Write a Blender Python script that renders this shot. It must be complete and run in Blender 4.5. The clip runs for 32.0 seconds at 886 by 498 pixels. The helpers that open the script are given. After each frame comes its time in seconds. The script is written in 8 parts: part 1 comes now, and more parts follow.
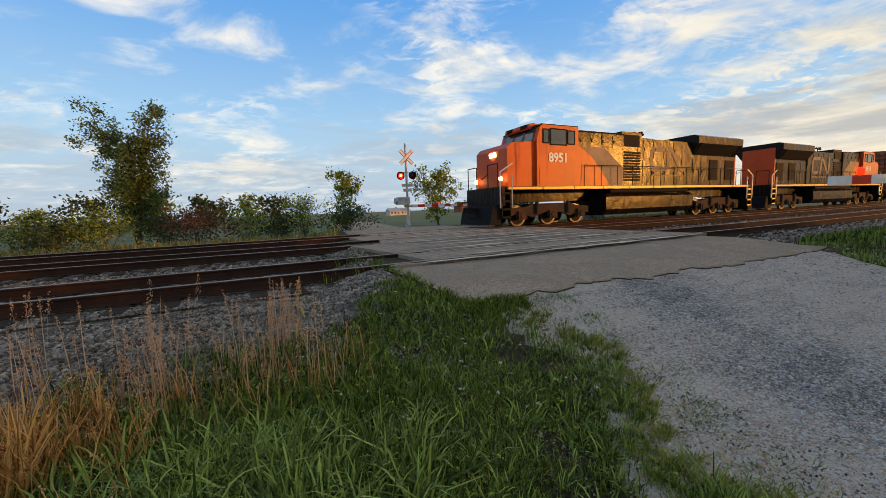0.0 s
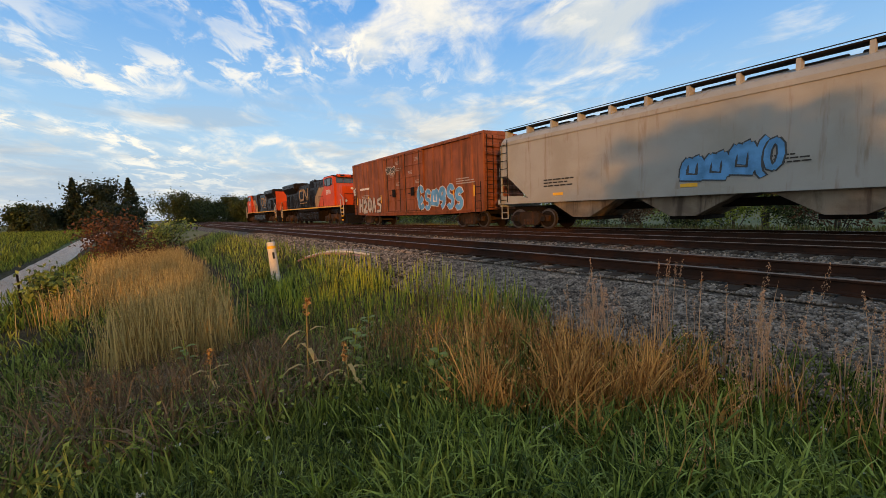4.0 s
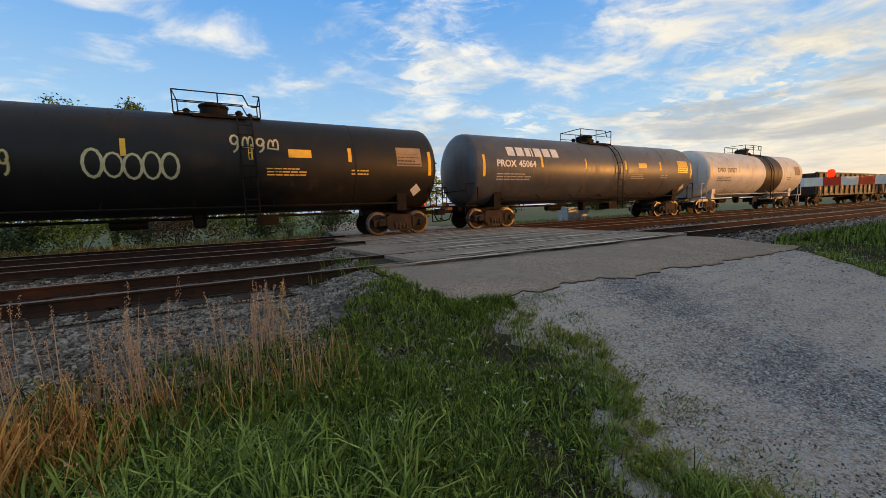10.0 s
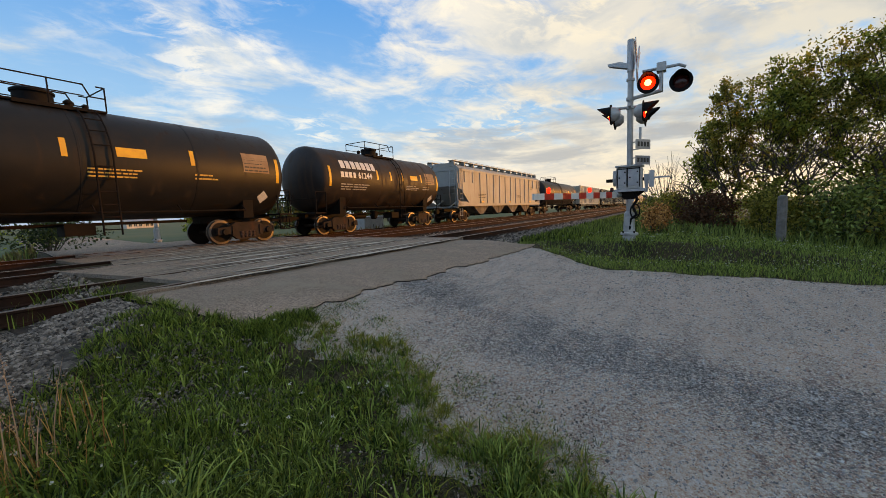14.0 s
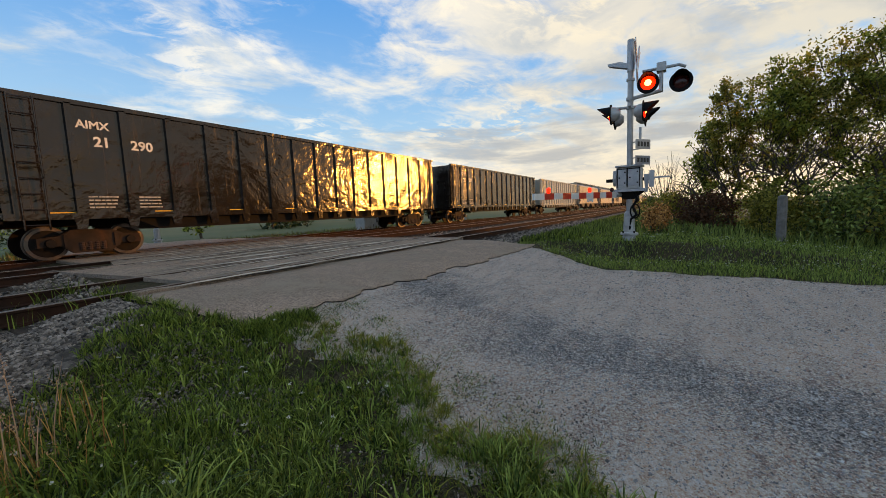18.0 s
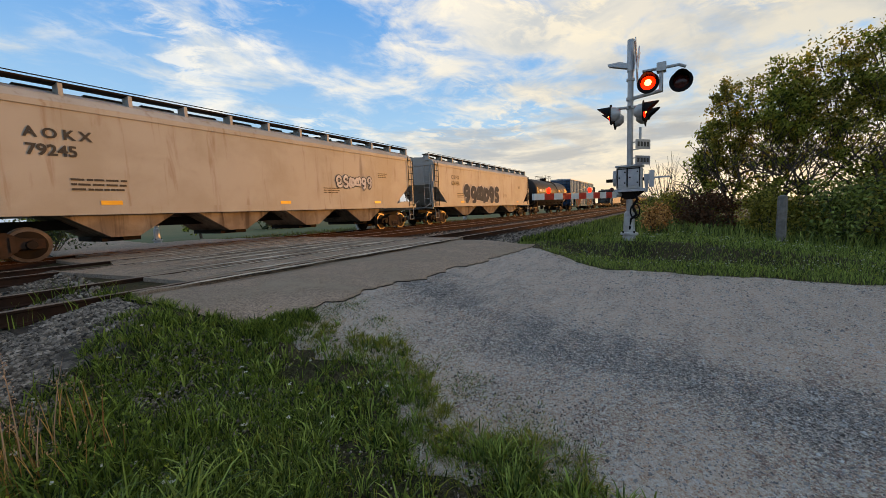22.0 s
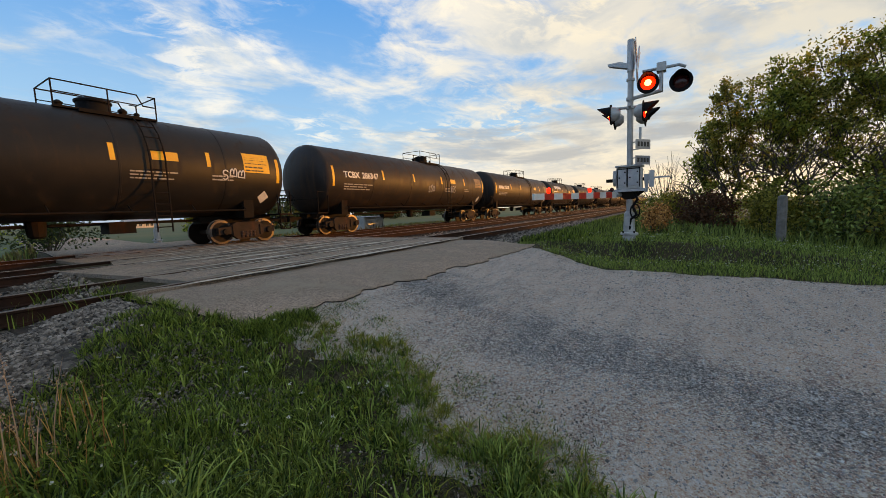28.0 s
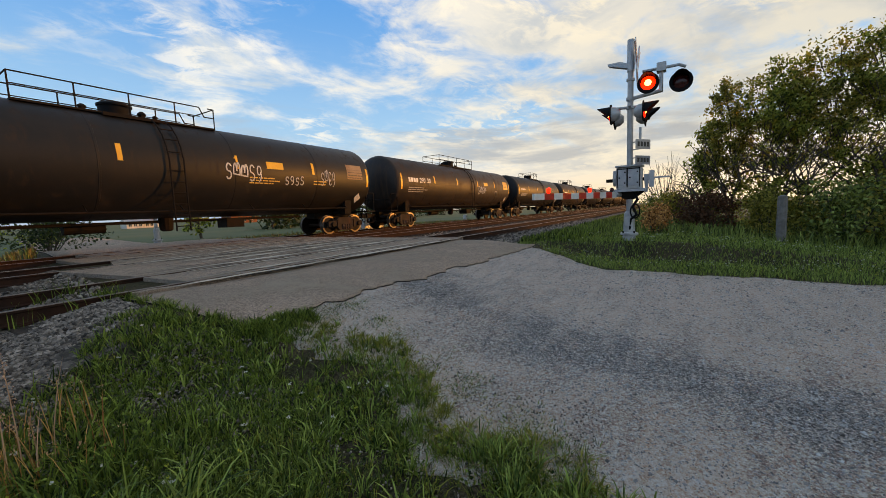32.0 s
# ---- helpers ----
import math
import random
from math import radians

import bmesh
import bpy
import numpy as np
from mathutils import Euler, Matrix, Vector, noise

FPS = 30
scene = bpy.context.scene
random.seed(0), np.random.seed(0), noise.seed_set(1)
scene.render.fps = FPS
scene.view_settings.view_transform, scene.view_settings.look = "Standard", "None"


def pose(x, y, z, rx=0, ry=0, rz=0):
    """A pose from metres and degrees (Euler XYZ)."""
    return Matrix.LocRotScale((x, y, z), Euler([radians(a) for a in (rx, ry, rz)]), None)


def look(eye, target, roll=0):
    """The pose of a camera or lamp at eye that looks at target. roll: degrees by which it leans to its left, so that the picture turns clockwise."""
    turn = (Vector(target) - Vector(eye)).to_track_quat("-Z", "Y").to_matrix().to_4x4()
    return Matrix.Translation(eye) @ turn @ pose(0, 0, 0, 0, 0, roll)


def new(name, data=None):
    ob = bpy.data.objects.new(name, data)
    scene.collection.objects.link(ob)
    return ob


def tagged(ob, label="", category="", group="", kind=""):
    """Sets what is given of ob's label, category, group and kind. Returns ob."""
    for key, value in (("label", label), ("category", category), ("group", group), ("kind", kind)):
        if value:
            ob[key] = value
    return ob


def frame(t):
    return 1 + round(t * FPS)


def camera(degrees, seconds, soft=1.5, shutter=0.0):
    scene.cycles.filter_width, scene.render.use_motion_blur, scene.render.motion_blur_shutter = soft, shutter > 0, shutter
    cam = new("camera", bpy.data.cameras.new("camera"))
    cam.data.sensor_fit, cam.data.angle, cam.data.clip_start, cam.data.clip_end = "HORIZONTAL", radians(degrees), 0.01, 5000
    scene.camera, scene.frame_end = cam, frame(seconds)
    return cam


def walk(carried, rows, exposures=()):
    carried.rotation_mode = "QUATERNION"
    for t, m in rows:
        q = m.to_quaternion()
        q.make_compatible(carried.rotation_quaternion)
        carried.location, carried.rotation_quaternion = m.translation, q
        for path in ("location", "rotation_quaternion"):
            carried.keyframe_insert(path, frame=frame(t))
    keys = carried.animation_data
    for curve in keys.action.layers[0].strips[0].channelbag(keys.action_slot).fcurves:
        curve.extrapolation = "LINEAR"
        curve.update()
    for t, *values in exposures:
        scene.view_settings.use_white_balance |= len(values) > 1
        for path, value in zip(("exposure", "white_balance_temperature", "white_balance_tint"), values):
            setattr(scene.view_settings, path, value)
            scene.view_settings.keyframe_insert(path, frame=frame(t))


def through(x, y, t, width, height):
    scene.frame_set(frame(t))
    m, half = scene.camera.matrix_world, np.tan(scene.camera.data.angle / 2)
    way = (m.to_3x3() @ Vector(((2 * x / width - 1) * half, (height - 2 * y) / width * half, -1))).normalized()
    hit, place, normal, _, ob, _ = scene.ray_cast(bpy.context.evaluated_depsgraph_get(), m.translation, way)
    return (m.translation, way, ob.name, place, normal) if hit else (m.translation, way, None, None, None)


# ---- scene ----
# The world: x runs along the tracks, y away from the camera across them, z up from the rail heads.
EYE = (0.0, 0.0, 0.95)


def view(yaw, pitch, lean):
    """A camera pose at EYE: yaw to the left of +y, pitch up, lean about its own axis."""
    return pose(*EYE, 90 + pitch, 0, yaw) @ pose(0, 0, 0, 0, 0, lean)


cam = camera(98.96, 32.0, soft=0.7)
walk(cam, [
    (0, view(-26.51, -5.99, -2.13)),
    (0.1, view(-21.15, -6.02, -2.11)),
    (0.5, view(-1.60, -6.10, -2.02)),
    (0.7, view(10.30, -6.03, -1.97)),
    (0.9, view(21.91, -5.92, -1.92)),
    (1.0, view(26.28, -5.88, -1.90)),
    (1.25, view(36.79, -5.79, -1.86)),
    (1.4, view(42.65, -5.73, -1.83)),
    (1.5, view(44.43, -5.72, -1.82)),
    (2, view(47.21, -5.69, -1.81)),
    (2.5, view(50.09, -5.66, -1.80)),
    (3, view(52.57, -5.64, -1.79)),
    (3.5, view(52.67, -5.64, -1.79)),
    (5.5, view(52.57, -5.64, -1.79)),
    (6, view(52.47, -5.64, -1.79)),
    (6.5, view(52.27, -5.64, -1.79)),
    (7, view(51.38, -5.65, -1.79)),
    (7.5, view(47.71, -5.69, -1.81)),
    (8, view(40.52, -5.75, -1.84)),
    (8.3, view(33.42, -5.82, -1.87)),
    (8.5, view(27.77, -5.87, -1.90)),
    (8.7, view(21.32, -5.93, -1.92)),
    (9, view(11.49, -6.02, -1.97)),
    (9.2, view(3.75, -6.09, -2.00)),
    (9.5, view(-7.66, -6.10, -2.05)),
    (10, view(-28.59, -5.97, -2.14)),
    (10.5, view(-48.04, -5.85, -2.22)),
    (11, view(-57.24, -5.79, -2.26)),
    (11.5, view(-58.32, -5.79, -2.27)),
    (12, view(-58.42, -5.79, -2.27)),
    (22, view(-58.42, -5.79, -2.27)),
    (32, view(-58.42, -5.79, -2.27)),
])

# ---- light ----
SUN_AZ, SUN_EL = -40.0, 5.0          # degrees: from +x towards +y, above the horizon
sun_dir = Vector((math.cos(radians(SUN_AZ)) * math.cos(radians(SUN_EL)), math.sin(radians(SUN_AZ)) * math.cos(radians(SUN_EL)), math.sin(radians(SUN_EL))))
sun = new("sun", bpy.data.lights.new("sun", "SUN"))
sun.data.energy, sun.data.angle, sun.data.color = 2.9, radians(0.6), (1.0, 0.42, 0.085)
sun.matrix_world = look((0, 0, 60), Vector((0, 0, 60)) - sun_dir)
scene.view_settings.exposure = 0.0
scene.view_settings.use_white_balance = True
scene.view_settings.white_balance_temperature, scene.view_settings.white_balance_tint = 7700, 6


class Net:
    """Short spelling for node trees."""

    def __init__(self, tree):
        self.tree, self.nodes, self.links = tree, tree.nodes, tree.links

    def add(self, kind):
        return self.nodes.new("ShaderNode" + kind)

    def put(self, socket, value):
        if isinstance(value, bpy.types.NodeSocket):
            self.links.new(value, socket)
        elif isinstance(value, (tuple, list)) and len(value) == 3 and socket.type == "RGBA":
            socket.default_value = (*value, 1)
        else:
            socket.default_value = value

    def math(self, op, a, b=0.0, c=0.0, clamp=False):
        n = self.add("Math")
        n.operation, n.use_clamp = op, clamp
        for i, v in enumerate((a, b, c)):
            self.put(n.inputs[i], v)
        return n.outputs[0]

    def vec(self, op, a, b=(0, 0, 0)):
        n = self.add("VectorMath")
        n.operation = op
        self.put(n.inputs[0], a)
        self.put(n.inputs[1], b)
        return n.outputs["Value"] if op in ("DOT_PRODUCT", "LENGTH") else n.outputs[0]

    def mix(self, f, a, b, blend="MIX"):
        n = self.add("Mix")
        n.data_type, n.blend_type = "RGBA", blend
        self.put(n.inputs[0], f)
        self.put(n.inputs[6], a)
        self.put(n.inputs[7], b)
        return n.outputs[2]

    def noise(self, vector, scale, detail=4.0, rough=0.55, distort=0.0):
        n = self.add("TexNoise")
        for key, v in (("Vector", vector), ("Scale", scale), ("Detail", detail), ("Roughness", rough), ("Distortion", distort)):
            self.put(n.inputs[key], v)
        return n.outputs["Fac"]

    def ramp(self, f, lo, hi, a=0.0, b=1.0):
        n = self.add("MapRange")
        n.interpolation_type = "SMOOTHSTEP"
        for i, v in enumerate((f, lo, hi, a, b)):
            self.put(n.inputs[i], v)
        return n.outputs[0]

    def mapping(self, vector, scale=(1, 1, 1), turn=(0, 0, 0)):
        n = self.add("Mapping")
        self.put(n.inputs["Vector"], vector)
        n.inputs["Scale"].default_value = scale
        n.inputs["Rotation"].default_value = turn
        return n.outputs[0]


def make_sky():
    world = bpy.data.worlds.new("evening_sky")
    scene.world, world.use_nodes = world, True
    k = Net(world.node_tree)
    k.nodes.clear()
    way = k.add("TexCoord").outputs["Generated"]
    sky = k.add("TexSky")
    sky.sky_type, sky.sun_disc, sky.sun_elevation, sky.sun_rotation = "NISHITA", False, radians(SUN_EL), radians(90 - SUN_AZ)
    sky.air_density, sky.dust_density, sky.ozone_density = 1.0, 0.6, 2.0
    sep = k.add("SeparateXYZ")
    k.put(sep.inputs[0], way)
    z = sep.outputs[2]
    up = k.math("MAXIMUM", z, 0.0)
    toward = k.vec("DOT_PRODUCT", way, (math.cos(radians(SUN_AZ)), math.sin(radians(SUN_AZ)), 0.0))
    warm = k.ramp(toward, -0.2, 1.0)
    blue = k.mix(k.ramp(up, 0.02, 0.55), (0.34, 0.55, 0.80), (0.06, 0.265, 0.72))
    blue = k.mix(k.ramp(up, 0.5, 1.0), blue, (0.18, 0.27, 0.40))
    air = k.vec("MULTIPLY", sky.outputs[0], (0.12, 0.12, 0.12))
    base = k.mix(0.12, blue, air)
    low = k.math("SUBTRACT", 1.0, k.ramp(up, 0.0, 0.24))
    haze = k.mix(warm, (0.30, 0.37, 0.52), (0.92, 0.68, 0.42))
    base = k.mix(k.math("MULTIPLY", low, k.ramp(warm, 0.0, 1.0, 0.8, 0.95)), base, haze)
    # clouds lie on a high flat layer: broad thin veils, groups of puffs and ripples, and low bands towards the sun
    flat = k.math("DIVIDE", 1.0, k.math("ADD", up, 0.17))
    spot = k.vec("MULTIPLY", way, (1, 1, 0))
    scaled = k.add("VectorMath")
    scaled.operation = "SCALE"
    k.put(scaled.inputs[0], spot)
    k.put(scaled.inputs["Scale"], flat)
    plane = k.mapping(scaled.outputs[0], (1.0, 1.0, 1.0), (0, 0, radians(25)))
    off = k.vec("ADD", plane, (3.7, 1.9, 0.4))
    high = k.vec("ADD", plane, (-2.1, 5.3, 1.7))
    shift = k.ramp(warm, 0.05, 0.6, -0.05, 0.09)
    # a soft uneven sheet: wide fields of cloud, broken up by finer billows
    field = k.math("SUBTRACT", k.noise(plane, 0.75, 3, 0.5), 0.5)
    billow = k.noise(k.mapping(plane, (1.0, 1.35, 1.0), (0, 0, radians(-20))), 2.1, 10, 0.60, 0.45)
    thick = k.math("ADD", k.math("ADD", billow, k.math("MULTIPLY", field, 0.75)), shift)
    veil = k.math("MULTIPLY", k.ramp(thick, 0.40, 0.66), 0.88)
    # small rippled puffs in groups, drawn out across the wind
    grain = k.noise(k.mapping(off, (1.0, 1.45, 1.0), (0, 0, radians(38))), 5.2, 8, 0.62, 0.5)
    groups = k.ramp(k.math("ADD", k.noise(high, 0.85, 3, 0.5), k.math("MULTIPLY", shift, 0.8)), 0.43, 0.60)
    puff = k.math("MULTIPLY", k.ramp(grain, 0.46, 0.62), groups)
    band = k.noise(k.mapping(way, (1.1, 1.1, 8.0)), 2.3, 6, 0.58, 0.4)
    band = k.math("MULTIPLY", k.ramp(band, 0.44, 0.62), k.math("MULTIPLY", k.ramp(up, 0.03, 0.09), k.math("SUBTRACT", 1.0, k.ramp(up, 0.16, 0.34))))
    band = k.math("MULTIPLY", band, k.ramp(warm, 0.0, 0.6, 0.5, 0.8))
    light = k.mix(warm, (0.80, 0.77, 0.74), (0.62, 0.575, 0.50))
    shade = k.mix(warm, (0.45, 0.51, 0.60), (0.36, 0.38, 0.42))
    dull = k.math("ADD", k.ramp(k.noise(off, 1.7, 6, 0.58, 0.4), 0.42, 0.66), k.ramp(up, 0.45, 0.95), clamp=True)
    veil_tone = k.mix(dull, k.mix(0.2, light, shade), shade)
    puff_tone = k.mix(k.ramp(up, 0.5, 1.0, 0.0, 0.7), light, shade)
    colour = k.mix(k.math("MULTIPLY", veil, k.ramp(up, 0.0, 0.14, 0.35, 1.0)), base, veil_tone)
    colour = k.mix(k.math("MULTIPLY", puff, k.ramp(up, 0.03, 0.16, 0.2, 0.85)), colour, puff_tone)
    colour = k.mix(band, colour, k.mix(warm, (0.30, 0.36, 0.47), (0.30, 0.32, 0.37)))
    colour = k.mix(k.ramp(z, -0.05, 0.0), (0.12, 0.12, 0.09), colour)
    bg = k.add("Background")
    k.put(bg.inputs[0], colour)
    bg.inputs[1].default_value = 1.45
    k.links.new(bg.outputs[0], k.add("OutputWorld").inputs[0])


make_sky()

# ---- materials ----
def stuff(name, base, other=None, rough=0.6, metal=0.0, scale=3.0, grain=40.0, bump=0.2, dirt=None, dirt_amount=0.5, streaks=False, island=0.0, spec=0.5, speckle=0.0, relief=0.02):
    """A weathered surface: base and other blend in patches, grain roughens it, dirt lies in stains or runs down in streaks."""
    m = bpy.data.materials.new(name)
    m.use_nodes = True
    k = Net(m.node_tree)
    b = k.nodes["Principled BSDF"]
    where = k.add("TexCoord").outputs["Object"]
    other = other or tuple(c * 0.75 for c in base)
    patch = k.noise(where, scale, 5, 0.6, 0.3)
    fine = k.noise(where, grain, 3, 0.6)
    colour = k.mix(k.ramp(patch, 0.36, 0.64), base, other)
    colour = k.mix(0.35, colour, k.mix(fine, (0.25, 0.25, 0.25), (0.75, 0.75, 0.75)), "OVERLAY")
    if speckle:
        grit = k.add("TexVoronoi")
        k.put(grit.inputs["Vector"], where)
        grit.inputs["Scale"].default_value = speckle
        tone = k.add("SeparateColor")
        k.put(tone.inputs[0], grit.outputs["Color"])
        colour = k.mix(0.8, colour, k.mix(tone.outputs[0], (0.16, 0.16, 0.17), (0.86, 0.84, 0.82)), "OVERLAY")
        fine = k.math("ADD", fine, k.math("MULTIPLY", grit.outputs["Distance"], -1.2))
    if island:
        r = k.add("NewGeometry").outputs["Random Per Island"]
        colour = k.mix(1.0, colour, k.mix(r, (1 - island,) * 3, (1 + island * 0.6,) * 3), "MULTIPLY")
    if dirt:
        grid = k.mapping(where, (2.2, 2.2, 0.22) if streaks else (1, 1, 1))
        stain = k.ramp(k.noise(grid, 1.6 if streaks else 0.9, 6, 0.65, 0.5), 0.62 - 0.3 * dirt_amount, 0.80 - 0.2 * dirt_amount)
        colour = k.mix(k.math("MULTIPLY", stain, 0.85), colour, dirt)
        rough = k.math("ADD", k.math("MULTIPLY", stain, 0.3), rough, clamp=True)
    k.put(b.inputs["Base Color"], colour)
    k.put(b.inputs["Roughness"], rough)
    b.inputs["Metallic"].default_value = metal
    b.inputs["Specular IOR Level"].default_value = spec
    if bump:
        n = k.add("Bump")
        n.inputs["Strength"].default_value = bump
        n.inputs["Distance"].default_value = relief
        k.put(n.inputs["Height"], k.math("ADD", k.math("MULTIPLY", fine, 0.6), patch))
        k.links.new(n.outputs[0], b.inputs["Normal"])
    return m


def leafy(name, dark, light, through=0.35, rough=0.55):
    """Leaves and blades: each island has its own tone, and light comes through."""
    m = bpy.data.materials.new(name)
    m.use_nodes = True
    k = Net(m.node_tree)
    b = k.nodes["Principled BSDF"]
    r = k.add("NewGeometry").outputs["Random Per Island"]
    where = k.add("TexCoord").outputs["Object"]
    patch = k.noise(where, 0.8, 4, 0.6)
    f = k.math("ADD", k.math("MULTIPLY", r, 0.6), k.math("MULTIPLY", patch, 0.4))
    colour = k.mix(k.ramp(f, 0.15, 0.85), dark, light)
    k.put(b.inputs["Base Color"], colour)
    b.inputs["Roughness"].default_value = rough
    b.inputs["Specular IOR Level"].default_value = 0.25
    t = k.add("BsdfTranslucent")
    k.put(t.inputs[0], colour)
    s = k.add("MixShader")
    s.inputs[0].default_value = through
    k.links.new(b.outputs[0], s.inputs[1])
    k.links.new(t.outputs[0], s.inputs[2])
    k.links.new(s.outputs[0], k.nodes["Material Output"].inputs[0])
    return m


def glow(name, colour, strength):
    m = bpy.data.materials.new(name)
    m.use_nodes = True
    b = m.node_tree.nodes["Principled BSDF"]
    b.inputs["Base Color"].default_value = (*colour, 1)
    b.inputs["Emission Color"].default_value = (*colour, 1)
    b.inputs["Emission Strength"].default_value = strength
    return m


RUST = (0.20, 0.075, 0.03)
GRIME = (0.05, 0.042, 0.036)
M_GROUND = stuff("soil_and_turf", (0.045, 0.042, 0.022), (0.075, 0.058, 0.036), 0.95, scale=1.3, grain=30, bump=0.8, dirt=(0.12, 0.10, 0.08), dirt_amount=0.25, spec=0.1, speckle=60)
M_FIELD = stuff("far_field", (0.06, 0.085, 0.02), (0.095, 0.10, 0.03), 0.95, scale=0.05, grain=3, bump=0.3)
M_ASPHALT = stuff("old_asphalt", (0.32, 0.245, 0.19), (0.235, 0.185, 0.145), 0.92, scale=0.9, grain=70, bump=0.5, spec=0.15, dirt=(0.32, 0.26, 0.20), dirt_amount=0.6, speckle=70)


def gravel(name):
    """Packed gravel: warm worn ground, bluish loose chips left in drawn-out tracks, stones of two sizes."""
    m = bpy.data.materials.new(name)
    m.use_nodes = True
    k = Net(m.node_tree)
    b = k.nodes["Principled BSDF"]
    where = k.add("TexCoord").outputs["Object"]
    at = k.add("SeparateXYZ")
    k.put(at.inputs[0], where)
    wander = k.math("MULTIPLY", k.math("SUBTRACT", k.noise(where, 0.7, 5, 0.6, 0.3), 0.5), 2.6)
    # loose dark chips lie in a swath that wheels have swept from the road towards the near end of the lot
    swath = k.math("ABSOLUTE", k.math("ADD", k.math("SUBTRACT", k.math("SUBTRACT", at.outputs[0], k.math("MULTIPLY", at.outputs[1], 0.40)), 3.85), wander))
    swath = k.math("SUBTRACT", 1.0, k.ramp(swath, 0.1, 1.15))
    lines = k.ramp(k.noise(k.mapping(where, (0.55, 2.4, 1.0), (0, 0, radians(-62))), 1.5, 7, 0.65, 0.4), 0.40, 0.64)
    track = k.math("ADD", k.math("MULTIPLY", swath, 0.75), k.math("MULTIPLY", lines, 0.38), clamp=True)
    patch = k.noise(where, 0.8, 6, 0.65, 0.4)
    colour = k.mix(track, (0.77, 0.65, 0.565), (0.36, 0.335, 0.32))
    colour = k.mix(k.ramp(patch, 0.50, 0.68, 0.0, 0.6), colour, (0.81, 0.67, 0.58))
    high = k.math("MULTIPLY", patch, 0.5)
    for size, amount in ((36.0, 0.45), (70.0, 0.9), (150.0, 0.75)):
        grit = k.add("TexVoronoi")
        k.put(grit.inputs["Vector"], where)
        grit.inputs["Scale"].default_value = size
        tone = k.add("SeparateColor")
        k.put(tone.inputs[0], grit.outputs["Color"])
        strong = k.math("MULTIPLY", amount, k.math("ADD", 0.5, k.math("MULTIPLY", track, 0.5)))
        colour = k.mix(strong, colour, k.mix(tone.outputs[0], (0.05, 0.05, 0.06), (0.95, 0.94, 0.92)), "OVERLAY")
        high = k.math("ADD", high, k.math("MULTIPLY", grit.outputs["Distance"], -0.8))
    k.put(b.inputs["Base Color"], colour)
    b.inputs["Roughness"].default_value = 0.95
    b.inputs["Specular IOR Level"].default_value = 0.15
    n = k.add("Bump")
    n.inputs["Strength"].default_value = 1.0
    n.inputs["Distance"].default_value = 0.03
    k.put(n.inputs["Height"], high)
    k.links.new(n.outputs[0], b.inputs["Normal"])
    return m


M_GRAVEL = gravel("packed_gravel")
# bitumen of the joints; on the asphalt's rim it also paints shade
M_TAR_SHADE = stuff("bitumen_and_edge_shade", (0.022, 0.02, 0.018), (0.035, 0.03, 0.026), 0.9, scale=4, grain=50, bump=0.4, spec=0.1)
M_WORN = stuff("worn_pale_asphalt", (0.62, 0.53, 0.43), (0.46, 0.39, 0.31), 0.9, scale=1.4, grain=60, bump=0.5, spec=0.15, dirt=(0.17, 0.14, 0.11), dirt_amount=0.5)
# hopper bays: a browner, darker tone than the car body, with streaks
M_HOPBAY = stuff("darker_hopper_underside", (0.26, 0.225, 0.18), (0.17, 0.14, 0.11), 0.8, scale=1.2, grain=40, bump=0.1, dirt=(0.07, 0.055, 0.045), dirt_amount=0.5, streaks=True, spec=0.15)
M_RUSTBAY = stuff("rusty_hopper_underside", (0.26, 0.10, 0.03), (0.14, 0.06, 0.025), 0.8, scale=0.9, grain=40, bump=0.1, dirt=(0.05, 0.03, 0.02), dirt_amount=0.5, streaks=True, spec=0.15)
M_CHIP = stuff("grey_stone_chip", (0.42, 0.41, 0.40), (0.24, 0.235, 0.24), 0.9, spec=0.25, scale=6, grain=60, bump=0.0, island=0.7)
M_STONE = stuff("ballast_stone", (0.30, 0.255, 0.215), (0.125, 0.104, 0.088), 0.9, spec=0.25, scale=6, grain=60, bump=0.3, island=0.85)
M_BED = stuff("ballast_bed", (0.15, 0.132, 0.115), (0.08, 0.07, 0.06), 0.95, spec=0.1, scale=5, grain=30, bump=1.0, speckle=24)
M_RAIL = stuff("rusty_rail", (0.042, 0.02, 0.013), (0.028, 0.016, 0.012), 0.85, spec=0.12, scale=4, grain=80, bump=0.2)
M_RAILTOP = stuff("worn_rail_head", (0.26, 0.20, 0.165), (0.18, 0.14, 0.12), 0.42, metal=0.7, scale=2, grain=60, bump=0.05)
M_TIE = stuff("creosoted_tie", (0.035, 0.026, 0.02), (0.06, 0.048, 0.04), 0.95, scale=3, grain=40, bump=0.6, spec=0.1)
M_BLACK = stuff("black_tank_paint", (0.008, 0.008, 0.009), (0.013, 0.011, 0.010), 0.5, spec=0.28, scale=1.2, grain=50, bump=0.05, dirt=(0.03, 0.022, 0.017), dirt_amount=0.3, streaks=True)
M_BROWNBLACK = stuff("dusty_black_paint", (0.016, 0.012, 0.011), (0.028, 0.019, 0.015), 0.52, spec=0.3, scale=1.0, grain=50, bump=0.05, dirt=(0.06, 0.038, 0.026), dirt_amount=0.5, streaks=True)
M_GREYBLUE = stuff("grey_blue_paint", (0.20, 0.22, 0.25), (0.16, 0.17, 0.19), 0.5, scale=1.0, grain=50, bump=0.05, dirt=(0.25, 0.15, 0.09), dirt_amount=0.35, streaks=True)
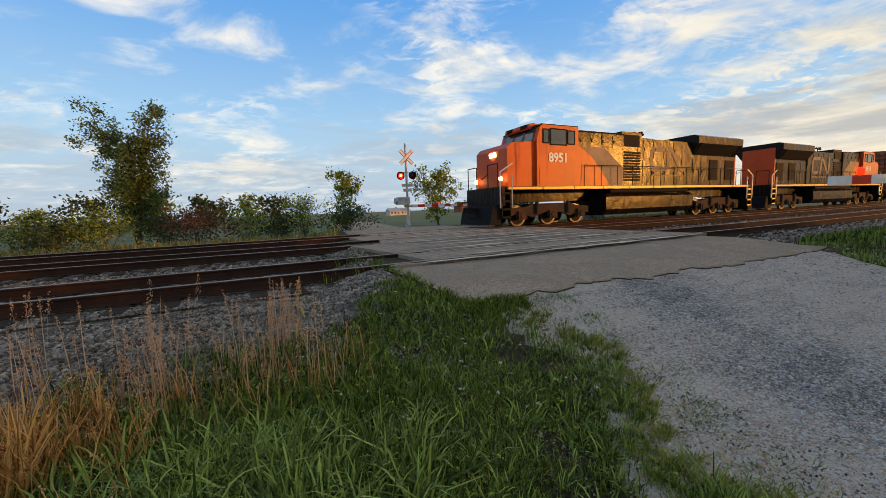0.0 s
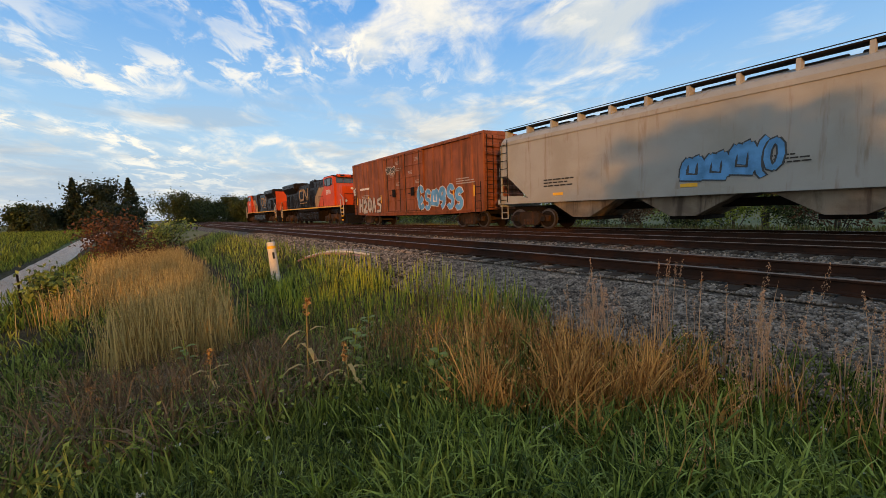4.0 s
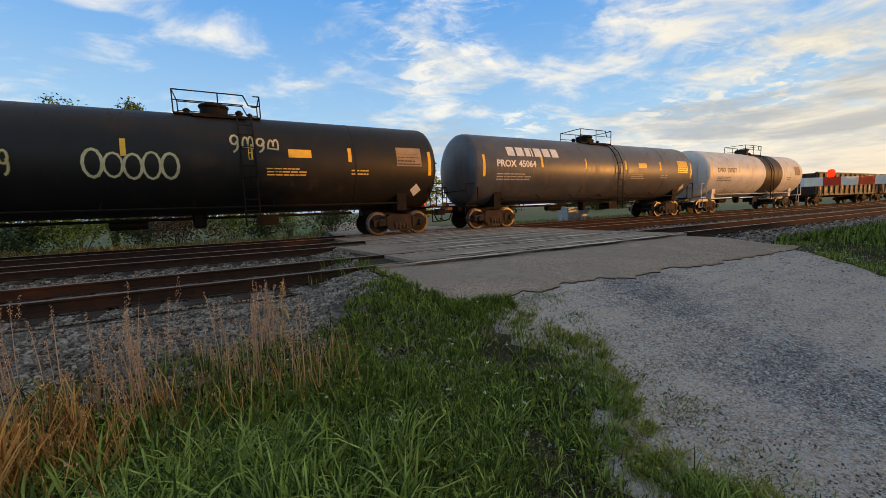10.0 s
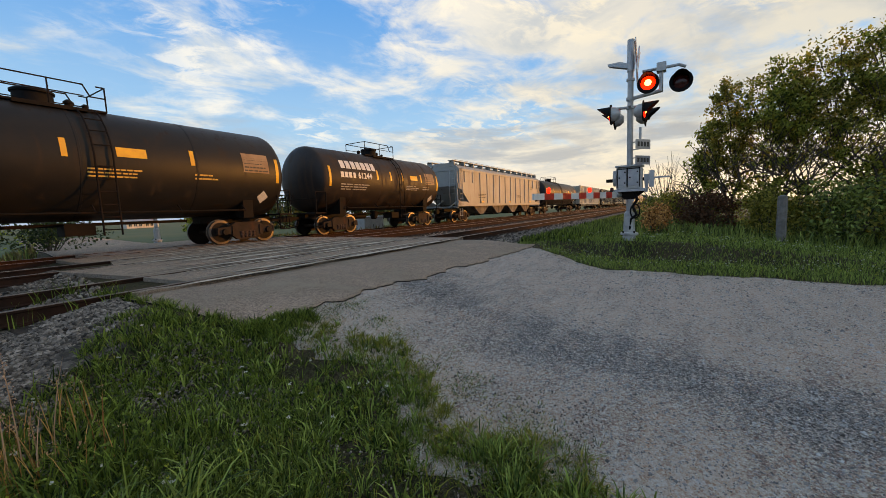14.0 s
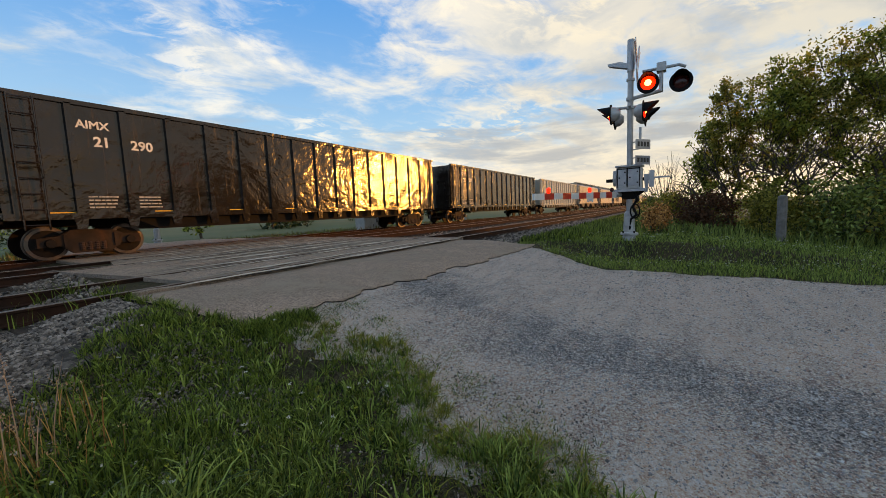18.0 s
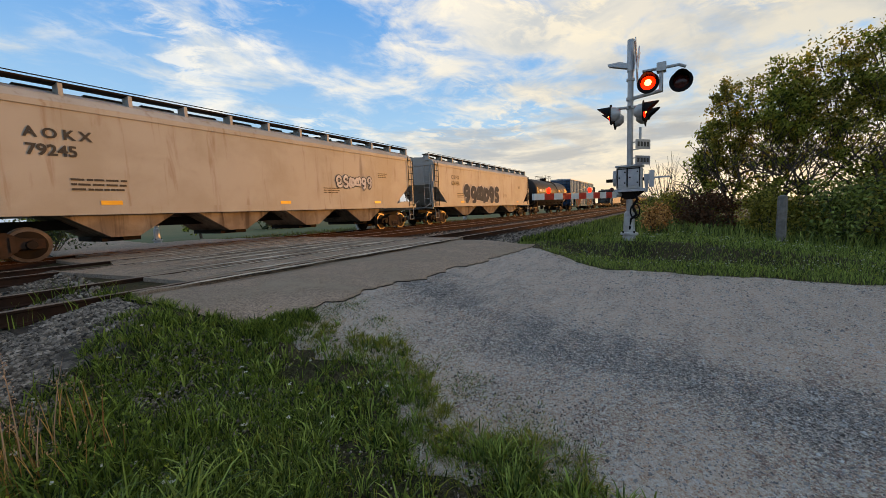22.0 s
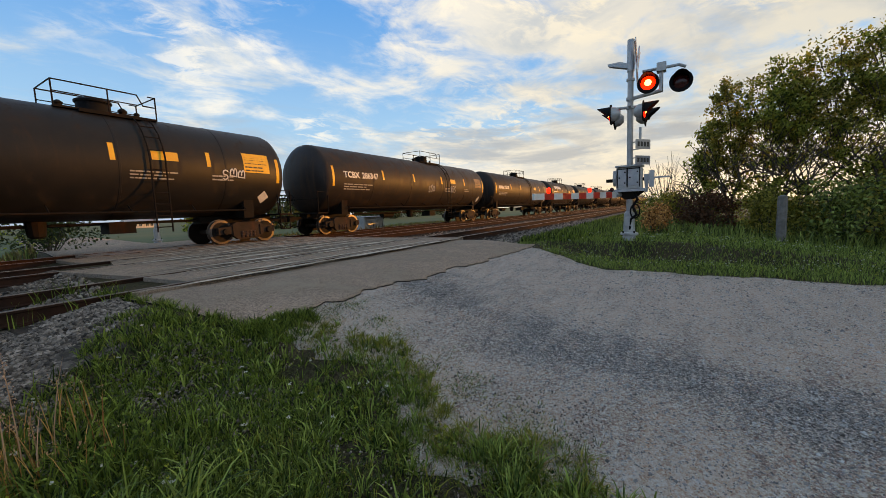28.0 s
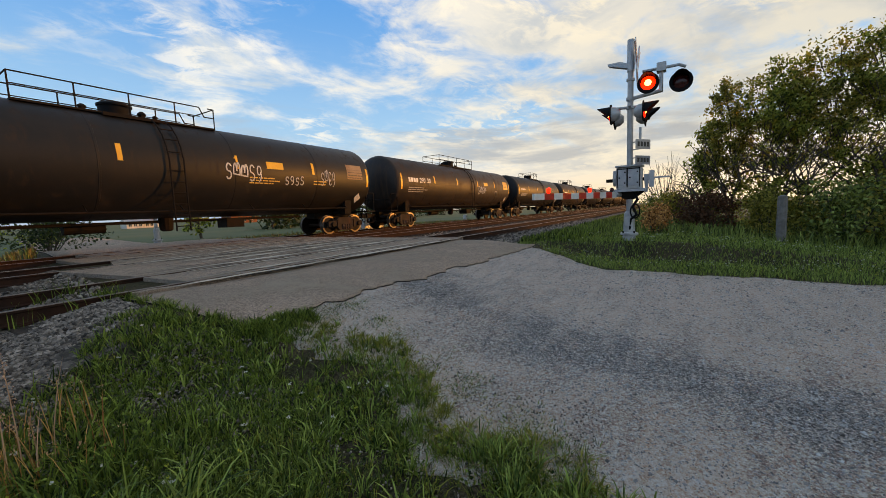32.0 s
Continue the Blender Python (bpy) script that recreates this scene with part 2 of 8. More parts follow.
M_SLATE = stuff("dark_slate_paint", (0.075, 0.08, 0.09), (0.055, 0.055, 0.06), 0.42, scale=0.8, grain=50, bump=0.05, dirt=(0.15, 0.10, 0.07), dirt_amount=0.45, streaks=True)
M_WHITE = stuff("dusty_white_paint", (0.62, 0.58, 0.53), (0.54, 0.50, 0.45), 0.5, scale=1.0, grain=50, bump=0.05, dirt=(0.32, 0.26, 0.20), dirt_amount=0.3, streaks=True)
M_HOPPER = stuff("hopper_grey_paint", (0.36, 0.37, 0.36), (0.31, 0.31, 0.285), 0.5, spec=0.3, scale=0.5, grain=50, bump=0.05, dirt=(0.25, 0.20, 0.15), dirt_amount=0.3, streaks=True)
M_RUSTHOP = stuff("rust_stained_grey_paint", (0.52, 0.19, 0.035), (0.50, 0.40, 0.27), 0.62, scale=0.5, grain=40, bump=0.1, dirt=(0.42, 0.12, 0.02), dirt_amount=0.5, streaks=True)
M_BOXRED = stuff("boxcar_red_paint", (0.28, 0.09, 0.038), (0.20, 0.065, 0.03), 0.55, spec=0.25, scale=0.8, grain=50, bump=0.05, dirt=(0.10, 0.045, 0.028), dirt_amount=0.6, streaks=True)
M_BOXBLUE = stuff("boxcar_blue_paint", (0.018, 0.050, 0.115), (0.028, 0.058, 0.105), 0.16, spec=0.45, scale=0.8, grain=1.6, bump=0.9, relief=0.04, dirt=(0.05, 0.06, 0.075), dirt_amount=0.3, streaks=True)
M_GONBLACK = stuff("gondola_black_paint", (0.011, 0.009, 0.008), (0.018, 0.014, 0.012), 0.13, scale=0.75, grain=1.5, bump=1.0, relief=0.05, dirt=(0.03, 0.022, 0.018), dirt_amount=0.25, streaks=True)
M_GONGREY = stuff("gondola_dark_grey_paint", (0.022, 0.024, 0.027), (0.032, 0.03, 0.03), 0.5, spec=0.25, scale=1.2, grain=40, bump=0.12, dirt=(0.075, 0.045, 0.03), dirt_amount=0.4, streaks=True)
M_GONLIGHT = stuff("gondola_pale_grey_paint", (0.42, 0.39, 0.33), (0.36, 0.33, 0.27), 0.15, scale=0.75, grain=1.5, bump=1.0, relief=0.05, dirt=(0.26, 0.2, 0.15), dirt_amount=0.4, streaks=True)
M_STEEL = stuff("grimy_steel", (0.008, 0.007, 0.006), (0.013, 0.009, 0.007), 0.75, scale=4, grain=60, bump=0.2, dirt=(0.04, 0.018, 0.009), dirt_amount=0.3, spec=0.15)
M_WHEEL = stuff("wheel_steel", (0.009, 0.007, 0.006), (0.016, 0.011, 0.008), 0.7, scale=3, grain=60, bump=0.1, spec=0.2)
M_TRUCK = stuff("rusty_truck_steel", (0.040, 0.026, 0.019), (0.024, 0.017, 0.013), 0.75, scale=3, grain=50, bump=0.15, dirt=(0.11, 0.05, 0.025), dirt_amount=0.45, spec=0.2)
M_TREAD = stuff("bright_wheel_rim", (0.13, 0.11, 0.10), None, 0.42, metal=0.7, scale=4, grain=60, bump=0.05)
M_LOCORED = stuff("locomotive_red_orange_paint", (0.60, 0.075, 0.014), (0.50, 0.06, 0.012), 0.42, spec=0.25, scale=0.8, grain=50, bump=0.03, dirt=(0.2, 0.06, 0.03), dirt_amount=0.25, streaks=True)
M_LOCOBLACK = stuff("locomotive_black_paint", (0.010, 0.008, 0.007), (0.016, 0.011, 0.009), 0.24, spec=0.08, scale=0.8, grain=1.8, bump=0.8, relief=0.03, dirt=(0.032, 0.022, 0.016), dirt_amount=0.3, streaks=True)
M_CREAM = stuff("dirty_white_stripe", (0.40, 0.28, 0.17), (0.30, 0.20, 0.12), 0.65, spec=0.1, scale=1.5, grain=50, bump=0.02)
M_YELLOW = stuff("reflective_yellow", (0.85, 0.48, 0.03), (0.75, 0.40, 0.03), 0.4, scale=4, grain=60, bump=0.02)
M_LETTER = stuff("white_lettering", (0.75, 0.72, 0.68), (0.62, 0.6, 0.56), 0.5, scale=4, grain=60, bump=0)
M_PRINT = stuff("small_print_paint", (0.40, 0.38, 0.35), None, 0.6, scale=4, grain=60, bump=0)
M_LETTERYEL = stuff("yellow_lettering", (0.72, 0.45, 0.10), (0.65, 0.4, 0.1), 0.5, scale=4, grain=60, bump=0)
M_LETTERBLK = stuff("black_lettering", (0.02, 0.02, 0.02), None, 0.5, scale=4, grain=60, bump=0)
M_GALV = stuff("galvanised_steel", (0.42, 0.43, 0.44), (0.34, 0.35, 0.37), 0.45, metal=0.5, scale=4, grain=60, bump=0.05)
M_ALU = stuff("silver_painted_metal", (0.46, 0.46, 0.45), (0.36, 0.36, 0.36), 0.45, metal=0.3, scale=3, grain=60, bump=0.04, dirt=(0.3, 0.27, 0.24), dirt_amount=0.3)
M_DARK = stuff("flat_black_enamel", (0.009, 0.009, 0.01), None, 0.7, spec=0.12, scale=4, grain=60, bump=0.05)
M_REDSTRIPE = stuff("red_reflective_sheet", (0.55, 0.04, 0.02), (0.48, 0.035, 0.02), 0.35, scale=4, grain=60, bump=0)
M_WHITESTRIPE = stuff("white_reflective_sheet", (0.70, 0.70, 0.68), (0.62, 0.62, 0.6), 0.35, scale=4, grain=60, bump=0)
M_BARK = stuff("bark", (0.07, 0.055, 0.042), (0.11, 0.09, 0.07), 0.95, scale=6, grain=40, bump=0.8)
M_POSTWOOD = stuff("grey_weathered_wood", (0.20, 0.18, 0.16), (0.13, 0.12, 0.105), 0.9, scale=5, grain=40, bump=0.6)
M_POSTWHITE = stuff("white_painted_post", (0.70, 0.64, 0.55), (0.6, 0.54, 0.45), 0.7, scale=4, grain=40, bump=0.2, dirt=(0.3, 0.22, 0.14), dirt_amount=0.35)
M_GLASS = stuff("dark_cab_glass", (0.03, 0.05, 0.06), (0.04, 0.06, 0.07), 0.08, scale=2, grain=20, bump=0, spec=0.8)
M_FADEDRED = stuff("faded_red_plastic", (0.40, 0.22, 0.18), (0.33, 0.19, 0.16), 0.6, scale=3, grain=40, bump=0.05)
M_PIPE = stuff("grey_plastic", (0.3, 0.3, 0.31), None, 0.5, scale=3, grain=40, bump=0.05)
M_LAMP_RED = glow("lit_red_lens", (1.0, 0.012, 0.004), 4.0)
M_LAMP_CORE = glow("lit_lens_core", (1.0, 0.36, 0.10), 9.0)
M_LAMP_WHITE = glow("lit_headlight", (1.0, 0.72, 0.30), 14.0)
M_LENS_OFF = stuff("dark_red_lens", (0.05, 0.006, 0.005), None, 0.25, scale=3, grain=30, bump=0)
L_GRASS = leafy("lawn_blades", (0.012, 0.027, 0.004), (0.25, 0.33, 0.05), 0.2, 0.7)
L_TURFYELLOW = leafy("yellowing_turf", (0.10, 0.12, 0.018), (0.36, 0.34, 0.06), 0.2, 0.7)
L_LUSH = leafy("lush_blades", (0.018, 0.044, 0.007), (0.37, 0.46, 0.10), 0.2)
L_DRY = leafy("dry_grass", (0.20, 0.08, 0.022), (0.88, 0.48, 0.16), 0.2)
L_STRAW = leafy("straw_grass", (0.26, 0.17, 0.055), (0.72, 0.53, 0.22))
L_DEAD = leafy("dead_stalk_brown", (0.10, 0.065, 0.035), (0.30, 0.19, 0.10), 0.2)
L_FARTREE = leafy("far_tree_leaves", (0.018, 0.03, 0.01), (0.075, 0.10, 0.03), 0.2)
L_FARGRASS = leafy("far_verge_grass", (0.10, 0.10, 0.03), (0.24, 0.19, 0.07), 0.2)
L_WEED = leafy("weed_green", (0.03, 0.052, 0.012), (0.32, 0.38, 0.085), 0.2)
L_YELLOWGREEN = leafy("yellow_green_stalks", (0.20, 0.25, 0.03), (0.62, 0.60, 0.08))
L_TREE = leafy("tree_leaves", (0.05, 0.075, 0.014), (0.44, 0.47, 0.08), 0.62)
L_ELM = leafy("dark_green_leaves", (0.02, 0.04, 0.014), (0.17, 0.23, 0.06), 0.35)
L_AUTUMN_GLOW = leafy("yellowing_and_glow_leaves", (0.08, 0.09, 0.016), (0.42, 0.37, 0.07), 0.55)
L_FIR = leafy("fir_needles", (0.012, 0.022, 0.012), (0.03, 0.045, 0.02), 0.15)
L_SUMAC = leafy("reddish_shrub_leaves", (0.07, 0.035, 0.018), (0.17, 0.075, 0.035), 0.3)
L_FLOWER = leafy("flower_white", (0.5, 0.48, 0.42), (0.75, 0.72, 0.64), 0.3)
L_PINKSEED = leafy("seed_heads", (0.42, 0.235, 0.13), (0.78, 0.47, 0.28), 0.3)


# ---- mesh tools ----
class Shape:
    """Collects vertices and faces, and becomes one mesh."""

    def __init__(self):
        self.v, self.f, self.m = [], [], []

    def face(self, pts, mat=0):
        n = len(self.v)
        self.v += [tuple(p) for p in pts]
        self.f.append(tuple(range(n, n + len(pts))))
        self.m.append(mat)
        return self

    def grid(self, pts, faces, mat=0):
        n = len(self.v)
        self.v += [tuple(p) for p in pts]
        self.f += [tuple(n + i for i in f) for f in faces]
        self.m += [mat] * len(faces)
        return self

    def box(self, x0, x1, y0, y1, z0, z1, mat=0):
        p = [(x, y, z) for z in (z0, z1) for y in (y0, y1) for x in (x0, x1)]
        return self.grid(p, [(0, 2, 3, 1), (4, 5, 7, 6), (0, 1, 5, 4), (2, 6, 7, 3), (0, 4, 6, 2), (1, 3, 7, 5)], mat)

    def rounded(self, x0, x1, y0, y1, z0, z1, r, mat=0):
        """A box whose edges along z are chamfered, and whose top is too."""
        ring = lambda a, z: [(x0 + a, y0, z), (x1 - a, y0, z), (x1, y0 + a, z), (x1, y1 - a, z), (x1 - a, y1, z), (x0 + a, y1, z), (x0, y1 - a, z), (x0, y0 + a, z)]
        top = [(min(max(x, x0 + r), x1 - r), min(max(y, y0 + r), y1 - r), z1) for x, y, _ in ring(r, z1)]
        pts = ring(r, z0) + ring(r, z1 - r) + top
        faces = [tuple(range(7, -1, -1)), tuple(range(16, 24))]
        for k in (0, 8):
            faces += [(k + i, k + (i + 1) % 8, k + 8 + (i + 1) % 8, k + 8 + i) for i in range(8)]
        return self.grid(pts, faces, mat)

    def prism(self, poly, axis, a, b, mat=0):
        """A polygon extruded along an axis ('x': points are y, z; 'y': x, z; 'z': x, y)."""
        put = {"x": lambda p, c: (c, p[0], p[1]), "y": lambda p, c: (p[0], c, p[1]), "z": lambda p, c: (p[0], p[1], c)}[axis]
        n = len(poly)
        return self.grid([put(p, a) for p in poly] + [put(p, b) for p in poly], [tuple(range(n - 1, -1, -1)), tuple(range(n, 2 * n))] + [(i, (i + 1) % n, n + (i + 1) % n, n + i) for i in range(n)], mat)

    def tube(self, a, b, r, n=8, r2=None, mat=0, caps=True):
        a, b = Vector(a), Vector(b)
        w = (b - a).normalized()
        u = w.orthogonal().normalized()
        s = w.cross(u)
        r2 = r if r2 is None else r2
        c = [(math.cos(2 * math.pi * i / n), math.sin(2 * math.pi * i / n)) for i in range(n)]
        pts = [a + (u * x + s * y) * r for x, y in c] + [b + (u * x + s * y) * r2 for x, y in c]
        faces = [(i, (i + 1) % n, n + (i + 1) % n, n + i) for i in range(n)]
        if caps:
            faces += [tuple(range(n - 1, -1, -1)), tuple(range(n, 2 * n))]
        return self.grid(pts, faces, mat)

    def path(self, pts, r, n=6, mat=0):
        pts = [Vector(p) for p in pts]
        ways = [(b - a).normalized() for a, b in zip(pts, pts[1:])]
        u = ways[0].orthogonal().normalized()
        rings = []
        for i, p in enumerate(pts):
            before, after = ways[max(i - 1, 0)], ways[min(i, len(ways) - 1)]
            w = before + after
            w = w.normalized() if w.length > 0.05 else after
            u = (u - w * u.dot(w)).normalized() if (u - w * u.dot(w)).length > 1e-4 else w.orthogonal().normalized()
            s = w.cross(u)
            wide = r / max(0.6, w.dot(after))
            rings += [p + (u * math.cos(2 * math.pi * k / n) + s * math.sin(2 * math.pi * k / n)) * wide for k in range(n)]
        faces = [(j * n + k, j * n + (k + 1) % n, (j + 1) * n + (k + 1) % n, (j + 1) * n + k) for j in range(len(pts) - 1) for k in range(n)]
        faces += [tuple(range(n - 1, -1, -1)), tuple(range((len(pts) - 1) * n, len(pts) * n))]
        return self.grid(rings, faces, mat)

    def lathe(self, profile, centre, axis="x", n=32, mat=0):
        """A profile of (along, radius) turned about an axis through the centre."""
        cx, cy, cz = centre
        pts = []
        for d, r in profile:
            for i in range(n):
                c, s = r * math.cos(2 * math.pi * i / n), r * math.sin(2 * math.pi * i / n)
                pts.append({"x": (cx + d, cy + c, cz + s), "y": (cx + c, cy + d, cz + s), "z": (cx + c, cy + s, cz + d)}[axis])
        faces = []
        for k in range(len(profile) - 1):
            for i in range(n):
                j = (i + 1) % n
                faces.append((k * n + i, k * n + j, (k + 1) * n + j, (k + 1) * n + i))
        faces += [tuple(range(n - 1, -1, -1)), tuple(range((len(profile) - 1) * n, len(profile) * n))]
        return self.grid(pts, faces, mat)

    def mesh(self, name, smooth=0):
        me = bpy.data.meshes.new(name)
        me.from_pydata(self.v, [], self.f)
        me.polygons.foreach_set("material_index", self.m)
        b = bmesh.new()
        b.from_mesh(me)
        bmesh.ops.recalc_face_normals(b, faces=b.faces)
        if smooth:
            for f in b.faces:
                f.smooth = True
            for e in b.edges:
                if len(e.link_faces) == 2 and e.calc_face_angle(0) > radians(smooth):
                    e.smooth = False
        b.to_mesh(me)
        b.free()
        return me


def holder(name, at=(0, 0, 0), turn=0.0):
    ob = new(name)
    ob.empty_display_size = 0.2
    ob.matrix_basis = pose(*at, 0, 0, turn)
    return ob


def part(name, shape, materials, parent=None, label="", smooth=0, at=None):
    """Links a shape or a mesh as one object, under a thing or a part."""
    me = shape.mesh(name, smooth) if isinstance(shape, Shape) else shape
    materials = materials if isinstance(materials, (list, tuple)) else [materials]
    if not me.materials:
        for m in materials:
            me.materials.append(m)
    ob = new(name, me)
    if parent:
        ob.parent = parent
    if at:
        ob.location = at
    if label:
        ob["label"] = label
    return ob


def raw_mesh(name, verts, faces, material):
    """A mesh from arrays: vertices (n, 3), and faces (m, 3) or (m, 4)."""
    me = bpy.data.meshes.new(name)
    verts, faces = np.asarray(verts, np.float32), np.asarray(faces, np.int32)
    me.vertices.add(len(verts))
    me.vertices.foreach_set("co", verts.ravel())
    me.loops.add(faces.size)
    me.loops.foreach_set("vertex_index", faces.ravel())
    me.polygons.add(len(faces))
    me.polygons.foreach_set("loop_start", np.arange(0, faces.size, faces.shape[1], dtype=np.int32))
    me.update(calc_edges=True)
    me.materials.append(material)
    return me


LETTERS = {}


def letters(text, size, material, at, parent, name="lettering", bold=0.0, turn=None, label=""):
    """Raised lettering on a side that faces -y, its lower left corner at the given place."""
    key = (text, round(size, 3), material.name, bold)
    if key not in LETTERS:
        c = bpy.data.curves.new("text", "FONT")
        c.body, c.size, c.extrude, c.offset, c.resolution_u = text, size, 0.002, bold, 3
        ob = bpy.data.objects.new("text", c)
        scene.collection.objects.link(ob)
        me = bpy.data.meshes.new_from_object(ob.evaluated_get(bpy.context.evaluated_depsgraph_get()))
        bpy.data.objects.remove(ob)
        me.materials.clear()
        me.materials.append(material)
        LETTERS[key] = me
    ob = new(name, LETTERS[key])
    ob.parent = parent
    ob.matrix_basis = turn or pose(*at, 90, 0, 0)
    if label:
        ob["label"] = label
    return ob

# ---- ground, road and tracks ----
TRACKS = (7.27, 11.75, 15.6)         # the middle of each track
GAUGE = 1.505


def smooth(a, b, x):
    t = np.clip((np.asarray(x, float) - a) / (b - a), 0, 1)
    return t * t * (3 - 2 * t)


def road_left(y):
    """The road's edge towards -x: it runs slightly aslant across the tracks."""
    y = np.asarray(y, float)
    return 2.03 + 0.16 * np.maximum(y - 6.0, 0) + 0.9 * np.clip(4.5 - y, 0, 0.8) + 0.28 * np.maximum(3.7 - y, 0)


def lumps(x, y):
    return 0.5 * np.sin(1.7 * x + 0.6 * y) * np.sin(1.3 * y - 0.5 * x) + 0.3 * np.sin(4.1 * x - 2.2) * np.sin(3.7 * y + 1.0)


def ground_z(x, y):
    """The height of the ground under every place."""
    x, y = np.asarray(x, float), np.asarray(y, float)
    bed = smooth(3.3, 5.75, y) * (1 - smooth(17.6, 19.6, y))
    verge = -0.60 + 0.04 * lumps(x, y)
    ditch = -0.75 * smooth(2.0, 7.5, -x) * smooth(4.6, 1.6, y) * (1 - 0.6 * smooth(30, 70, -x))
    east = 0.45 * smooth(9.0, 12.0, x) * smooth(-5.5, 0.5, y) * smooth(6.0, 3.5, y)
    low = verge + ditch + east
    z = low + (-0.30 - low) * bed
    on_road = smooth(-1.5, 0.0, x - road_left(y)) * (1 - smooth(11.2, 12.0, x))
    ramp = -0.58 + 0.53 * smooth(0.8, 5.6, y)
    ramp = np.where(y > 17.5, -0.05 - 0.5 * smooth(19, 34, y), ramp)
    z = z + (ramp - 0.03 - z) * on_road * smooth(-40.0, 1.0, y)
    far = smooth(20, 40, y) * (1 - on_road)
    return z - 0.35 * far


def make_ground():
    step = lambda a, b, n: np.linspace(a, b, n)
    xs = np.unique(np.concatenate([step(-3000, -300, 12), step(-300, -60, 25), step(-60, -16, 60), step(-16, 18, 171), step(18, 60, 60), step(60, 300, 25), step(300, 3000, 12)]))
    ys = np.unique(np.concatenate([step(-2500, -120, 10), step(-120, -12, 25), step(-12, 22, 171), step(22, 70, 40), step(70, 320, 25), step(320, 3000, 12)]))
    gx, gy = np.meshgrid(xs, ys)
    v = np.stack([gx, gy, ground_z(gx, gy)], -1).reshape(-1, 3)
    nx, ny = len(xs), len(ys)
    i = (np.arange(ny - 1)[:, None] * nx + np.arange(nx - 1)[None]).ravel()
    me = raw_mesh("ground", v, np.stack([i, i + 1, i + nx + 1, i + nx], -1), M_GROUND)
    me.materials.append(M_FIELD)
    c = v[i]
    me.polygons.foreach_set("material_index", ((np.abs(c[:, 0]) > 45) | (c[:, 1] > 24) | (c[:, 1] < -14)).astype(np.int32))
    ob = part("ground", me, M_GROUND)
    tagged(ob, "rough grassy ground falling from the railway bank", "ground", kind="structure")


make_ground()


def sheet(name, place, nu, nv, material, label, category, lift=0.012, thick=0.05):
    """A paved or gravelled sheet: place(u, v) gives x and y for u, v from 0 to 1, and it follows the ground."""
    u, v = np.meshgrid(np.linspace(0, 1, nu), np.linspace(0, 1, nv))
    x, y = place(u, v)
    p = np.stack([x, y, ground_z(x, y) + lift], -1).reshape(-1, 3)
    i = (np.arange(nv - 1)[:, None] * nu + np.arange(nu - 1)[None]).ravel()
    ob = part(name, raw_mesh(name, p, np.stack([i, i + 1, i + nu + 1, i + nu], -1), material), material)
    solid = ob.modifiers.new("thickness", "SOLIDIFY")
    solid.thickness, solid.offset = thick, -1
    # dark rim colour paints in the shaded drop at the broken edge
    if material is M_ASPHALT:
        ob.data.materials.append(M_TAR_SHADE)
        solid.material_offset_rim = 1
    return tagged(ob, label, category, kind="structure")


def wob(a):
    return 0.10 * np.sin(3.1 * a) + 0.06 * np.sin(7.7 * a + 1) + 0.04 * np.sin(17.0 * a)


def lawn_edge(y):
    """Where the lawn gives way to the lot."""
    return 3.0 - 0.72 * smooth(2.4, 1.0, y) + 0.6 * np.minimum(y - 0.6, 0) + wob(y) * 0.9 + 0.05 * np.sin(31 * y)


def verge_edge(y):
    """Where the lot ends at the grass round the mast; it opens out towards -y."""
    return 11.3 - 1.7 * smooth(4.0, 1.2, y) - 0.35 * smooth(1.0, -3.0, y) + 22 * smooth(-3.6, -12.0, y) + wob(y) * 0.8


def road_front(x):
    """The broken near edge of the asphalt."""
    return 3.95 - 0.055 * (x - 3.6) - 0.28 * smooth(3.3, 2.7, x) + wob(x) * 0.7 + 0.012 * np.sin(23 * x + np.sin(3 * x)) + 0.012 * np.sin(37 * x + 2 * np.sin(2.1 * x))


def in_lot(x, y):
    return (x > lawn_edge(y)) & (x < verge_edge(y)) & (y < 5.4)


def lot_place(u, v):
    y = -24 + 29.2 * v ** 0.7
    left = lawn_edge(y) - 0.55
    return left + (verge_edge(y) - left) * u, y


def road_place(u, v):
    x = 2.0 + (11.55 - 2.0) * u ** 1.6
    y0 = np.maximum(road_front(x), 3.68 + 2.4 * np.clip((2.8 - x) / 0.78, 0, 1.05) ** 6 + wob(x * 2) * 0.2)
    return x, np.minimum(y0, 6.3) + (6.34 - np.minimum(y0, 6.3)) * v


def far_road_place(u, v):
    y = 17.3 + 60 * v
    return road_left(y) + (11.6 + 0.16 * np.maximum(y - 18, 0) - road_left(y)) * u, y


sheet("gravel_lot", lot_place, 60, 170, M_GRAVEL, "pale packed gravel lot beside the crossing", "gravel", 0.006)
sheet("road", road_place, 120, 24, M_ASPHALT, "worn grey asphalt road climbing to the crossing", "road", 0.024, 0.03)
sheet("far_road", far_road_place, 14, 60, M_ASPHALT, "grey asphalt road beyond the tracks", "road", 0.03)


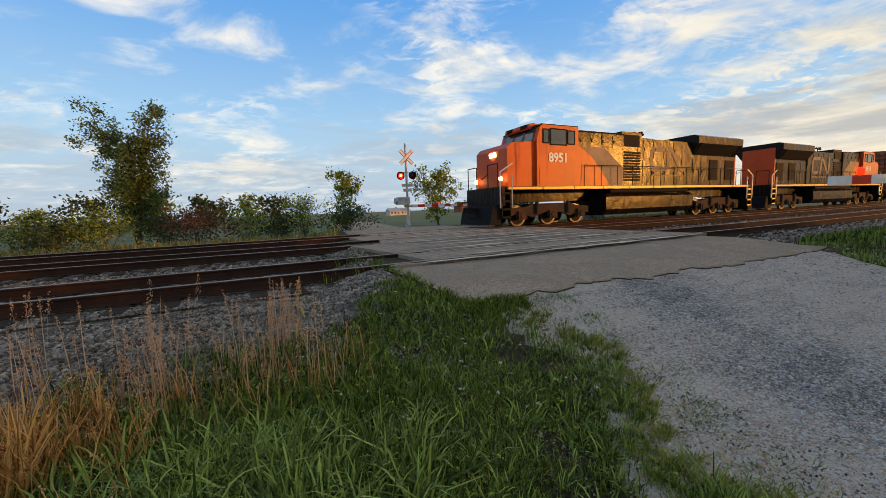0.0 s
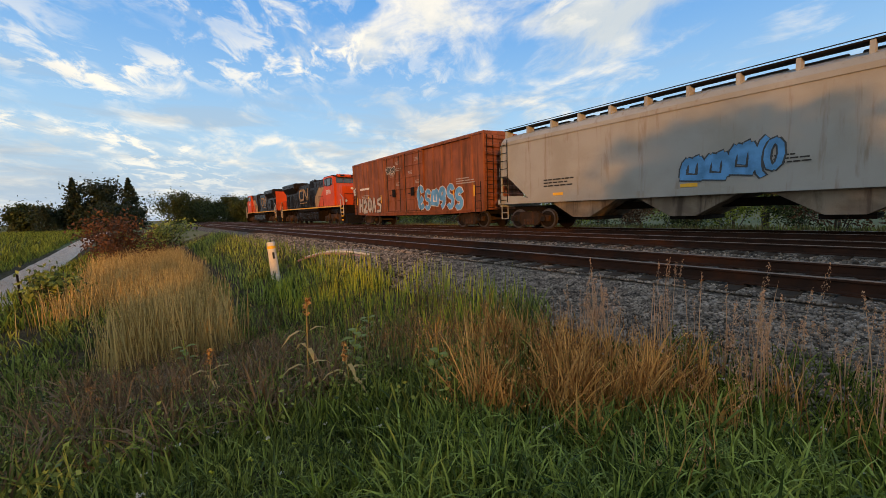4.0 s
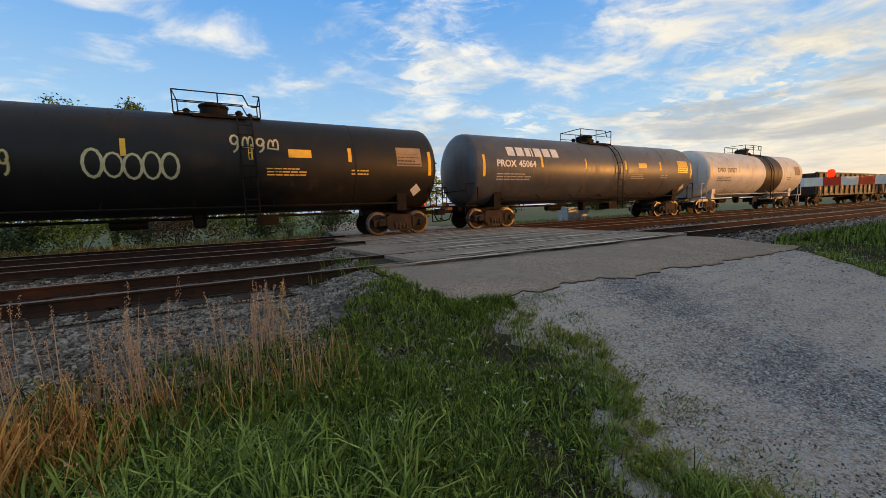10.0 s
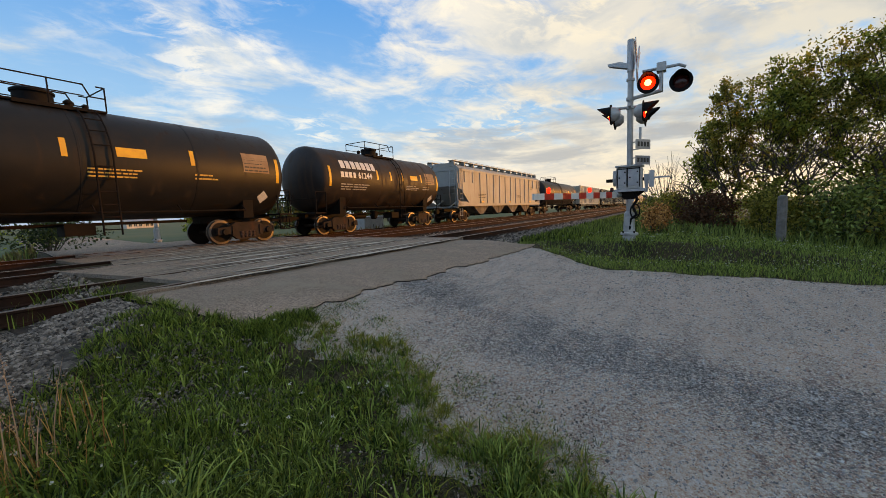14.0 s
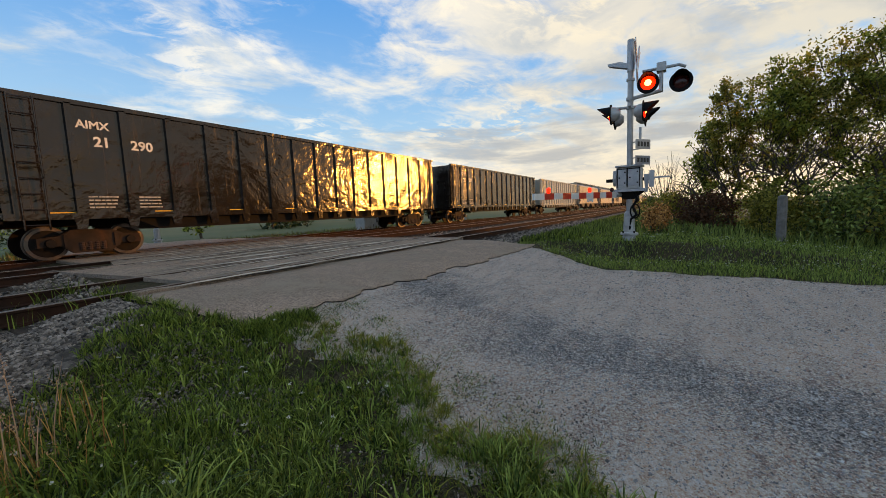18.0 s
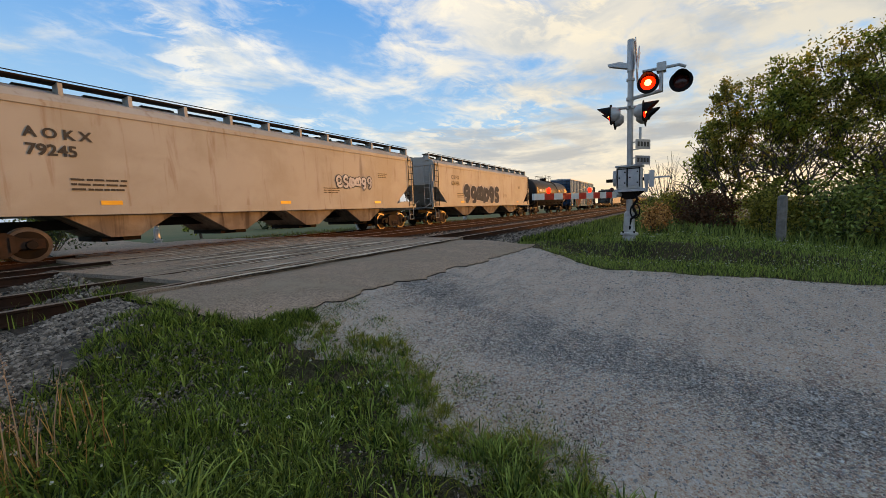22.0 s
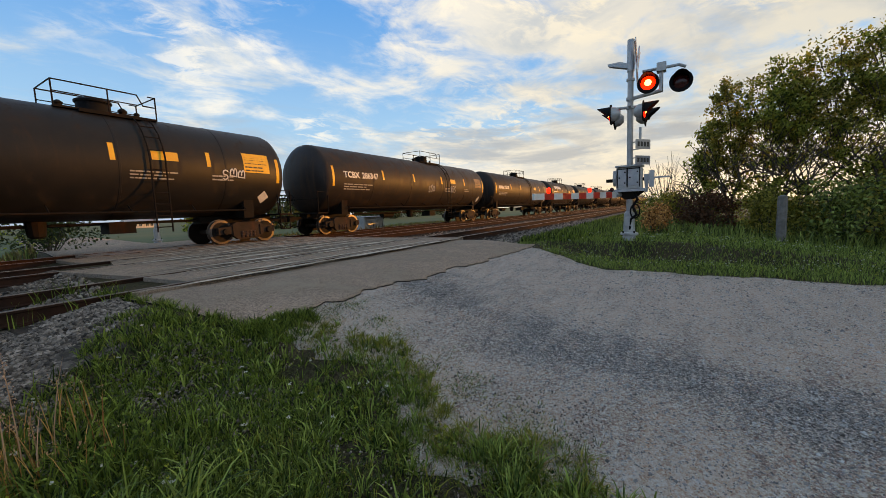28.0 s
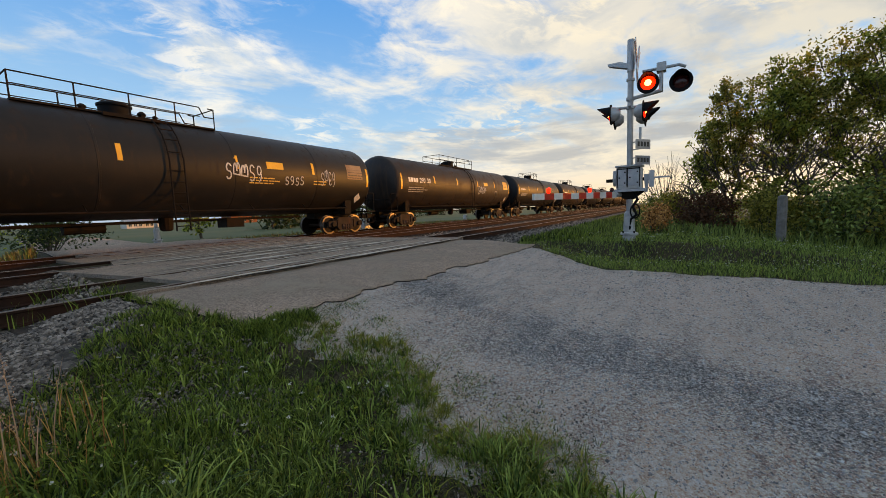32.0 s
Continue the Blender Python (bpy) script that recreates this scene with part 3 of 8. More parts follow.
def crossing_panels():
    """Asphalt between and beside the rails, with a gap along each rail."""
    owner = tagged(holder("level_crossing", (0, 0, 0)), "patched asphalt level crossing over three railway tracks", "crossing")
    owner["kind"] = "structure"
    edges, y = [], 6.3
    for c in TRACKS:
        a, b = c - GAUGE / 2, c + GAUGE / 2
        edges += [(y, a - 0.07), (a + 0.10, b - 0.10), None]
        y = b + 0.07
    edges.append((y, 17.35))
    for e in edges:
        if not e:
            continue
        a, b = e
        s = Shape()
        left = float(road_left((a + b) / 2)) + (1.1 if b - a < 1.6 and a > 6.4 else 0.1) * 0.6
        n = 46
        top = [(left + (11.6 - left) * i / n, 0.008 * math.sin(i * 1.7 + a)) for i in range(n + 1)]
        jag = [0.18 * math.sin(k * 2.3 + a) for k in range(3)]
        for i in range(n):
            x0, x1 = top[i][0], top[i + 1][0]
            za, zb = -0.012 + top[i][1], -0.012 + top[i + 1][1]
            o = jag[0] if i == 0 else 0
            s.grid([(x0 + o, a, za), (x1, a, zb), (x1, b, zb), (x0 - o, b, za), (x0 + o, a, -0.2), (x1, a, -0.2), (x1, b, -0.2), (x0 - o, b, -0.2)], [(0, 1, 2, 3), (0, 4, 5, 1), (3, 2, 6, 7)] + ([(0, 3, 7, 4)] if i == 0 else []) + ([(1, 5, 6, 2)] if i == n - 1 else []))
        part("asphalt_panel", s, M_ASPHALT, owner)
    rng = random.Random(8)

    def strip(name, y, x0, x1, wide, material):
        """A long thin patch or joint that wanders a little along the tracks."""
        v, f, n = [], [], 60
        phase = rng.uniform(0, 6)
        for i in range(n + 1):
            x = x0 + (x1 - x0) * i / n
            m = y + 0.018 * math.sin(1.9 * x + phase) + 0.010 * math.sin(5.3 * x + phase)
            h = wide * (0.6 + 0.4 * math.sin(2.7 * x + phase * 2) * math.sin(1.1 * x + phase)) * min(1.0, 6 * i / n, 6 * (n - i) / n) + 0.004
            v += [(x, m - h, 0.002), (x, m + h, 0.002)]
        f = [(2 * i, 2 * i + 2, 2 * i + 3, 2 * i + 1) for i in range(n)]
        part(name, Shape().grid(v, f), material, owner)
    for c in TRACKS[:2]:
        for side in (-1, 1):
            r = c + side * GAUGE / 2
            strip("worn_patch", r + side * 0.27, float(road_left(r)) + 0.5, 11.3, 0.15, M_WORN)
            strip("worn_patch", r - side * 0.26, float(road_left(r)) + 0.9, 11.2, 0.10, M_WORN)
            strip("tar_joint", r + side * 0.47, float(road_left(r)) + 0.5, 11.3, 0.032, M_TAR_SHADE)
    for y in (8.75, 9.6, 10.3, 13.2, 13.9):
        strip("tar_joint", y, float(road_left(y)) + 0.4 + rng.uniform(0, 1.5), 11.3 - rng.uniform(0, 1), 0.022, M_TAR_SHADE)
    for y in (9.2, 9.95, 13.5):
        strip("worn_patch", y, float(road_left(y)) + 0.8 + rng.uniform(0, 1.5), 11.0 - rng.uniform(0, 1), 0.16, M_WORN)


crossing_panels()


def make_track(c, number):
    track = tagged(holder("railway_track", (0, c, 0)), "rusty steel railway track on grey ballast", "railway track", "parallel railway tracks", "structure")
    prof = [(-0.075, -0.18), (0.075, -0.18), (0.075, -0.165), (0.02, -0.145), (0.012, -0.045), (0.036, -0.035), (0.036, -0.008), (0.028, 0.0), (-0.028, 0.0), (-0.036, -0.008), (-0.036, -0.035), (-0.012, -0.045), (-0.02, -0.145), (-0.075, -0.165)]
    for side in (-1, 1):
        s = Shape().prism([(side * GAUGE / 2 + y, z) for y, z in prof], "x", -900, 900)
        for i, f in enumerate(s.f):
            zs = [s.v[k][2] for k in f]
            s.m[i] = 1 if min(zs) > -0.009 else 0
        part("rail", s, [M_RAIL, M_RAILTOP], track)
    tie = Shape().rounded(-0.115, 0.115, -1.3, 1.3, -0.36, -0.185, 0.012).mesh("tie")
    tie.materials.append(M_TIE)
    plate = Shape().box(-0.09, 0.09, -0.16, 0.16, -0.185, -0.170).mesh("tie_plate")
    plate.materials.append(M_RAIL)
    rng = random.Random(number)
    for i in range(-56, 56 if number == 0 else 40):
        x = i * 0.55 + rng.uniform(-0.03, 0.03)
        if road_left(c) - 0.2 < x < 11.5:
            continue
        t = part("tie", tie, M_TIE, track, at=(x, rng.uniform(-0.04, 0.04), rng.uniform(-0.006, 0.004)))
        if number == 0 and abs(x) < 12:
            for side in (-1, 1):
                part("tie_plate", plate, M_RAIL, t, at=(0, side * GAUGE / 2, 0))
    s = Shape()
    for i in list(range(-900, -56)) + list(range(40, 900)):
        s.box(i * 0.55 - 0.115, i * 0.55 + 0.115, -1.3, 1.3, -0.36, -0.19)
    far = part("far_ties", s, M_TIE, track)
    far["kind"] = "stuff"


for number, c in enumerate(TRACKS):
    make_track(c, number)


def ballast():
    """A bed of ballast along the tracks, and loose stones on its near slope."""
    xs = np.concatenate([np.linspace(-900, -60, 30), np.linspace(-59, 60, 240), np.linspace(62, 900, 30)])
    ys = np.concatenate([np.linspace(4.4, 18.2, 70)])
    gx, gy = np.meshgrid(xs, ys)
    gz = ground_z(gx, gy) + 0.03
    flat = (gy > 5.9) & (gy < 17.4)
    gz = np.where(flat, np.maximum(gz, -0.225), gz)
    gz += 0.012 * np.sin(gx * 9.1) * np.sin(gy * 8.3)
    gone = (gx > road_left(gy) - 0.25) & (gx < 11.9)
    gz = np.where(gone, gz - 0.35, gz)
    gz[0] -= 0.12
    v = np.stack([gx, gy, gz], -1).reshape(-1, 3)
    nx, ny = len(xs), len(ys)
    i = (np.arange(ny - 1)[:, None] * nx + np.arange(nx - 1)[None]).ravel()
    tagged(part("ballast_bed", raw_mesh("ballast_bed", v, np.stack([i, i + 1, i + nx + 1, i + nx], -1), M_BED), M_BED), "bed of grey crushed stone under the tracks", "ballast", kind="structure")
    rng = np.random.default_rng(4)
    cube = np.array([(-1, -1, -.7), (1, -.8, -.7), (.9, 1, -.7), (-.8, .9, -.7), (-.7, -.6, .7), (.6, -.7, .8), (.8, .6, .6), (-.6, .8, .75)]) * 0.5
    quads = np.array([(0, 3, 2, 1), (4, 5, 6, 7), (0, 1, 5, 4), (1, 2, 6, 5), (2, 3, 7, 6), (3, 0, 4, 7)])

    def scatter(n, x0, x1, y0, y1, size):
        x = rng.uniform(x0, x1, n)
        y = rng.uniform(y0, y1, n)
        ok = ~((x > road_left(y) - 0.12) & (x < 12))
        return x[ok], y[ok], size * rng.uniform(0.6, 1.5, ok.sum())
    sets = [scatter(50000, -7, 1.0, 3.9, 6.4, 0.025), scatter(4000, 0.8, 2.2, 5.0, 6.4, 0.026), scatter(5000, -12, -7, 4.0, 6.4, 0.04), scatter(4500, -1.5, 1.9, 2.6, 4.3, 0.016), scatter(4500, -0.6, 3.0, 0.4, 4.2, 0.009), scatter(3000, -4, 2.2, 3.2, 4.2, 0.02), scatter(9000, -30, -9, 4.2, 6.4, 0.06), scatter(11000, -14, 14, 8.15, 10.9, 0.034), scatter(7000, -14, 3, 6.6, 8.0, 0.032), scatter(3500, 11.5, 34, 4.2, 6.4, 0.06), scatter(4500, -40, 40, 8.2, 10.9, 0.055)]
    x, y, s = (np.concatenate(q) for q in zip(*sets))
    z = ground_z(x, y) + 0.03
    z = np.where((y > 5.9), np.maximum(z, -0.225), z)
    a, b = rng.uniform(0, 6.28, len(x)), rng.uniform(-0.6, 0.6, len(x))
    p = cube[None] * s[:, None, None] * rng.uniform(0.7, 1.3, (len(x), 1, 3))
    ca, sa, cb, sb = np.cos(a)[:, None], np.sin(a)[:, None], np.cos(b)[:, None], np.sin(b)[:, None]
    px, py, pz = p[..., 0], p[..., 1] * cb - p[..., 2] * sb, p[..., 1] * sb + p[..., 2] * cb
    v = np.stack([x[:, None] + px * ca - py * sa, y[:, None] + px * sa + py * ca, z[:, None] + pz + 0.2 * s[:, None]], -1).reshape(-1, 3)
    f = (np.arange(len(x))[:, None, None] * 8 + quads[None]).reshape(-1, 4)
    tagged(part("ballast_stones", raw_mesh("ballast_stones", v, f, M_STONE), M_STONE), "loose grey crushed stones on the track shoulder", "ballast", kind="stuff")


ballast()

# ---- rolling stock ----
# Every car has its own space: x from its left end, y across (its near side is -y), z from the rail heads.
SPEED = 22.12
TRACK_Y = TRACKS[2]
TRAIN = []


def put_on_track(ob, u):
    ob.matrix_basis = pose(u, TRACK_Y, 0)
    TRAIN.append((ob, u))


class Side:
    """The near side of a car, flat at y or round with radius r about height c; takes lettering, plates and sprayed letters."""

    def __init__(self, owner, y, r=None, c=0.0):
        self.owner, self.y, self.r, self.c = owner, y, r, c

    def place(self, x, z, lift):
        if self.r:
            d = min(max(z - self.c, -self.r * 0.98), self.r * 0.98)
            k = (self.r + lift) / self.r
            return (x, -math.sqrt(self.r ** 2 - d * d) * k, self.c + d * k)
        return (x, self.y - lift, z)

    def strip(self, s, corners, lift=0.006, cuts=5, mat=0):
        """A quadrilateral of (x, z) corners, laid on the side in cuts along its height."""
        a, b, c, d = corners
        if not self.r:
            cuts = 1
        pts = []
        for i in range(cuts + 1):
            t = i / cuts
            pts.append(self.place(a[0] + (d[0] - a[0]) * t, a[1] + (d[1] - a[1]) * t, lift))
            pts.append(self.place(b[0] + (c[0] - b[0]) * t, b[1] + (c[1] - b[1]) * t, lift))
        s.grid(pts, [(2 * i, 2 * i + 1, 2 * i + 3, 2 * i + 2) for i in range(cuts)], mat)

    def plate(self, x, z, w, h, material, name="reflector", label="", lift=0.006):
        s = Shape()
        self.strip(s, [(x, z), (x + w, z), (x + w, z + h), (x, z + h)], lift)
        return part(name, s, material, self.owner, label)

    def bars(self, x, z, w, h, rows, material, seed=0, name="small_print"):
        """Rows of print too small to read."""
        rng, s = random.Random(seed), Shape()
        material = M_PRINT if material is M_LETTER and h / rows < 0.2 else material
        for r in range(rows):
            top = z + h - (r + 1) * h / rows
            at = x
            while at < x + w * rng.uniform(0.75, 1.0):
                step = w * rng.uniform(0.08, 0.25)
                self.strip(s, [(at, top), (at + step * 0.85, top), (at + step * 0.85, top + h / rows * 0.42), (at, top + h / rows * 0.42)], 0.005, 1)
                at += step
        return part(name, s, material, self.owner)

    def blocks(self, x, z, w, h, n, material, name="company_mark"):
        """A company's mark as plain blocks of its size and colour."""
        s = Shape()
        for i in range(n):
            a = x + i * w / n
            self.strip(s, [(a, z), (a + w / n * 0.78, z), (a + w / n * 0.78, z + h), (a, z + h)], 0.006, 2)
        return part(name, s, material, self.owner)

    def text(self, words, x, z, size, material, name="car_number"):
        me = letter_mesh(words, size).copy()
        for v in me.vertices:
            v.co = self.place(x + v.co.x, z + v.co.y, 0.007)
        me.materials.append(material)
        ob = new(name, me)
        ob.parent = self.owner
        return ob

    def diamond(self, x, z, r, material):
        s = Shape()
        self.strip(s, [(x - r, z), (x, z - r), (x + r, z), (x, z + r)], 0.02, 2)
        return part("placard", s, material, self.owner, "white diamond placard")

    def sprayed(self, x, z, w, h, n, fill, rim, seed, label="sprayed graffiti letter", lean=0.1, fat=0.24, word="", lift=0.0, edge=0.045):
        """Graffiti: fat leaning letters, each with an outline round its strokes."""
        rng = random.Random(seed)
        n = len(word) or n
        cell = w / n
        for i in range(n):
            ox, fat_i = x + i * cell, cell * fat * rng.uniform(0.85, 1.2)
            oz = z + h * rng.uniform(-0.06, 0.08)
            tall = h * rng.uniform(0.85, 1.1)
            strokes = GLYPHS[word[i] if word else "vwxyz"[rng.randrange(5)]]
            s = Shape()
            for layer, extra, rise in ((1, edge, 0.006), (0, 0.0, 0.014)):
                for (a, b), (c, d) in strokes:
                    wide = fat_i * 0.5 + extra
                    p = Vector((ox + (a + lean * b) * cell * 0.95, oz + b * tall))
                    q = Vector((ox + (c + lean * d) * cell * 0.95, oz + d * tall))
                    w1 = (q - p).normalized()
                    s1 = Vector((-w1.y, w1.x))
                    e = w1 * wide * 0.8
                    k = [p - s1 * wide - e * 0.6, p + s1 * wide - e * 0.2, q + s1 * wide + e * 0.6, q - s1 * wide + e * 0.2]
                    self.strip(s, [(m.x, m.y) for m in k], lift + rise + 0.0001 * len(s.f), 2, layer)
            part("graffiti_letter", s, [fill, rim], self.owner, label)


def arc(cx, cy, rx, ry, a, b, n):
    """Short strokes along part of an ellipse, from a to b degrees."""
    p = [(cx + rx * math.cos(radians(a + (b - a) * i / n)), cy + ry * math.sin(radians(a + (b - a) * i / n))) for i in range(n + 1)]
    return list(zip(p, p[1:]))


# strokes of sprayed letters in a unit cell; v to z are wild shapes that spell nothing
GLYPHS = {
    "v": arc(0.45, 0.62, 0.34, 0.34, 20, 330, 9) + arc(0.62, 0.2, 0.35, 0.22, 150, 330, 5),
    "w": arc(0.28, 0.45, 0.22, 0.45, 200, 0, 6) + arc(0.70, 0.45, 0.22, 0.5, 180, -20, 6) + [((0.02, 0.28), (0.95, 0.22))],
    "x": arc(0.5, 0.72, 0.3, 0.25, 20, 260, 6) + arc(0.5, 0.25, 0.32, 0.25, 100, -150, 6),
    "y": arc(0.45, 0.7, 0.3, 0.28, 0, 360, 9) + arc(0.25, 0.35, 0.5, 0.4, 40, -70, 5),
    "z": arc(0.35, 0.5, 0.3, 0.5, 100, 260, 6) + arc(0.62, 0.55, 0.26, 0.36, 0, 360, 9),
    "o": arc(0.5, 0.5, 0.5, 0.48, 0, 360, 12),
    "D": [((0.25, 1.0), (0.22, 0.0)), ((0.2, 0.95), (0.7, 0.85)), ((0.68, 0.88), (0.8, 0.3)), ((0.8, 0.35), (0.1, 0.0))],
    "A": [((0.02, 0.0), (0.45, 1.0)), ((0.42, 1.0), (0.75, 0.0)), ((0.15, 0.38), (0.8, 0.42))],
    "R": [((0.25, 1.0), (0.15, 0.0)), ((0.1, 0.95), (0.75, 0.9)), ((0.75, 0.95), (0.65, 0.5)), ((0.7, 0.5), (0.25, 0.42)), ((0.4, 0.45), (0.85, 0.0))],
    "L": [((0.2, 1.0), (0.2, 0.0)), ((0.2, 0.03), (0.9, 0.03))],
    "K": [((0.2, 1.0), (0.2, 0.0)), ((0.3, 0.5), (0.85, 1.0)), ((0.3, 0.55), (0.95, 0.02))],
    "P": [((0.2, 1.0), (0.15, 0.0)), ((0.1, 0.95), (0.8, 0.9)), ((0.78, 0.92), (0.7, 0.45)), ((0.72, 0.48), (0.2, 0.4))],
    "N": [((0.12, 0.0), (0.18, 1.0)), ((0.15, 0.95), (0.75, 0.05)), ((0.78, 0.0), (0.82, 1.0))],
    "H": [((0.15, 0.0), (0.2, 1.0)), ((0.8, 0.0), (0.85, 1.0)), ((0.15, 0.5), (0.85, 0.55))],
    "2": [((0.1, 0.8), (0.5, 1.0)), ((0.45, 1.0), (0.8, 0.65)), ((0.8, 0.7), (0.15, 0.05)), ((0.1, 0.05), (0.9, 0.08))],
    "O": [((0.2, 0.2), (0.2, 0.8)), ((0.2, 0.8), (0.55, 1.0)), ((0.5, 1.0), (0.82, 0.75)), ((0.82, 0.8), (0.8, 0.2)), ((0.8, 0.22), (0.48, 0.0)), ((0.52, 0.0), (0.2, 0.25))],
    "S": [((0.85, 0.95), (0.2, 0.85)), ((0.2, 0.9), (0.25, 0.55)), ((0.2, 0.58), (0.85, 0.48)), ((0.82, 0.5), (0.75, 0.08)), ((0.8, 0.1), (0.05, 0.05))],
}


def letter_mesh(words, size):
    key = (words, round(size, 3))
    if key not in LETTERS:
        c = bpy.data.curves.new("text", "FONT")
        c.body, c.size, c.offset, c.resolution_u = words, size, size * 0.03, 3
        ob = bpy.data.objects.new("text", c)
        scene.collection.objects.link(ob)
        LETTERS[key] = bpy.data.meshes.new_from_object(ob.evaluated_get(bpy.context.evaluated_depsgraph_get()))
        LETTERS[key].materials.clear()
        bpy.data.objects.remove(ob)
    return LETTERS[key]


def paint(name, colour):
    return stuff(name, colour, tuple(c * 0.7 for c in colour), 0.75, scale=2.2, grain=40, bump=0, spec=0.1)


G_WHITE = paint("white_spray_paint", (0.72, 0.70, 0.68))
G_BLACK = paint("black_spray_paint", (0.015, 0.015, 0.018))
G_BLUE = paint("blue_spray_paint", (0.05, 0.22, 0.55))
G_SKY = paint("pale_blue_spray_paint", (0.12, 0.36, 0.70))
G_OLIVE = paint("olive_spray_paint", (0.36, 0.31, 0.05))
G_TEAL = paint("teal_spray_paint", (0.06, 0.30, 0.24))
G_GREY = paint("dark_grey_spray_paint", (0.09, 0.10, 0.11))
G_CREAM = paint("pale_yellow_spray_paint", (0.62, 0.56, 0.34))
G_SILVER = paint("dull_silver_spray_paint", (0.50, 0.48, 0.46))
G_BROWN = paint("brown_spray_paint", (0.11, 0.045, 0.035))
G_RUSTRED = paint("rust_red_spray_paint", (0.16, 0.048, 0.035))
G_DEEPTEAL = paint("deep_teal_spray_paint", (0.03, 0.115, 0.14))

wheel_mesh = Shape().lathe([(-0.07, 0.10), (-0.075, 0.36), (-0.07, 0.375), (-0.07, 0.455), (0.055, 0.46), (0.06, 0.49), (0.085, 0.485), (0.085, 0.10)], (0, 0, 0), "y", 28).mesh("wheel", 35)
wheel_mesh.materials.append(M_WHEEL)
wheel_mesh.materials.append(M_TREAD)
for poly in wheel_mesh.polygons:
    rr = [math.hypot(wheel_mesh.vertices[i].co.x, wheel_mesh.vertices[i].co.z) for i in poly.vertices]
    if min(rr) > 0.44 or (min(rr) > 0.37 and max(rr) < 0.46):
        poly.material_index = 1
cap_mesh = Shape().lathe([(-0.20, 0.06), (-0.20, 0.11), (-0.10, 0.13), (0.0, 0.13)], (0, 0, 0), "y", 12).mesh("bearing_cap", 30)
cap_mesh.materials.append(M_WHEEL)
frame_poly = [(-1.15, 0.36), (-1.15, 0.62), (-0.72, 0.66), (-0.45, 0.82), (0.45, 0.82), (0.72, 0.66), (1.15, 0.62), (1.15, 0.36), (0.68, 0.38), (0.42, 0.16), (-0.42, 0.16), (-0.68, 0.38)]
side_frame_mesh = Shape().prism(frame_poly, "y", -0.09, 0.09)
side_frame_mesh.box(-0.18, 0.18, -0.12, 0.12, 0.30, 0.46).box(-0.62, -0.50, -0.13, 0.13, 0.30, 0.70).box(0.50, 0.62, -0.13, 0.13, 0.30, 0.70)
side_frame_mesh = side_frame_mesh.mesh("side_frame")
side_frame_mesh.materials.append(M_TRUCK)
spring_mesh = Shape()
for dx in (-0.24, -0.08, 0.08, 0.24):
    spring_mesh.lathe([(0.22 + 0.03 * i, 0.075 if i % 2 else 0.06) for i in range(9)], (dx, -0.02, 0), "z", 10)
spring_mesh = spring_mesh.mesh("spring_group")
spring_mesh.materials.append(stuff("rusty_springs", (0.045, 0.022, 0.014), None, 0.8, scale=5, grain=40))


def truck(owner, x, axles=(-0.89, 0.89)):
    s = Shape().box(-0.22, 0.22, -1.0, 1.0, 0.42, 0.78).tube((0, 0, 0.7), (0, 0, 0.98), 0.22, 12)
    for a in axles:
        s.tube((a, -0.75, 0.46), (a, 0.75, 0.46), 0.08, 10)
    t = part("truck", s, M_TRUCK, owner, at=(x, 0, 0))
    for side in (-1, 1):
        part("side_frame", side_frame_mesh, M_STEEL, t, at=(0, side * 1.0, 0))
        part("springs", spring_mesh, M_STEEL, t, at=(0, side * 1.06, 0))
        for a in axles:
            w = part("wheel", wheel_mesh, M_WHEEL, t, at=(a, side * 0.75, 0.46))
            c = part("bearing_cap", cap_mesh, M_WHEEL, t, at=(a, side * 0.98, 0.47))
            if side > 0:
                w.rotation_euler = c.rotation_euler = (0, 0, math.pi)
    return t


def coupler(owner, x, way):
    s = Shape().box(min(x, x + way * 0.55), max(x, x + way * 0.55), -0.09, 0.09, 0.76, 0.92)
    k = x + way * 0.55
    s.prism([(k, -0.15), (k + way * 0.28, -0.16), (k + way * 0.34, -0.02), (k + way * 0.16, 0.06), (k + way * 0.30, 0.12), (k + way * 0.1, 0.18), (k, 0.13)], "z", 0.70, 0.98)
    part("coupler", s, M_STEEL, owner)
    part("air_hose", Shape().path([(x + way * 0.3, -0.3, 0.75), (x + way * 0.42, -0.32, 0.5), (x + way * 0.62, -0.2, 0.42), (x + way * 0.8, -0.1, 0.55)], 0.025, 6), M_DARK, owner)


def ladder(owner, x, y, z0, z1, wide=0.42, gap=0.36, material=M_STEEL, name="ladder", along="x"):
    s = Shape()
    p = (lambda d, z: (x + d, y, z)) if along == "x" else (lambda d, z: (x, y + d, z))
    for d in (-wide / 2, wide / 2):
        s.tube(p(d, z0), p(d, z1), 0.022, 6)
    z = z0 + 0.12
    while z < z1:
        s.tube(p(-wide / 2, z), p(wide / 2, z), 0.016, 6)
        z += gap
    return part(name, s, material, owner)


def hand_brake(owner, x, y, z, material=M_STEEL):
    s = Shape()
    n = 16
    ring = [(x, y + 0.26 * math.cos(2 * math.pi * i / n), z + 0.26 * math.sin(2 * math.pi * i / n)) for i in range(n + 1)]
    s.path(ring, 0.018, 5)
    for i in range(0, n, 4):
        s.tube((x, y, z), ring[i], 0.014, 5)
    s.tube((x - 0.03, y, z), (x + 0.12, y, z), 0.05, 8)
    part("hand_brake_wheel", s, material, owner)


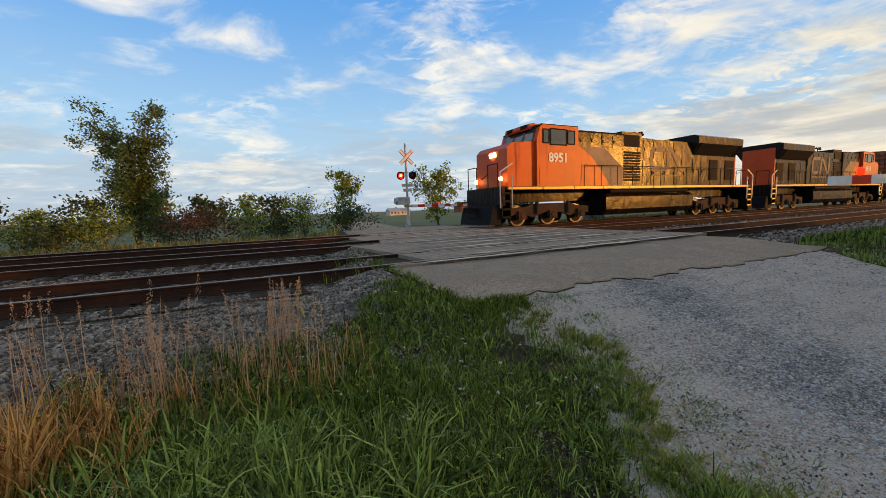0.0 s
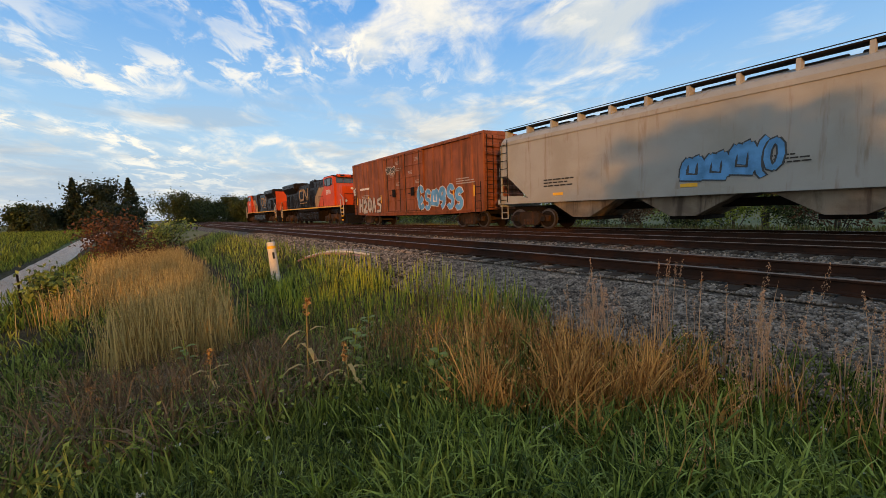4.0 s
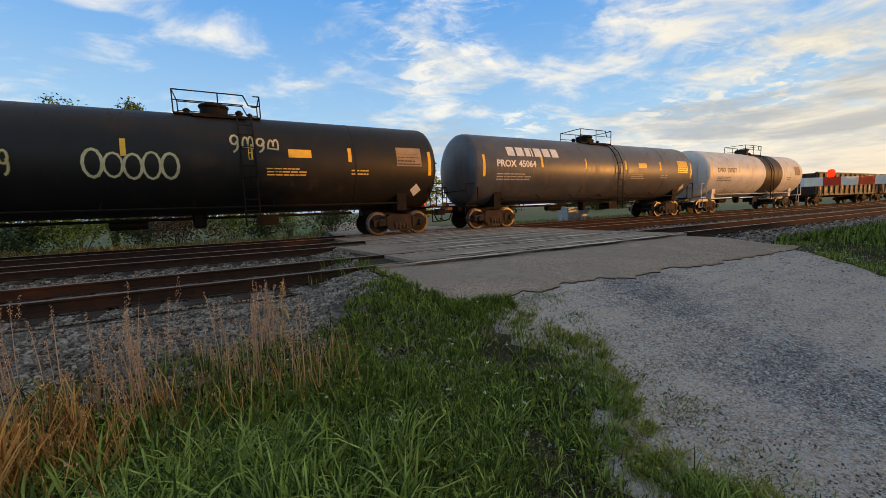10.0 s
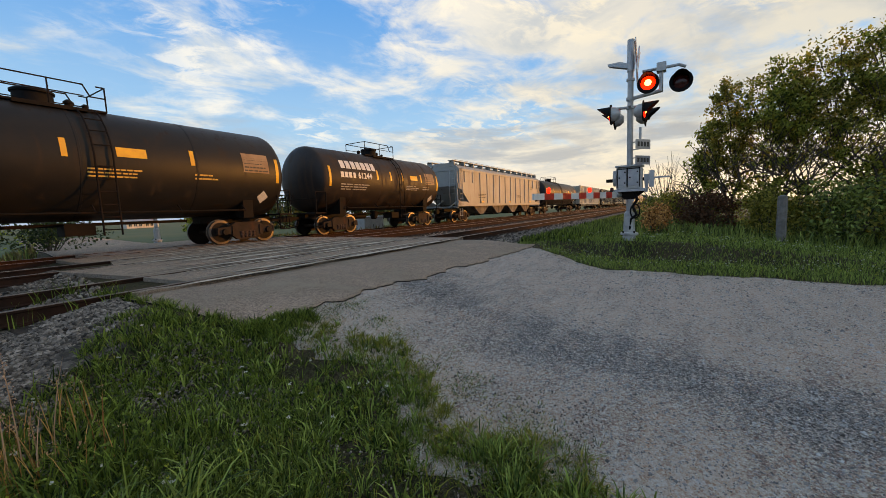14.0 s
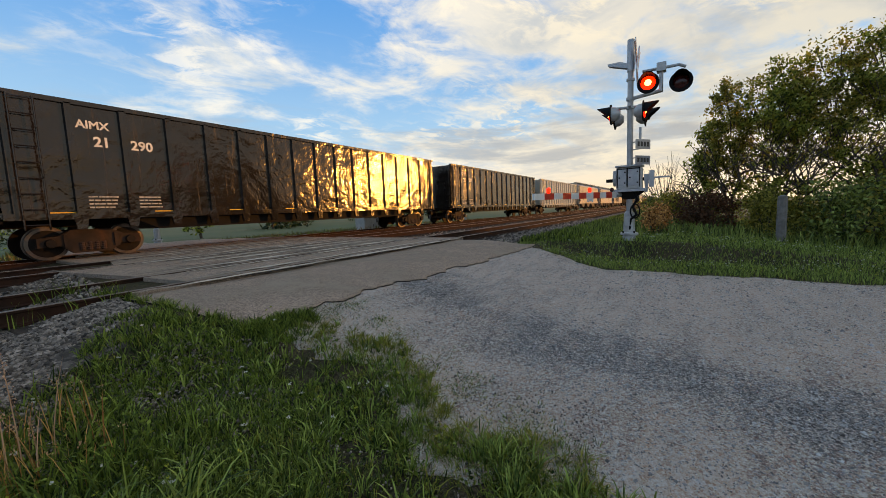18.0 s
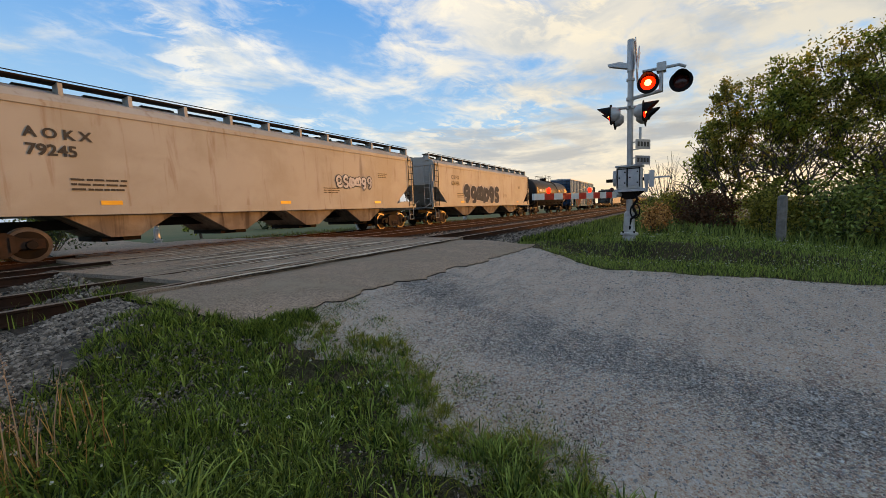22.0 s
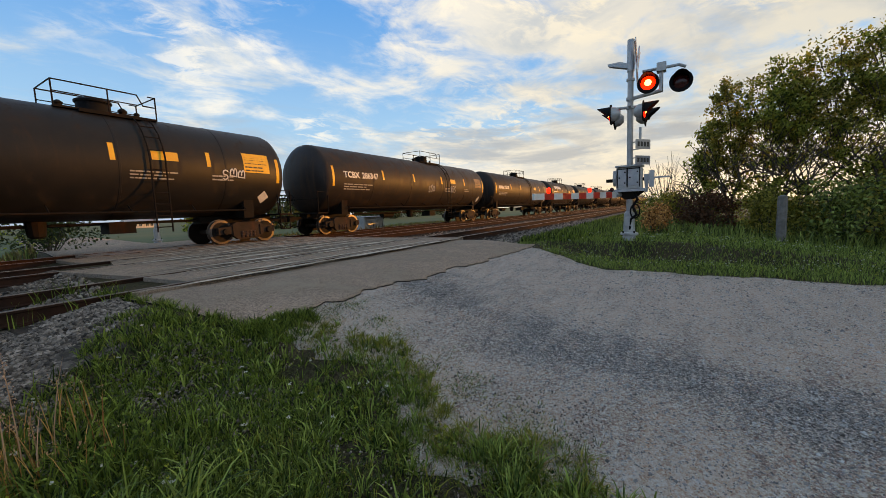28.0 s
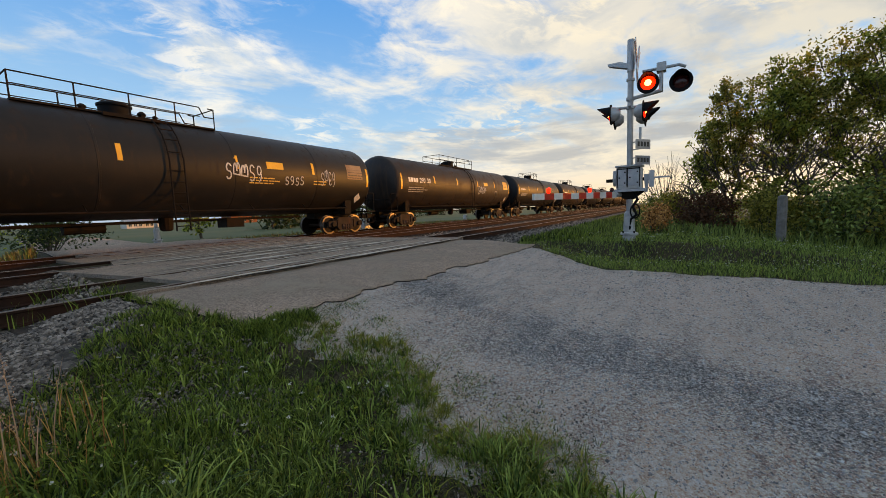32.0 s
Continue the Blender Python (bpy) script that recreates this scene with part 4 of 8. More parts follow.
def tank_car(u, length, colour, label, number="", code=4, ink=M_LETTER, radius=1.68, band=None, spot=0.5, long_rail=False, tags=(), marks=None, frame_colour=M_STEEL, panel=True, seed=0, rail_colour=M_STEEL, stripe=True):
    car = tagged(holder("tank_car"), label, "tank car", "tank cars of the freight train")
    cz = 2.74
    n = 7
    head = [(0.62 * (1 - math.cos(i * math.pi / 2 / n)), radius * math.sin(i * math.pi / 2 / n)) for i in range(1, n)]
    prof = [(0.0, 0.12)] + head + [(0.62, radius), (length - 0.62, radius)] + [(length - d, r) for d, r in reversed(head)] + [(length, 0.12)]
    part("shell", Shape().lathe(prof, (0, 0, cz), "x", 56), colour, car, smooth=40)
    rng = random.Random(seed + 7)
    for i in range(1, 5):
        x = length * i / 5 + rng.uniform(-0.3, 0.3)
        part("seam_ring", Shape().lathe([(x - 0.035, radius), (x - 0.03, radius + 0.008), (x + 0.03, radius + 0.008), (x + 0.035, radius)], (0, 0, cz), "x", 56), colour, car, smooth=30)
    if band:
        a, b, m = band
        part("belt", Shape().lathe([(a * length, radius), (a * length, radius + 0.014), (b * length, radius + 0.014), (b * length, radius)], (0, 0, cz), "x", 56), m, car, "painted band round the shell", 40)
    for x, way in ((0.25, -1), (length - 0.25, 1)):
        s = Shape().box(min(x, x - way * 2.9), max(x, x - way * 2.9), -0.28, 0.28, 0.80, 1.06)
        s.prism([(-1.25, 0.98), (1.25, 0.98), (1.3, 1.9), (1.05, 1.55), (0.6, 1.20), (-0.6, 1.20), (-1.05, 1.55), (-1.3, 1.9)], "x", x - way * 1.75, x - way * 1.35)
        s.box(min(x + way * 0.30, x - way * 0.30), max(x + way * 0.30, x - way * 0.30), -1.45, 1.45, 1.04, 1.10)
        part("stub_sill", s, frame_colour, car)
        e = x + way * 0.25
        rail = rail_colour if frame_colour is M_STEEL else frame_colour
        for y in (-1.42, 1.42):
            part("end_handrail", Shape().path([(e, y, 1.1), (e, y, 2.05), (e - way * 0.6, y, 2.05), (e - way * 0.6, y, 1.1)], 0.024), rail, car)
        part("cross_rail", Shape().path([(e, -1.42, 1.75), (e, 1.42, 1.75)], 0.02), rail, car)
        part("sill_step", Shape().path([(e, -1.3, 1.05), (e, -1.3, 0.45), (e - way * 0.45, -1.3, 0.45), (e - way * 0.45, -1.3, 1.05)], 0.02), rail, car)
        coupler(car, x + way * 0.1, way)
        truck(car, x - way * 1.55)
    hand_brake(car, -0.02, 0.5, 1.75)
    s = Shape().tube((2.0, -1.42, 1.28), (length - 2.0, -1.42, 1.28), 0.03, 6).tube((2.0, 1.42, 1.28), (length - 2.0, 1.42, 1.28), 0.03, 6)
    for i in range(7):
        x = 2.0 + (length - 4.0) * i / 6
        s.tube((x, -1.42, 1.28), (x, -1.15, 1.50), 0.02, 6)
    part("side_rail", s, frame_colour, car)
    part("brake_cylinder", Shape().tube((length * 0.36, 0.3, 0.82), (length * 0.36 + 1.0, 0.3, 0.82), 0.17, 12).box(length * 0.6, length * 0.6 + 0.7, -0.5, 0.2, 0.62, 0.98).tube((length * 0.2, 0, 0.95), (length * 0.8, 0, 0.95), 0.05, 6), M_STEEL, car)
    part("bottom_outlet", Shape().lathe([(0.60, 0.12), (0.66, 0.2), (1.1, 0.24)], (length * 0.5, 0, 0), "z", 12), M_STEEL, car)
    # the platform on top with its manway, valves and railing
    mid, top = spot * length, cz + radius
    half = 2.6 if long_rail else 1.25
    s = Shape().box(mid - half, mid + half, -0.75, -0.35, top - 0.13, top - 0.07).box(mid - half, mid + half, 0.35, 0.75, top - 0.13, top - 0.07).box(mid - 0.75, mid + 0.75, -0.9, -0.75, top - 0.2, top - 0.1)
    part("platform", s, M_STEEL, car)
    s = Shape().lathe([(0.0, 0.42), (0.34, 0.42), (0.34, 0.46), (0.40, 0.46), (0.46, 0.36), (0.48, 0.0001)], (mid - 0.15, 0, top - 0.06), "z", 20)
    part("manway", s, M_DARK if colour is not M_WHITE else M_BROWNBLACK, car, smooth=35)
    for d, y, h, r in ((0.62, 0.1, 0.3, 0.10), (0.95, -0.05, 0.2, 0.07), (-0.95, 0.05, 0.24, 0.09)):
        part("valve", Shape().lathe([(-0.05, r), (h * 0.6, r), (h * 0.6, r * 1.3), (h * 0.75, r * 1.3), (h, r * 0.5)], (mid + d, y, top), "z", 12), M_STEEL, car, smooth=30)
    ends = (mid - half, mid + half)
    posts = np.linspace(ends[0], ends[1], 5 if long_rail else 3)
    for y in (-0.72, 0.72):
        s = Shape().path([(ends[0], y, top + 0.62), (ends[1] - 0.5, y, top + 0.62), (ends[1] - 0.35, y, top + 0.3), (ends[1], y, top + 0.3), (ends[1], y, top + 0.62), (ends[1] - 0.2, y, top + 0.62)], 0.02)
        rail = part("railing", s, rail_colour, car)
        for x in posts:
            part("post", Shape().tube((x, y, top - 0.1), (x, y, top + 0.62), 0.02, 6), rail_colour, rail)
        part("middle_rail", Shape().path([(ends[0], y, top + 0.3), (ends[1] - 0.5, y, top + 0.3)], 0.016), rail_colour, rail)
    for x in ends:
        part("end_rail", Shape().path([(x, -0.72, top + 0.62), (x, 0.72, top + 0.62)], 0.02), rail_colour, car)
    # a ladder that bends over the shell
    s = Shape()
    lx = mid + 0.72
    for d in (-0.21, 0.21):
        pts = [(lx + d, -radius - 0.09, 0.62), (lx + d, -radius - 0.09, cz + 0.2)]
        pts += [(lx + d, -(radius + 0.09) * math.cos(a), cz + (radius + 0.09) * math.sin(a)) for a in (0.35, 0.6, 0.85, 1.1)]
        s.path(pts, 0.024)
    for i in range(6):
        z = 0.78 + 0.36 * i
        s.tube((lx - 0.21, -radius - 0.09, z), (lx + 0.21, -radius - 0.09, z), 0.017, 6)
    for a in (0.25, 0.5, 0.75, 1.0):
        y, z = -(radius + 0.09) * math.cos(a), cz + (radius + 0.09) * math.sin(a)
        s.tube((lx - 0.21, y, z), (lx + 0.21, y, z), 0.017, 6)
    part("ladder", s, M_STEEL, car)
    side = Side(car, -radius, radius, cz)
    if stripe:
        xs = np.linspace(0.75, length - 0.75, 6)
        clear = 1.5 + 0.285 * 4 + 0.14 + 0.265 * len(number) + 0.05 if number else 0.0
        for i, x in enumerate(xs):
            if i == 1 and clear:
                x = max(x, clear)
            if i == 2 and clear and x - max(xs[1], clear) < 0.9:
                x = (max(xs[1], clear) + xs[3]) / 2
            h = 0.95 if i in (0, 5) else 0.5
            side.plate(x, cz + (-0.4 if i in (0, 5) else 0.05), 0.13, h, M_YELLOW)
    if number:
        size = 0.42
        if isinstance(code, str):
            side.text(code, 1.5, cz + 0.05, size, ink, "reporting_mark")
            side.text(number, 1.5 + 0.285 * len(code) + 0.14, cz + 0.05, size, ink)
        else:
            side.blocks(1.5, cz + 0.05, 0.27 * code, 0.27, code, ink)
            side.text(number, 1.5 + 0.27 * code + 0.12, cz + 0.05, size, ink)
    else:
        side.bars(1.4, cz + 0.1, 1.6, 0.28, 1, ink, seed)
    side.bars(1.5, cz - 0.55, 1.9, 0.36, 3, ink, seed + 1)
    side.bars(length * 0.62, cz - 0.45, 1.2, 0.3, 3, ink, seed + 2)
    side.bars(length * 0.78, cz - 0.4, 0.7, 0.25, 2, ink, seed + 3)
    if panel:
        p = side.plate(length - 2.1, cz - 0.05, 1.05, 0.72, M_CREAM if seed % 3 else M_YELLOW, "data_panel")
        side.bars(length - 2.05, cz + 0.0, 0.95, 0.62, 5, M_LETTERBLK, seed + 4)
        side.plate(length * 0.66, cz + 0.15, 0.75, 0.28, M_YELLOW, "notice_plate")
    side.diamond(length - 1.25, cz - 0.95, 0.24, M_LETTER)
    for i, (f, dz, w, h, k, fill, rim) in enumerate(tags):
        side.sprayed(f * length, cz + dz, w, h, k, fill, rim, seed * 10 + i, word=k if isinstance(k, str) else "", fat=0.14, edge=0.012)
    if marks:
        marks(side, length, cz)
    put_on_track(car, u)
    return car


def sill_steps(owner, x, y, material=M_STEEL):
    part("sill_step", Shape().path([(x - 0.2, y, 1.1), (x - 0.2, y, 0.5), (x + 0.2, y, 0.5), (x + 0.2, y, 1.1)], 0.022).path([(x - 0.2, y, 0.8), (x + 0.2, y, 0.8)], 0.02), material, owner)


def hopper_car(u, length, colour, label, number="", code="", ink=M_LETTERBLK, bays=3, tags=(), seed=0, ribbed=False, roof_colour=M_STEEL, top=4.72, skirt=False):
    car = tagged(holder("hopper_car"), label, "hopper car", "covered hopper cars of the freight train")
    L = length
    z0, z1 = 1.42, top - 0.62
    s = Shape()
    prof = [(0.35, z1), (0.35, 2.80), (2.0, z0), (L - 2.0, z0), (L - 0.35, 2.80), (L - 0.35, z1)]
    s.prism(prof, "y", -1.56, 1.56)
    part("body", s, colour, car)
    sect = [(-1.56, z1), (-1.56, z1 + 0.12), (-1.35, z1 + 0.34), (-0.8, z1 + 0.54), (0, z1 + 0.62), (0.8, z1 + 0.54), (1.35, z1 + 0.34), (1.56, z1 + 0.12), (1.56, z1)]
    part("roof", Shape().prism(sect, "x", 0.3, L - 0.3), colour, car)
    for y in (-1.60, 1.60):
        part("side_sill", Shape().box(0.05, L - 0.05, min(y, y * 0.93), max(y, y * 0.93), 1.22, 1.46), colour, car)
        part("roof_rail", Shape().box(0.3, L - 0.3, min(y, y * 0.98), max(y, y * 0.98), z1 - 0.05, z1 + 0.05), colour, car)
    part("centre_sill", Shape().box(0.05, L - 0.05, -0.3, 0.3, 0.82, 1.1), M_STEEL, car)
    s = Shape()
    for x in (0.12, L - 0.22):
        for y in (-1.5, 1.4):
            s.box(x, x + 0.10, y, y + 0.10, 1.2, z1)
        s.box(x, x + 0.1, -1.5, 1.5, 1.1, 1.24)
    for x, way in ((0.2, 1), (L - 0.2, -1)):
        for y in (-0.75, 0.65):
            s.prism([(x, 1.2), (x + way * 0.12, 1.2), (x + way * 2.0, 1.9), (x + way * 1.9, 1.98)], "y", y, y + 0.08)
    part("end_frame", s, colour, car)
    # the slope sheet's side plate at either end, cut away in the middle
    for x, way in ((0.15, 1), (L - 0.15, -1)):
        for y in (-1.565, 1.545):
            part("end_gusset", Shape().prism([(x, z0), (x, 1.75), (x + way * 0.30, 1.60), (x + way * 1.35, 1.58), (x + way * 1.9, z0)], "y", y, y + 0.02), colour, car)
            part("end_gusset", Shape().prism([(x, 2.60), (x, 3.0), (x + way * 0.6, 3.0), (x + way * 1.95, z0 + 0.15), (x + way * 1.70, z0 + 0.1), (x + way * 1.55, 1.85), (x + way * 1.25, 2.2), (x + way * 0.7, 2.5)], "y", y, y + 0.02), colour, car)
    span = (L - 5.4) / bays
    for i in range(bays):
        a = 2.7 + i * span
        s = Shape()
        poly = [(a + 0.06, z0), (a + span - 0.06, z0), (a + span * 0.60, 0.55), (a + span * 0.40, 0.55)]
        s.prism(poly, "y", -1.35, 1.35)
        part("hopper_bay", s, M_RUSTBAY if colour is M_RUSTHOP else M_HOPBAY, car, "dark streaked sloping hopper bay")
        part("outlet_gate", Shape().box(a + span * 0.36, a + span * 0.64, -1.0, 1.0, 0.42, 0.56).tube((a + span * 0.5, -1.25, 0.5), (a + span * 0.5, -0.9, 0.5), 0.06, 8), M_STEEL, car)
    s = Shape().box(0.9, L - 0.9, -0.38, 0.38, top - 0.06, top + 0.05)
    part("hatch_trough", s, colour, car)
    n = 12
    cover = Shape().rounded(-0.5, 0.5, -0.42, 0.42, 0.0, 0.06, 0.03).mesh("hatch_cover")
    cover.materials.append(roof_colour)
    for i in range(n):
        part("hatch_cover", cover, roof_colour, car, at=(1.0 + (L - 2.0) * (i + 0.5) / n, 0, top + 0.05))
    for y in (-0.95, 0.95):
        s = Shape().box(0.15, L - 0.15, y - 0.22, y + 0.22, top + 0.10, top + 0.145)
        s.tube((0.2, y * 1.25, top + 0.2), (L - 0.2, y * 1.25, top + 0.2), 0.016, 5)
        part("running_board", s, roof_colour, car)
        s = Shape()
        for i in range(13):
            x = 0.3 + (L - 0.6) * i / 12
            s.box(x - 0.05, x + 0.05, min(y * 0.8, y * 1.28), max(y * 0.8, y * 1.28), top - 0.32, top + 0.10)
        part("running_board_bracket", s, colour, car)
    for x in (0.5, L - 0.5):
        ladder(car, x, -1.63, 1.3, z1 + 0.2, 0.46, 0.38, roof_colour if colour is not M_RUSTHOP else colour)
        sill_steps(car, x, -1.58, colour)
    for x, way in ((0.05, -1), (L - 0.05, 1)):
        ladder(car, x, -1.1, 1.3, z1, 0.46, 0.38, colour, "end_ladder", "y")
        part("crossover_platform", Shape().box(min(x, x + way * 0.25), max(x, x + way * 0.25), -1.4, 1.4, 1.12, 1.16), M_STEEL, car)
        coupler(car, x, way)
        truck(car, x - way * 1.55)
    hand_brake(car, -0.12, 0.4, 2.1)
    if ribbed:
        for i in range(14):
            x = 1.2 + (L - 2.4) * i / 13
            zb = z0 if 2.7 < x < L - 2.7 else 3.1
            part("side_rib", Shape().box(x - 0.05, x + 0.05, -1.62, -1.56, zb, z1), colour, car)
    side = Side(car, -1.575 if not ribbed else -1.63)
    if number:
        if code:
            side.text(" ".join(code), L * 0.13, 3.25, 0.36, ink, "reporting_mark")
        else:
            side.blocks(L * 0.13, 3.25, 0.9, 0.24, 4, ink)
        side.text(number, L * 0.13, 2.80, 0.40, ink)
    side.bars(L * 0.17, 1.9, 1.4, 0.4, 3, ink, seed)
    side.bars(L * 0.62, 2.0, 1.0, 0.3, 3, ink, seed + 1)
    side.bars(L * 0.82, 2.9, 0.8, 0.3, 3, ink, seed + 2)
    for i in range(3):
        side.plate(L * (0.2 + 0.3 * i), 1.50, 0.5, 0.12, M_YELLOW)
    for i, (f, z, w, h, k, fill, rim) in enumerate(tags):
        side.sprayed(f * L, z, w, h, k, fill, rim, seed * 10 + i, fat=0.42 if h > 1 else 0.26)
    put_on_track(car, u)
    return car


def gondola(u, length, colour, label, top=2.98, bottom=0.98, ribs=13, number="", code="", ink=M_LETTER, tags=(), seed=0, tub=False, wide=1.5, rib_deep=0.13):
    car = tagged(holder("gondola_car"), label, "gondola car", "open freight cars of the train")
    L = length
    for y in (-wide, wide):
        part("side_wall", Shape().box(0, L, y - 0.02, y + 0.02, bottom, top), colour, car)
        s = Shape().box(-0.04, L + 0.04, y - 0.10, y + 0.10, top - 0.03, top + 0.09)
        part("top_chord", s, colour, car)
        part("bottom_sill", Shape().box(0, L, min(y, y * 1.06), max(y, y * 1.06), bottom - 0.05, bottom + 0.12), colour, car)
    for i in range(ribs):
        x = 0.25 + (L - 0.5) * i / (ribs - 1)
        for y in (-wide, wide):
            d = math.copysign(rib_deep, y)
            s = Shape().prism([(x - 0.10, y), (x + 0.10, y), (x + 0.07, y + d), (x - 0.07, y + d)], "z", bottom, top)
            if tub and 0 < i < ribs - 1:
                s.prism([(x - 0.16, bottom), (x + 0.16, bottom), (x + 0.10, bottom - 0.32), (x - 0.10, bottom - 0.32)], "y", y, y + d)
            part("side_rib", s, colour, car)
    part("floor", Shape().box(0.02, L - 0.02, -wide, wide, bottom + 0.05, bottom + 0.12), M_STEEL, car)
    if tub:
        part("tub", Shape().prism([(2.6, bottom), (L - 2.6, bottom), (L - 3.4, bottom - 0.42), (3.4, bottom - 0.42)], "y", -1.3, 1.3), M_DARK, car)
    part("centre_sill", Shape().box(0.1, L - 0.1, -0.3, 0.3, bottom - 0.25, bottom + 0.05), M_STEEL, car)
    for x, way in ((0.0, -1), (L, 1)):
        s = Shape().box(x - 0.03, x + 0.03, -wide, wide, bottom, top)
        part("end_wall", s, colour, car)
        s = Shape()
        for k in range(8 if tub else 4):
            z = bottom + 0.15 + (top - bottom - 0.2) * k / (8 if tub else 4)
            s.box(min(x, x + way * 0.09), max(x, x + way * 0.09), -wide, wide, z, z + 0.13)
        part("end_ribs", s, colour, car)
        ladder(car, x + way * 0.14, -wide + 0.35, bottom, top, 0.46, 0.4, colour, "end_ladder", "y")
        ladder(car, x - way * 0.55, -wide - 0.17, bottom - 0.3, top if tub else bottom + 1.1, 0.46, 0.4, colour)
        part("end_platform", Shape().box(min(x, x + way * 0.22), max(x, x + way * 0.22), -wide, wide, bottom - 0.12, bottom - 0.05), M_STEEL, car)
        coupler(car, x, way)
        truck(car, x - way * 1.75)
    hand_brake(car, -0.2, 0.6, min(top - 0.4, 2.6))
    side = Side(car, -wide - 0.022)
    gap = (L - 0.5) / (ribs - 1)
    if number:
        if tub:
            side.text(code, 0.25 + gap + 0.14, top - 0.62, 0.30, ink, "reporting_mark")
            half = len(number) - 3
            side.text(number[:half], 0.25 + gap * 1 + 0.48, top - 1.10, 0.38, ink)
            side.text(number[half:], 0.25 + gap * 2 + 0.16, top - 1.10, 0.38, ink)
        else:
            side.text(code, 0.25 + gap + 0.22, top - 0.62, 0.36, ink, "reporting_mark")
            side.text(number, 0.25 + gap + 0.17, top - 1.10, 0.32, ink)
    for k in (1, 2, ribs - 3):
        side.bars(0.25 + gap * k + 0.22, bottom + 0.25, gap * 0.55, 0.4, 4, ink, seed + k)
    for k in range(0, ribs - 1, 2):
        side.plate(0.25 + gap * k + gap * 0.5, bottom + (0.02 if tub else 0.5), 0.5 if tub else 0.12, 0.13 if tub else 0.55, M_YELLOW)
    for i, (f, z, w, h, k, fill, rim) in enumerate(tags):
        word = k if isinstance(k, str) else ""
        Side(car, -wide - rib_deep - 0.01 - (0.01 * i if word else 0)).sprayed(f * L, z, w, h, k, fill, rim, seed * 10 + i, word=word, fat=0.27 if word else 0.24)
    put_on_track(car, u)
    return car


def box_car(u, length, colour, label, top=5.2, bottom=0.98, tags=(), seed=0, ink=M_LETTER, marks=None):
    car = tagged(holder("boxcar"), label, "boxcar", "boxcars of the freight train")
    L, w = length, 1.52
    part("body", Shape().box(0.02, L - 0.02, -w, w, bottom, top - 0.2), colour, car)
    s = Shape().prism([(-w - 0.05, top - 0.22), (w + 0.05, top - 0.22), (w + 0.03, top - 0.1), (0, top), (-w - 0.03, top - 0.1)], "x", 0, L)
    for i in range(15):
        x = 0.4 + (L - 0.8) * i / 14
        s.prism([(-w - 0.06, top - 0.12), (0, top + 0.03), (w + 0.06, top - 0.12), (0, top - 0.05)], "x", x - 0.05, x + 0.05)
    part("roof", s, M_GALV if colour is M_BOXBLUE else colour, car)
    n = 18
    d0, d1 = L * 0.36, L * 0.66
    for i in range(n + 1):
        x = 0.06 + (L - 0.12) * i / n
        if d0 - 0.1 < x < d1 + 0.1:
            continue
        for y in (-w, w):
            d = math.copysign(0.05, y)
            part("side_post", Shape().prism([(x - 0.07, y), (x + 0.07, y), (x + 0.045, y + d), (x - 0.045, y + d)], "z", bottom, top - 0.2), colour, car)
    for a, b in ((d0, (d0 + d1) / 2 - 0.02), ((d0 + d1) / 2 + 0.02, d1)):
        door = part("plug_door", Shape().box(a, b, -w - 0.07, -w + 0.01, bottom + 0.1, top - 0.3), colour, car)
        for z in np.linspace(bottom + 0.14, top - 0.34, 6):
            part("door_rib", Shape().prism([(-w - 0.07, z - 0.05), (-w - 0.12, z - 0.03), (-w - 0.12, z + 0.03), (-w - 0.07, z + 0.05)], "x", a + 0.02, b - 0.02), colour, door)
        for x in (a + 0.04, (a + b) / 2, b - 0.04):
            part("door_stile", Shape().box(x - 0.035, x + 0.035, -w - 0.115, -w - 0.07, bottom + 0.12, top - 0.32), colour, door)
        for x in (a + 0.35, b - 0.35):
            part("locking_rod", Shape().tube((x, -w - 0.16, bottom + 0.05), (x, -w - 0.16, top - 0.3), 0.025, 6), M_TRUCK if colour is M_BOXRED else colour, door)
        part("locking_gear", Shape().rounded((a + b) / 2 - 0.22, (a + b) / 2 + 0.16, -w - 0.18, -w - 0.11, bottom + 1.1, bottom + 1.65, 0.02), M_DARK, door)
        part("door_handle", Shape().path([((a + b) / 2 - 0.5, -w - 0.2, bottom + 1.25), ((a + b) / 2 + 0.5, -w - 0.2, bottom + 1.32)], 0.022), M_STEEL, door)
        Side(car, -w - 0.074).bars((a + b) / 2 - 0.6, bottom + 2.55, 0.5, 0.25, 3, ink, seed + 20)
        Side(car, -w - 0.074).bars((a + b) / 2 + 0.2, bottom + 3.35, 0.6, 0.25, 3, ink, seed + 21)
        Side(car, -w - 0.074).bars((a + b) / 2 + 0.25, bottom + 1.9, 0.5, 0.25, 3, ink, seed + 22)
    if colour is M_BOXBLUE:
        for z in (bottom + 0.85, bottom + 1.75, bottom + 2.65, bottom + 3.5):
            for a, b in ((0.12, d0 - 0.12), (d1 + 0.12, L - 0.12)):
                part("belt_rail", Shape().prism([(-w, z - 0.05), (-w - 0.045, z - 0.025), (-w - 0.045, z + 0.025), (-w, z + 0.05)], "x", a, b), colour, car)
    for z in (bottom - 0.02, top - 0.30):
        part("door_track", Shape().box(d0 - 0.3, L - 1.0, -w - 0.15, -w, z, z + 0.10), colour, car)
    part("side_sill", Shape().prism([(0, bottom + 0.05), (L, bottom + 0.05), (L, bottom - 0.08), (L * 0.75, bottom - 0.2), (L * 0.25, bottom - 0.2), (0, bottom - 0.08)], "y", -w - 0.02, -w + 0.06), colour, car)
    part("centre_sill", Shape().box(0.1, L - 0.1, -0.3, 0.3, 0.72, bottom), M_STEEL, car)
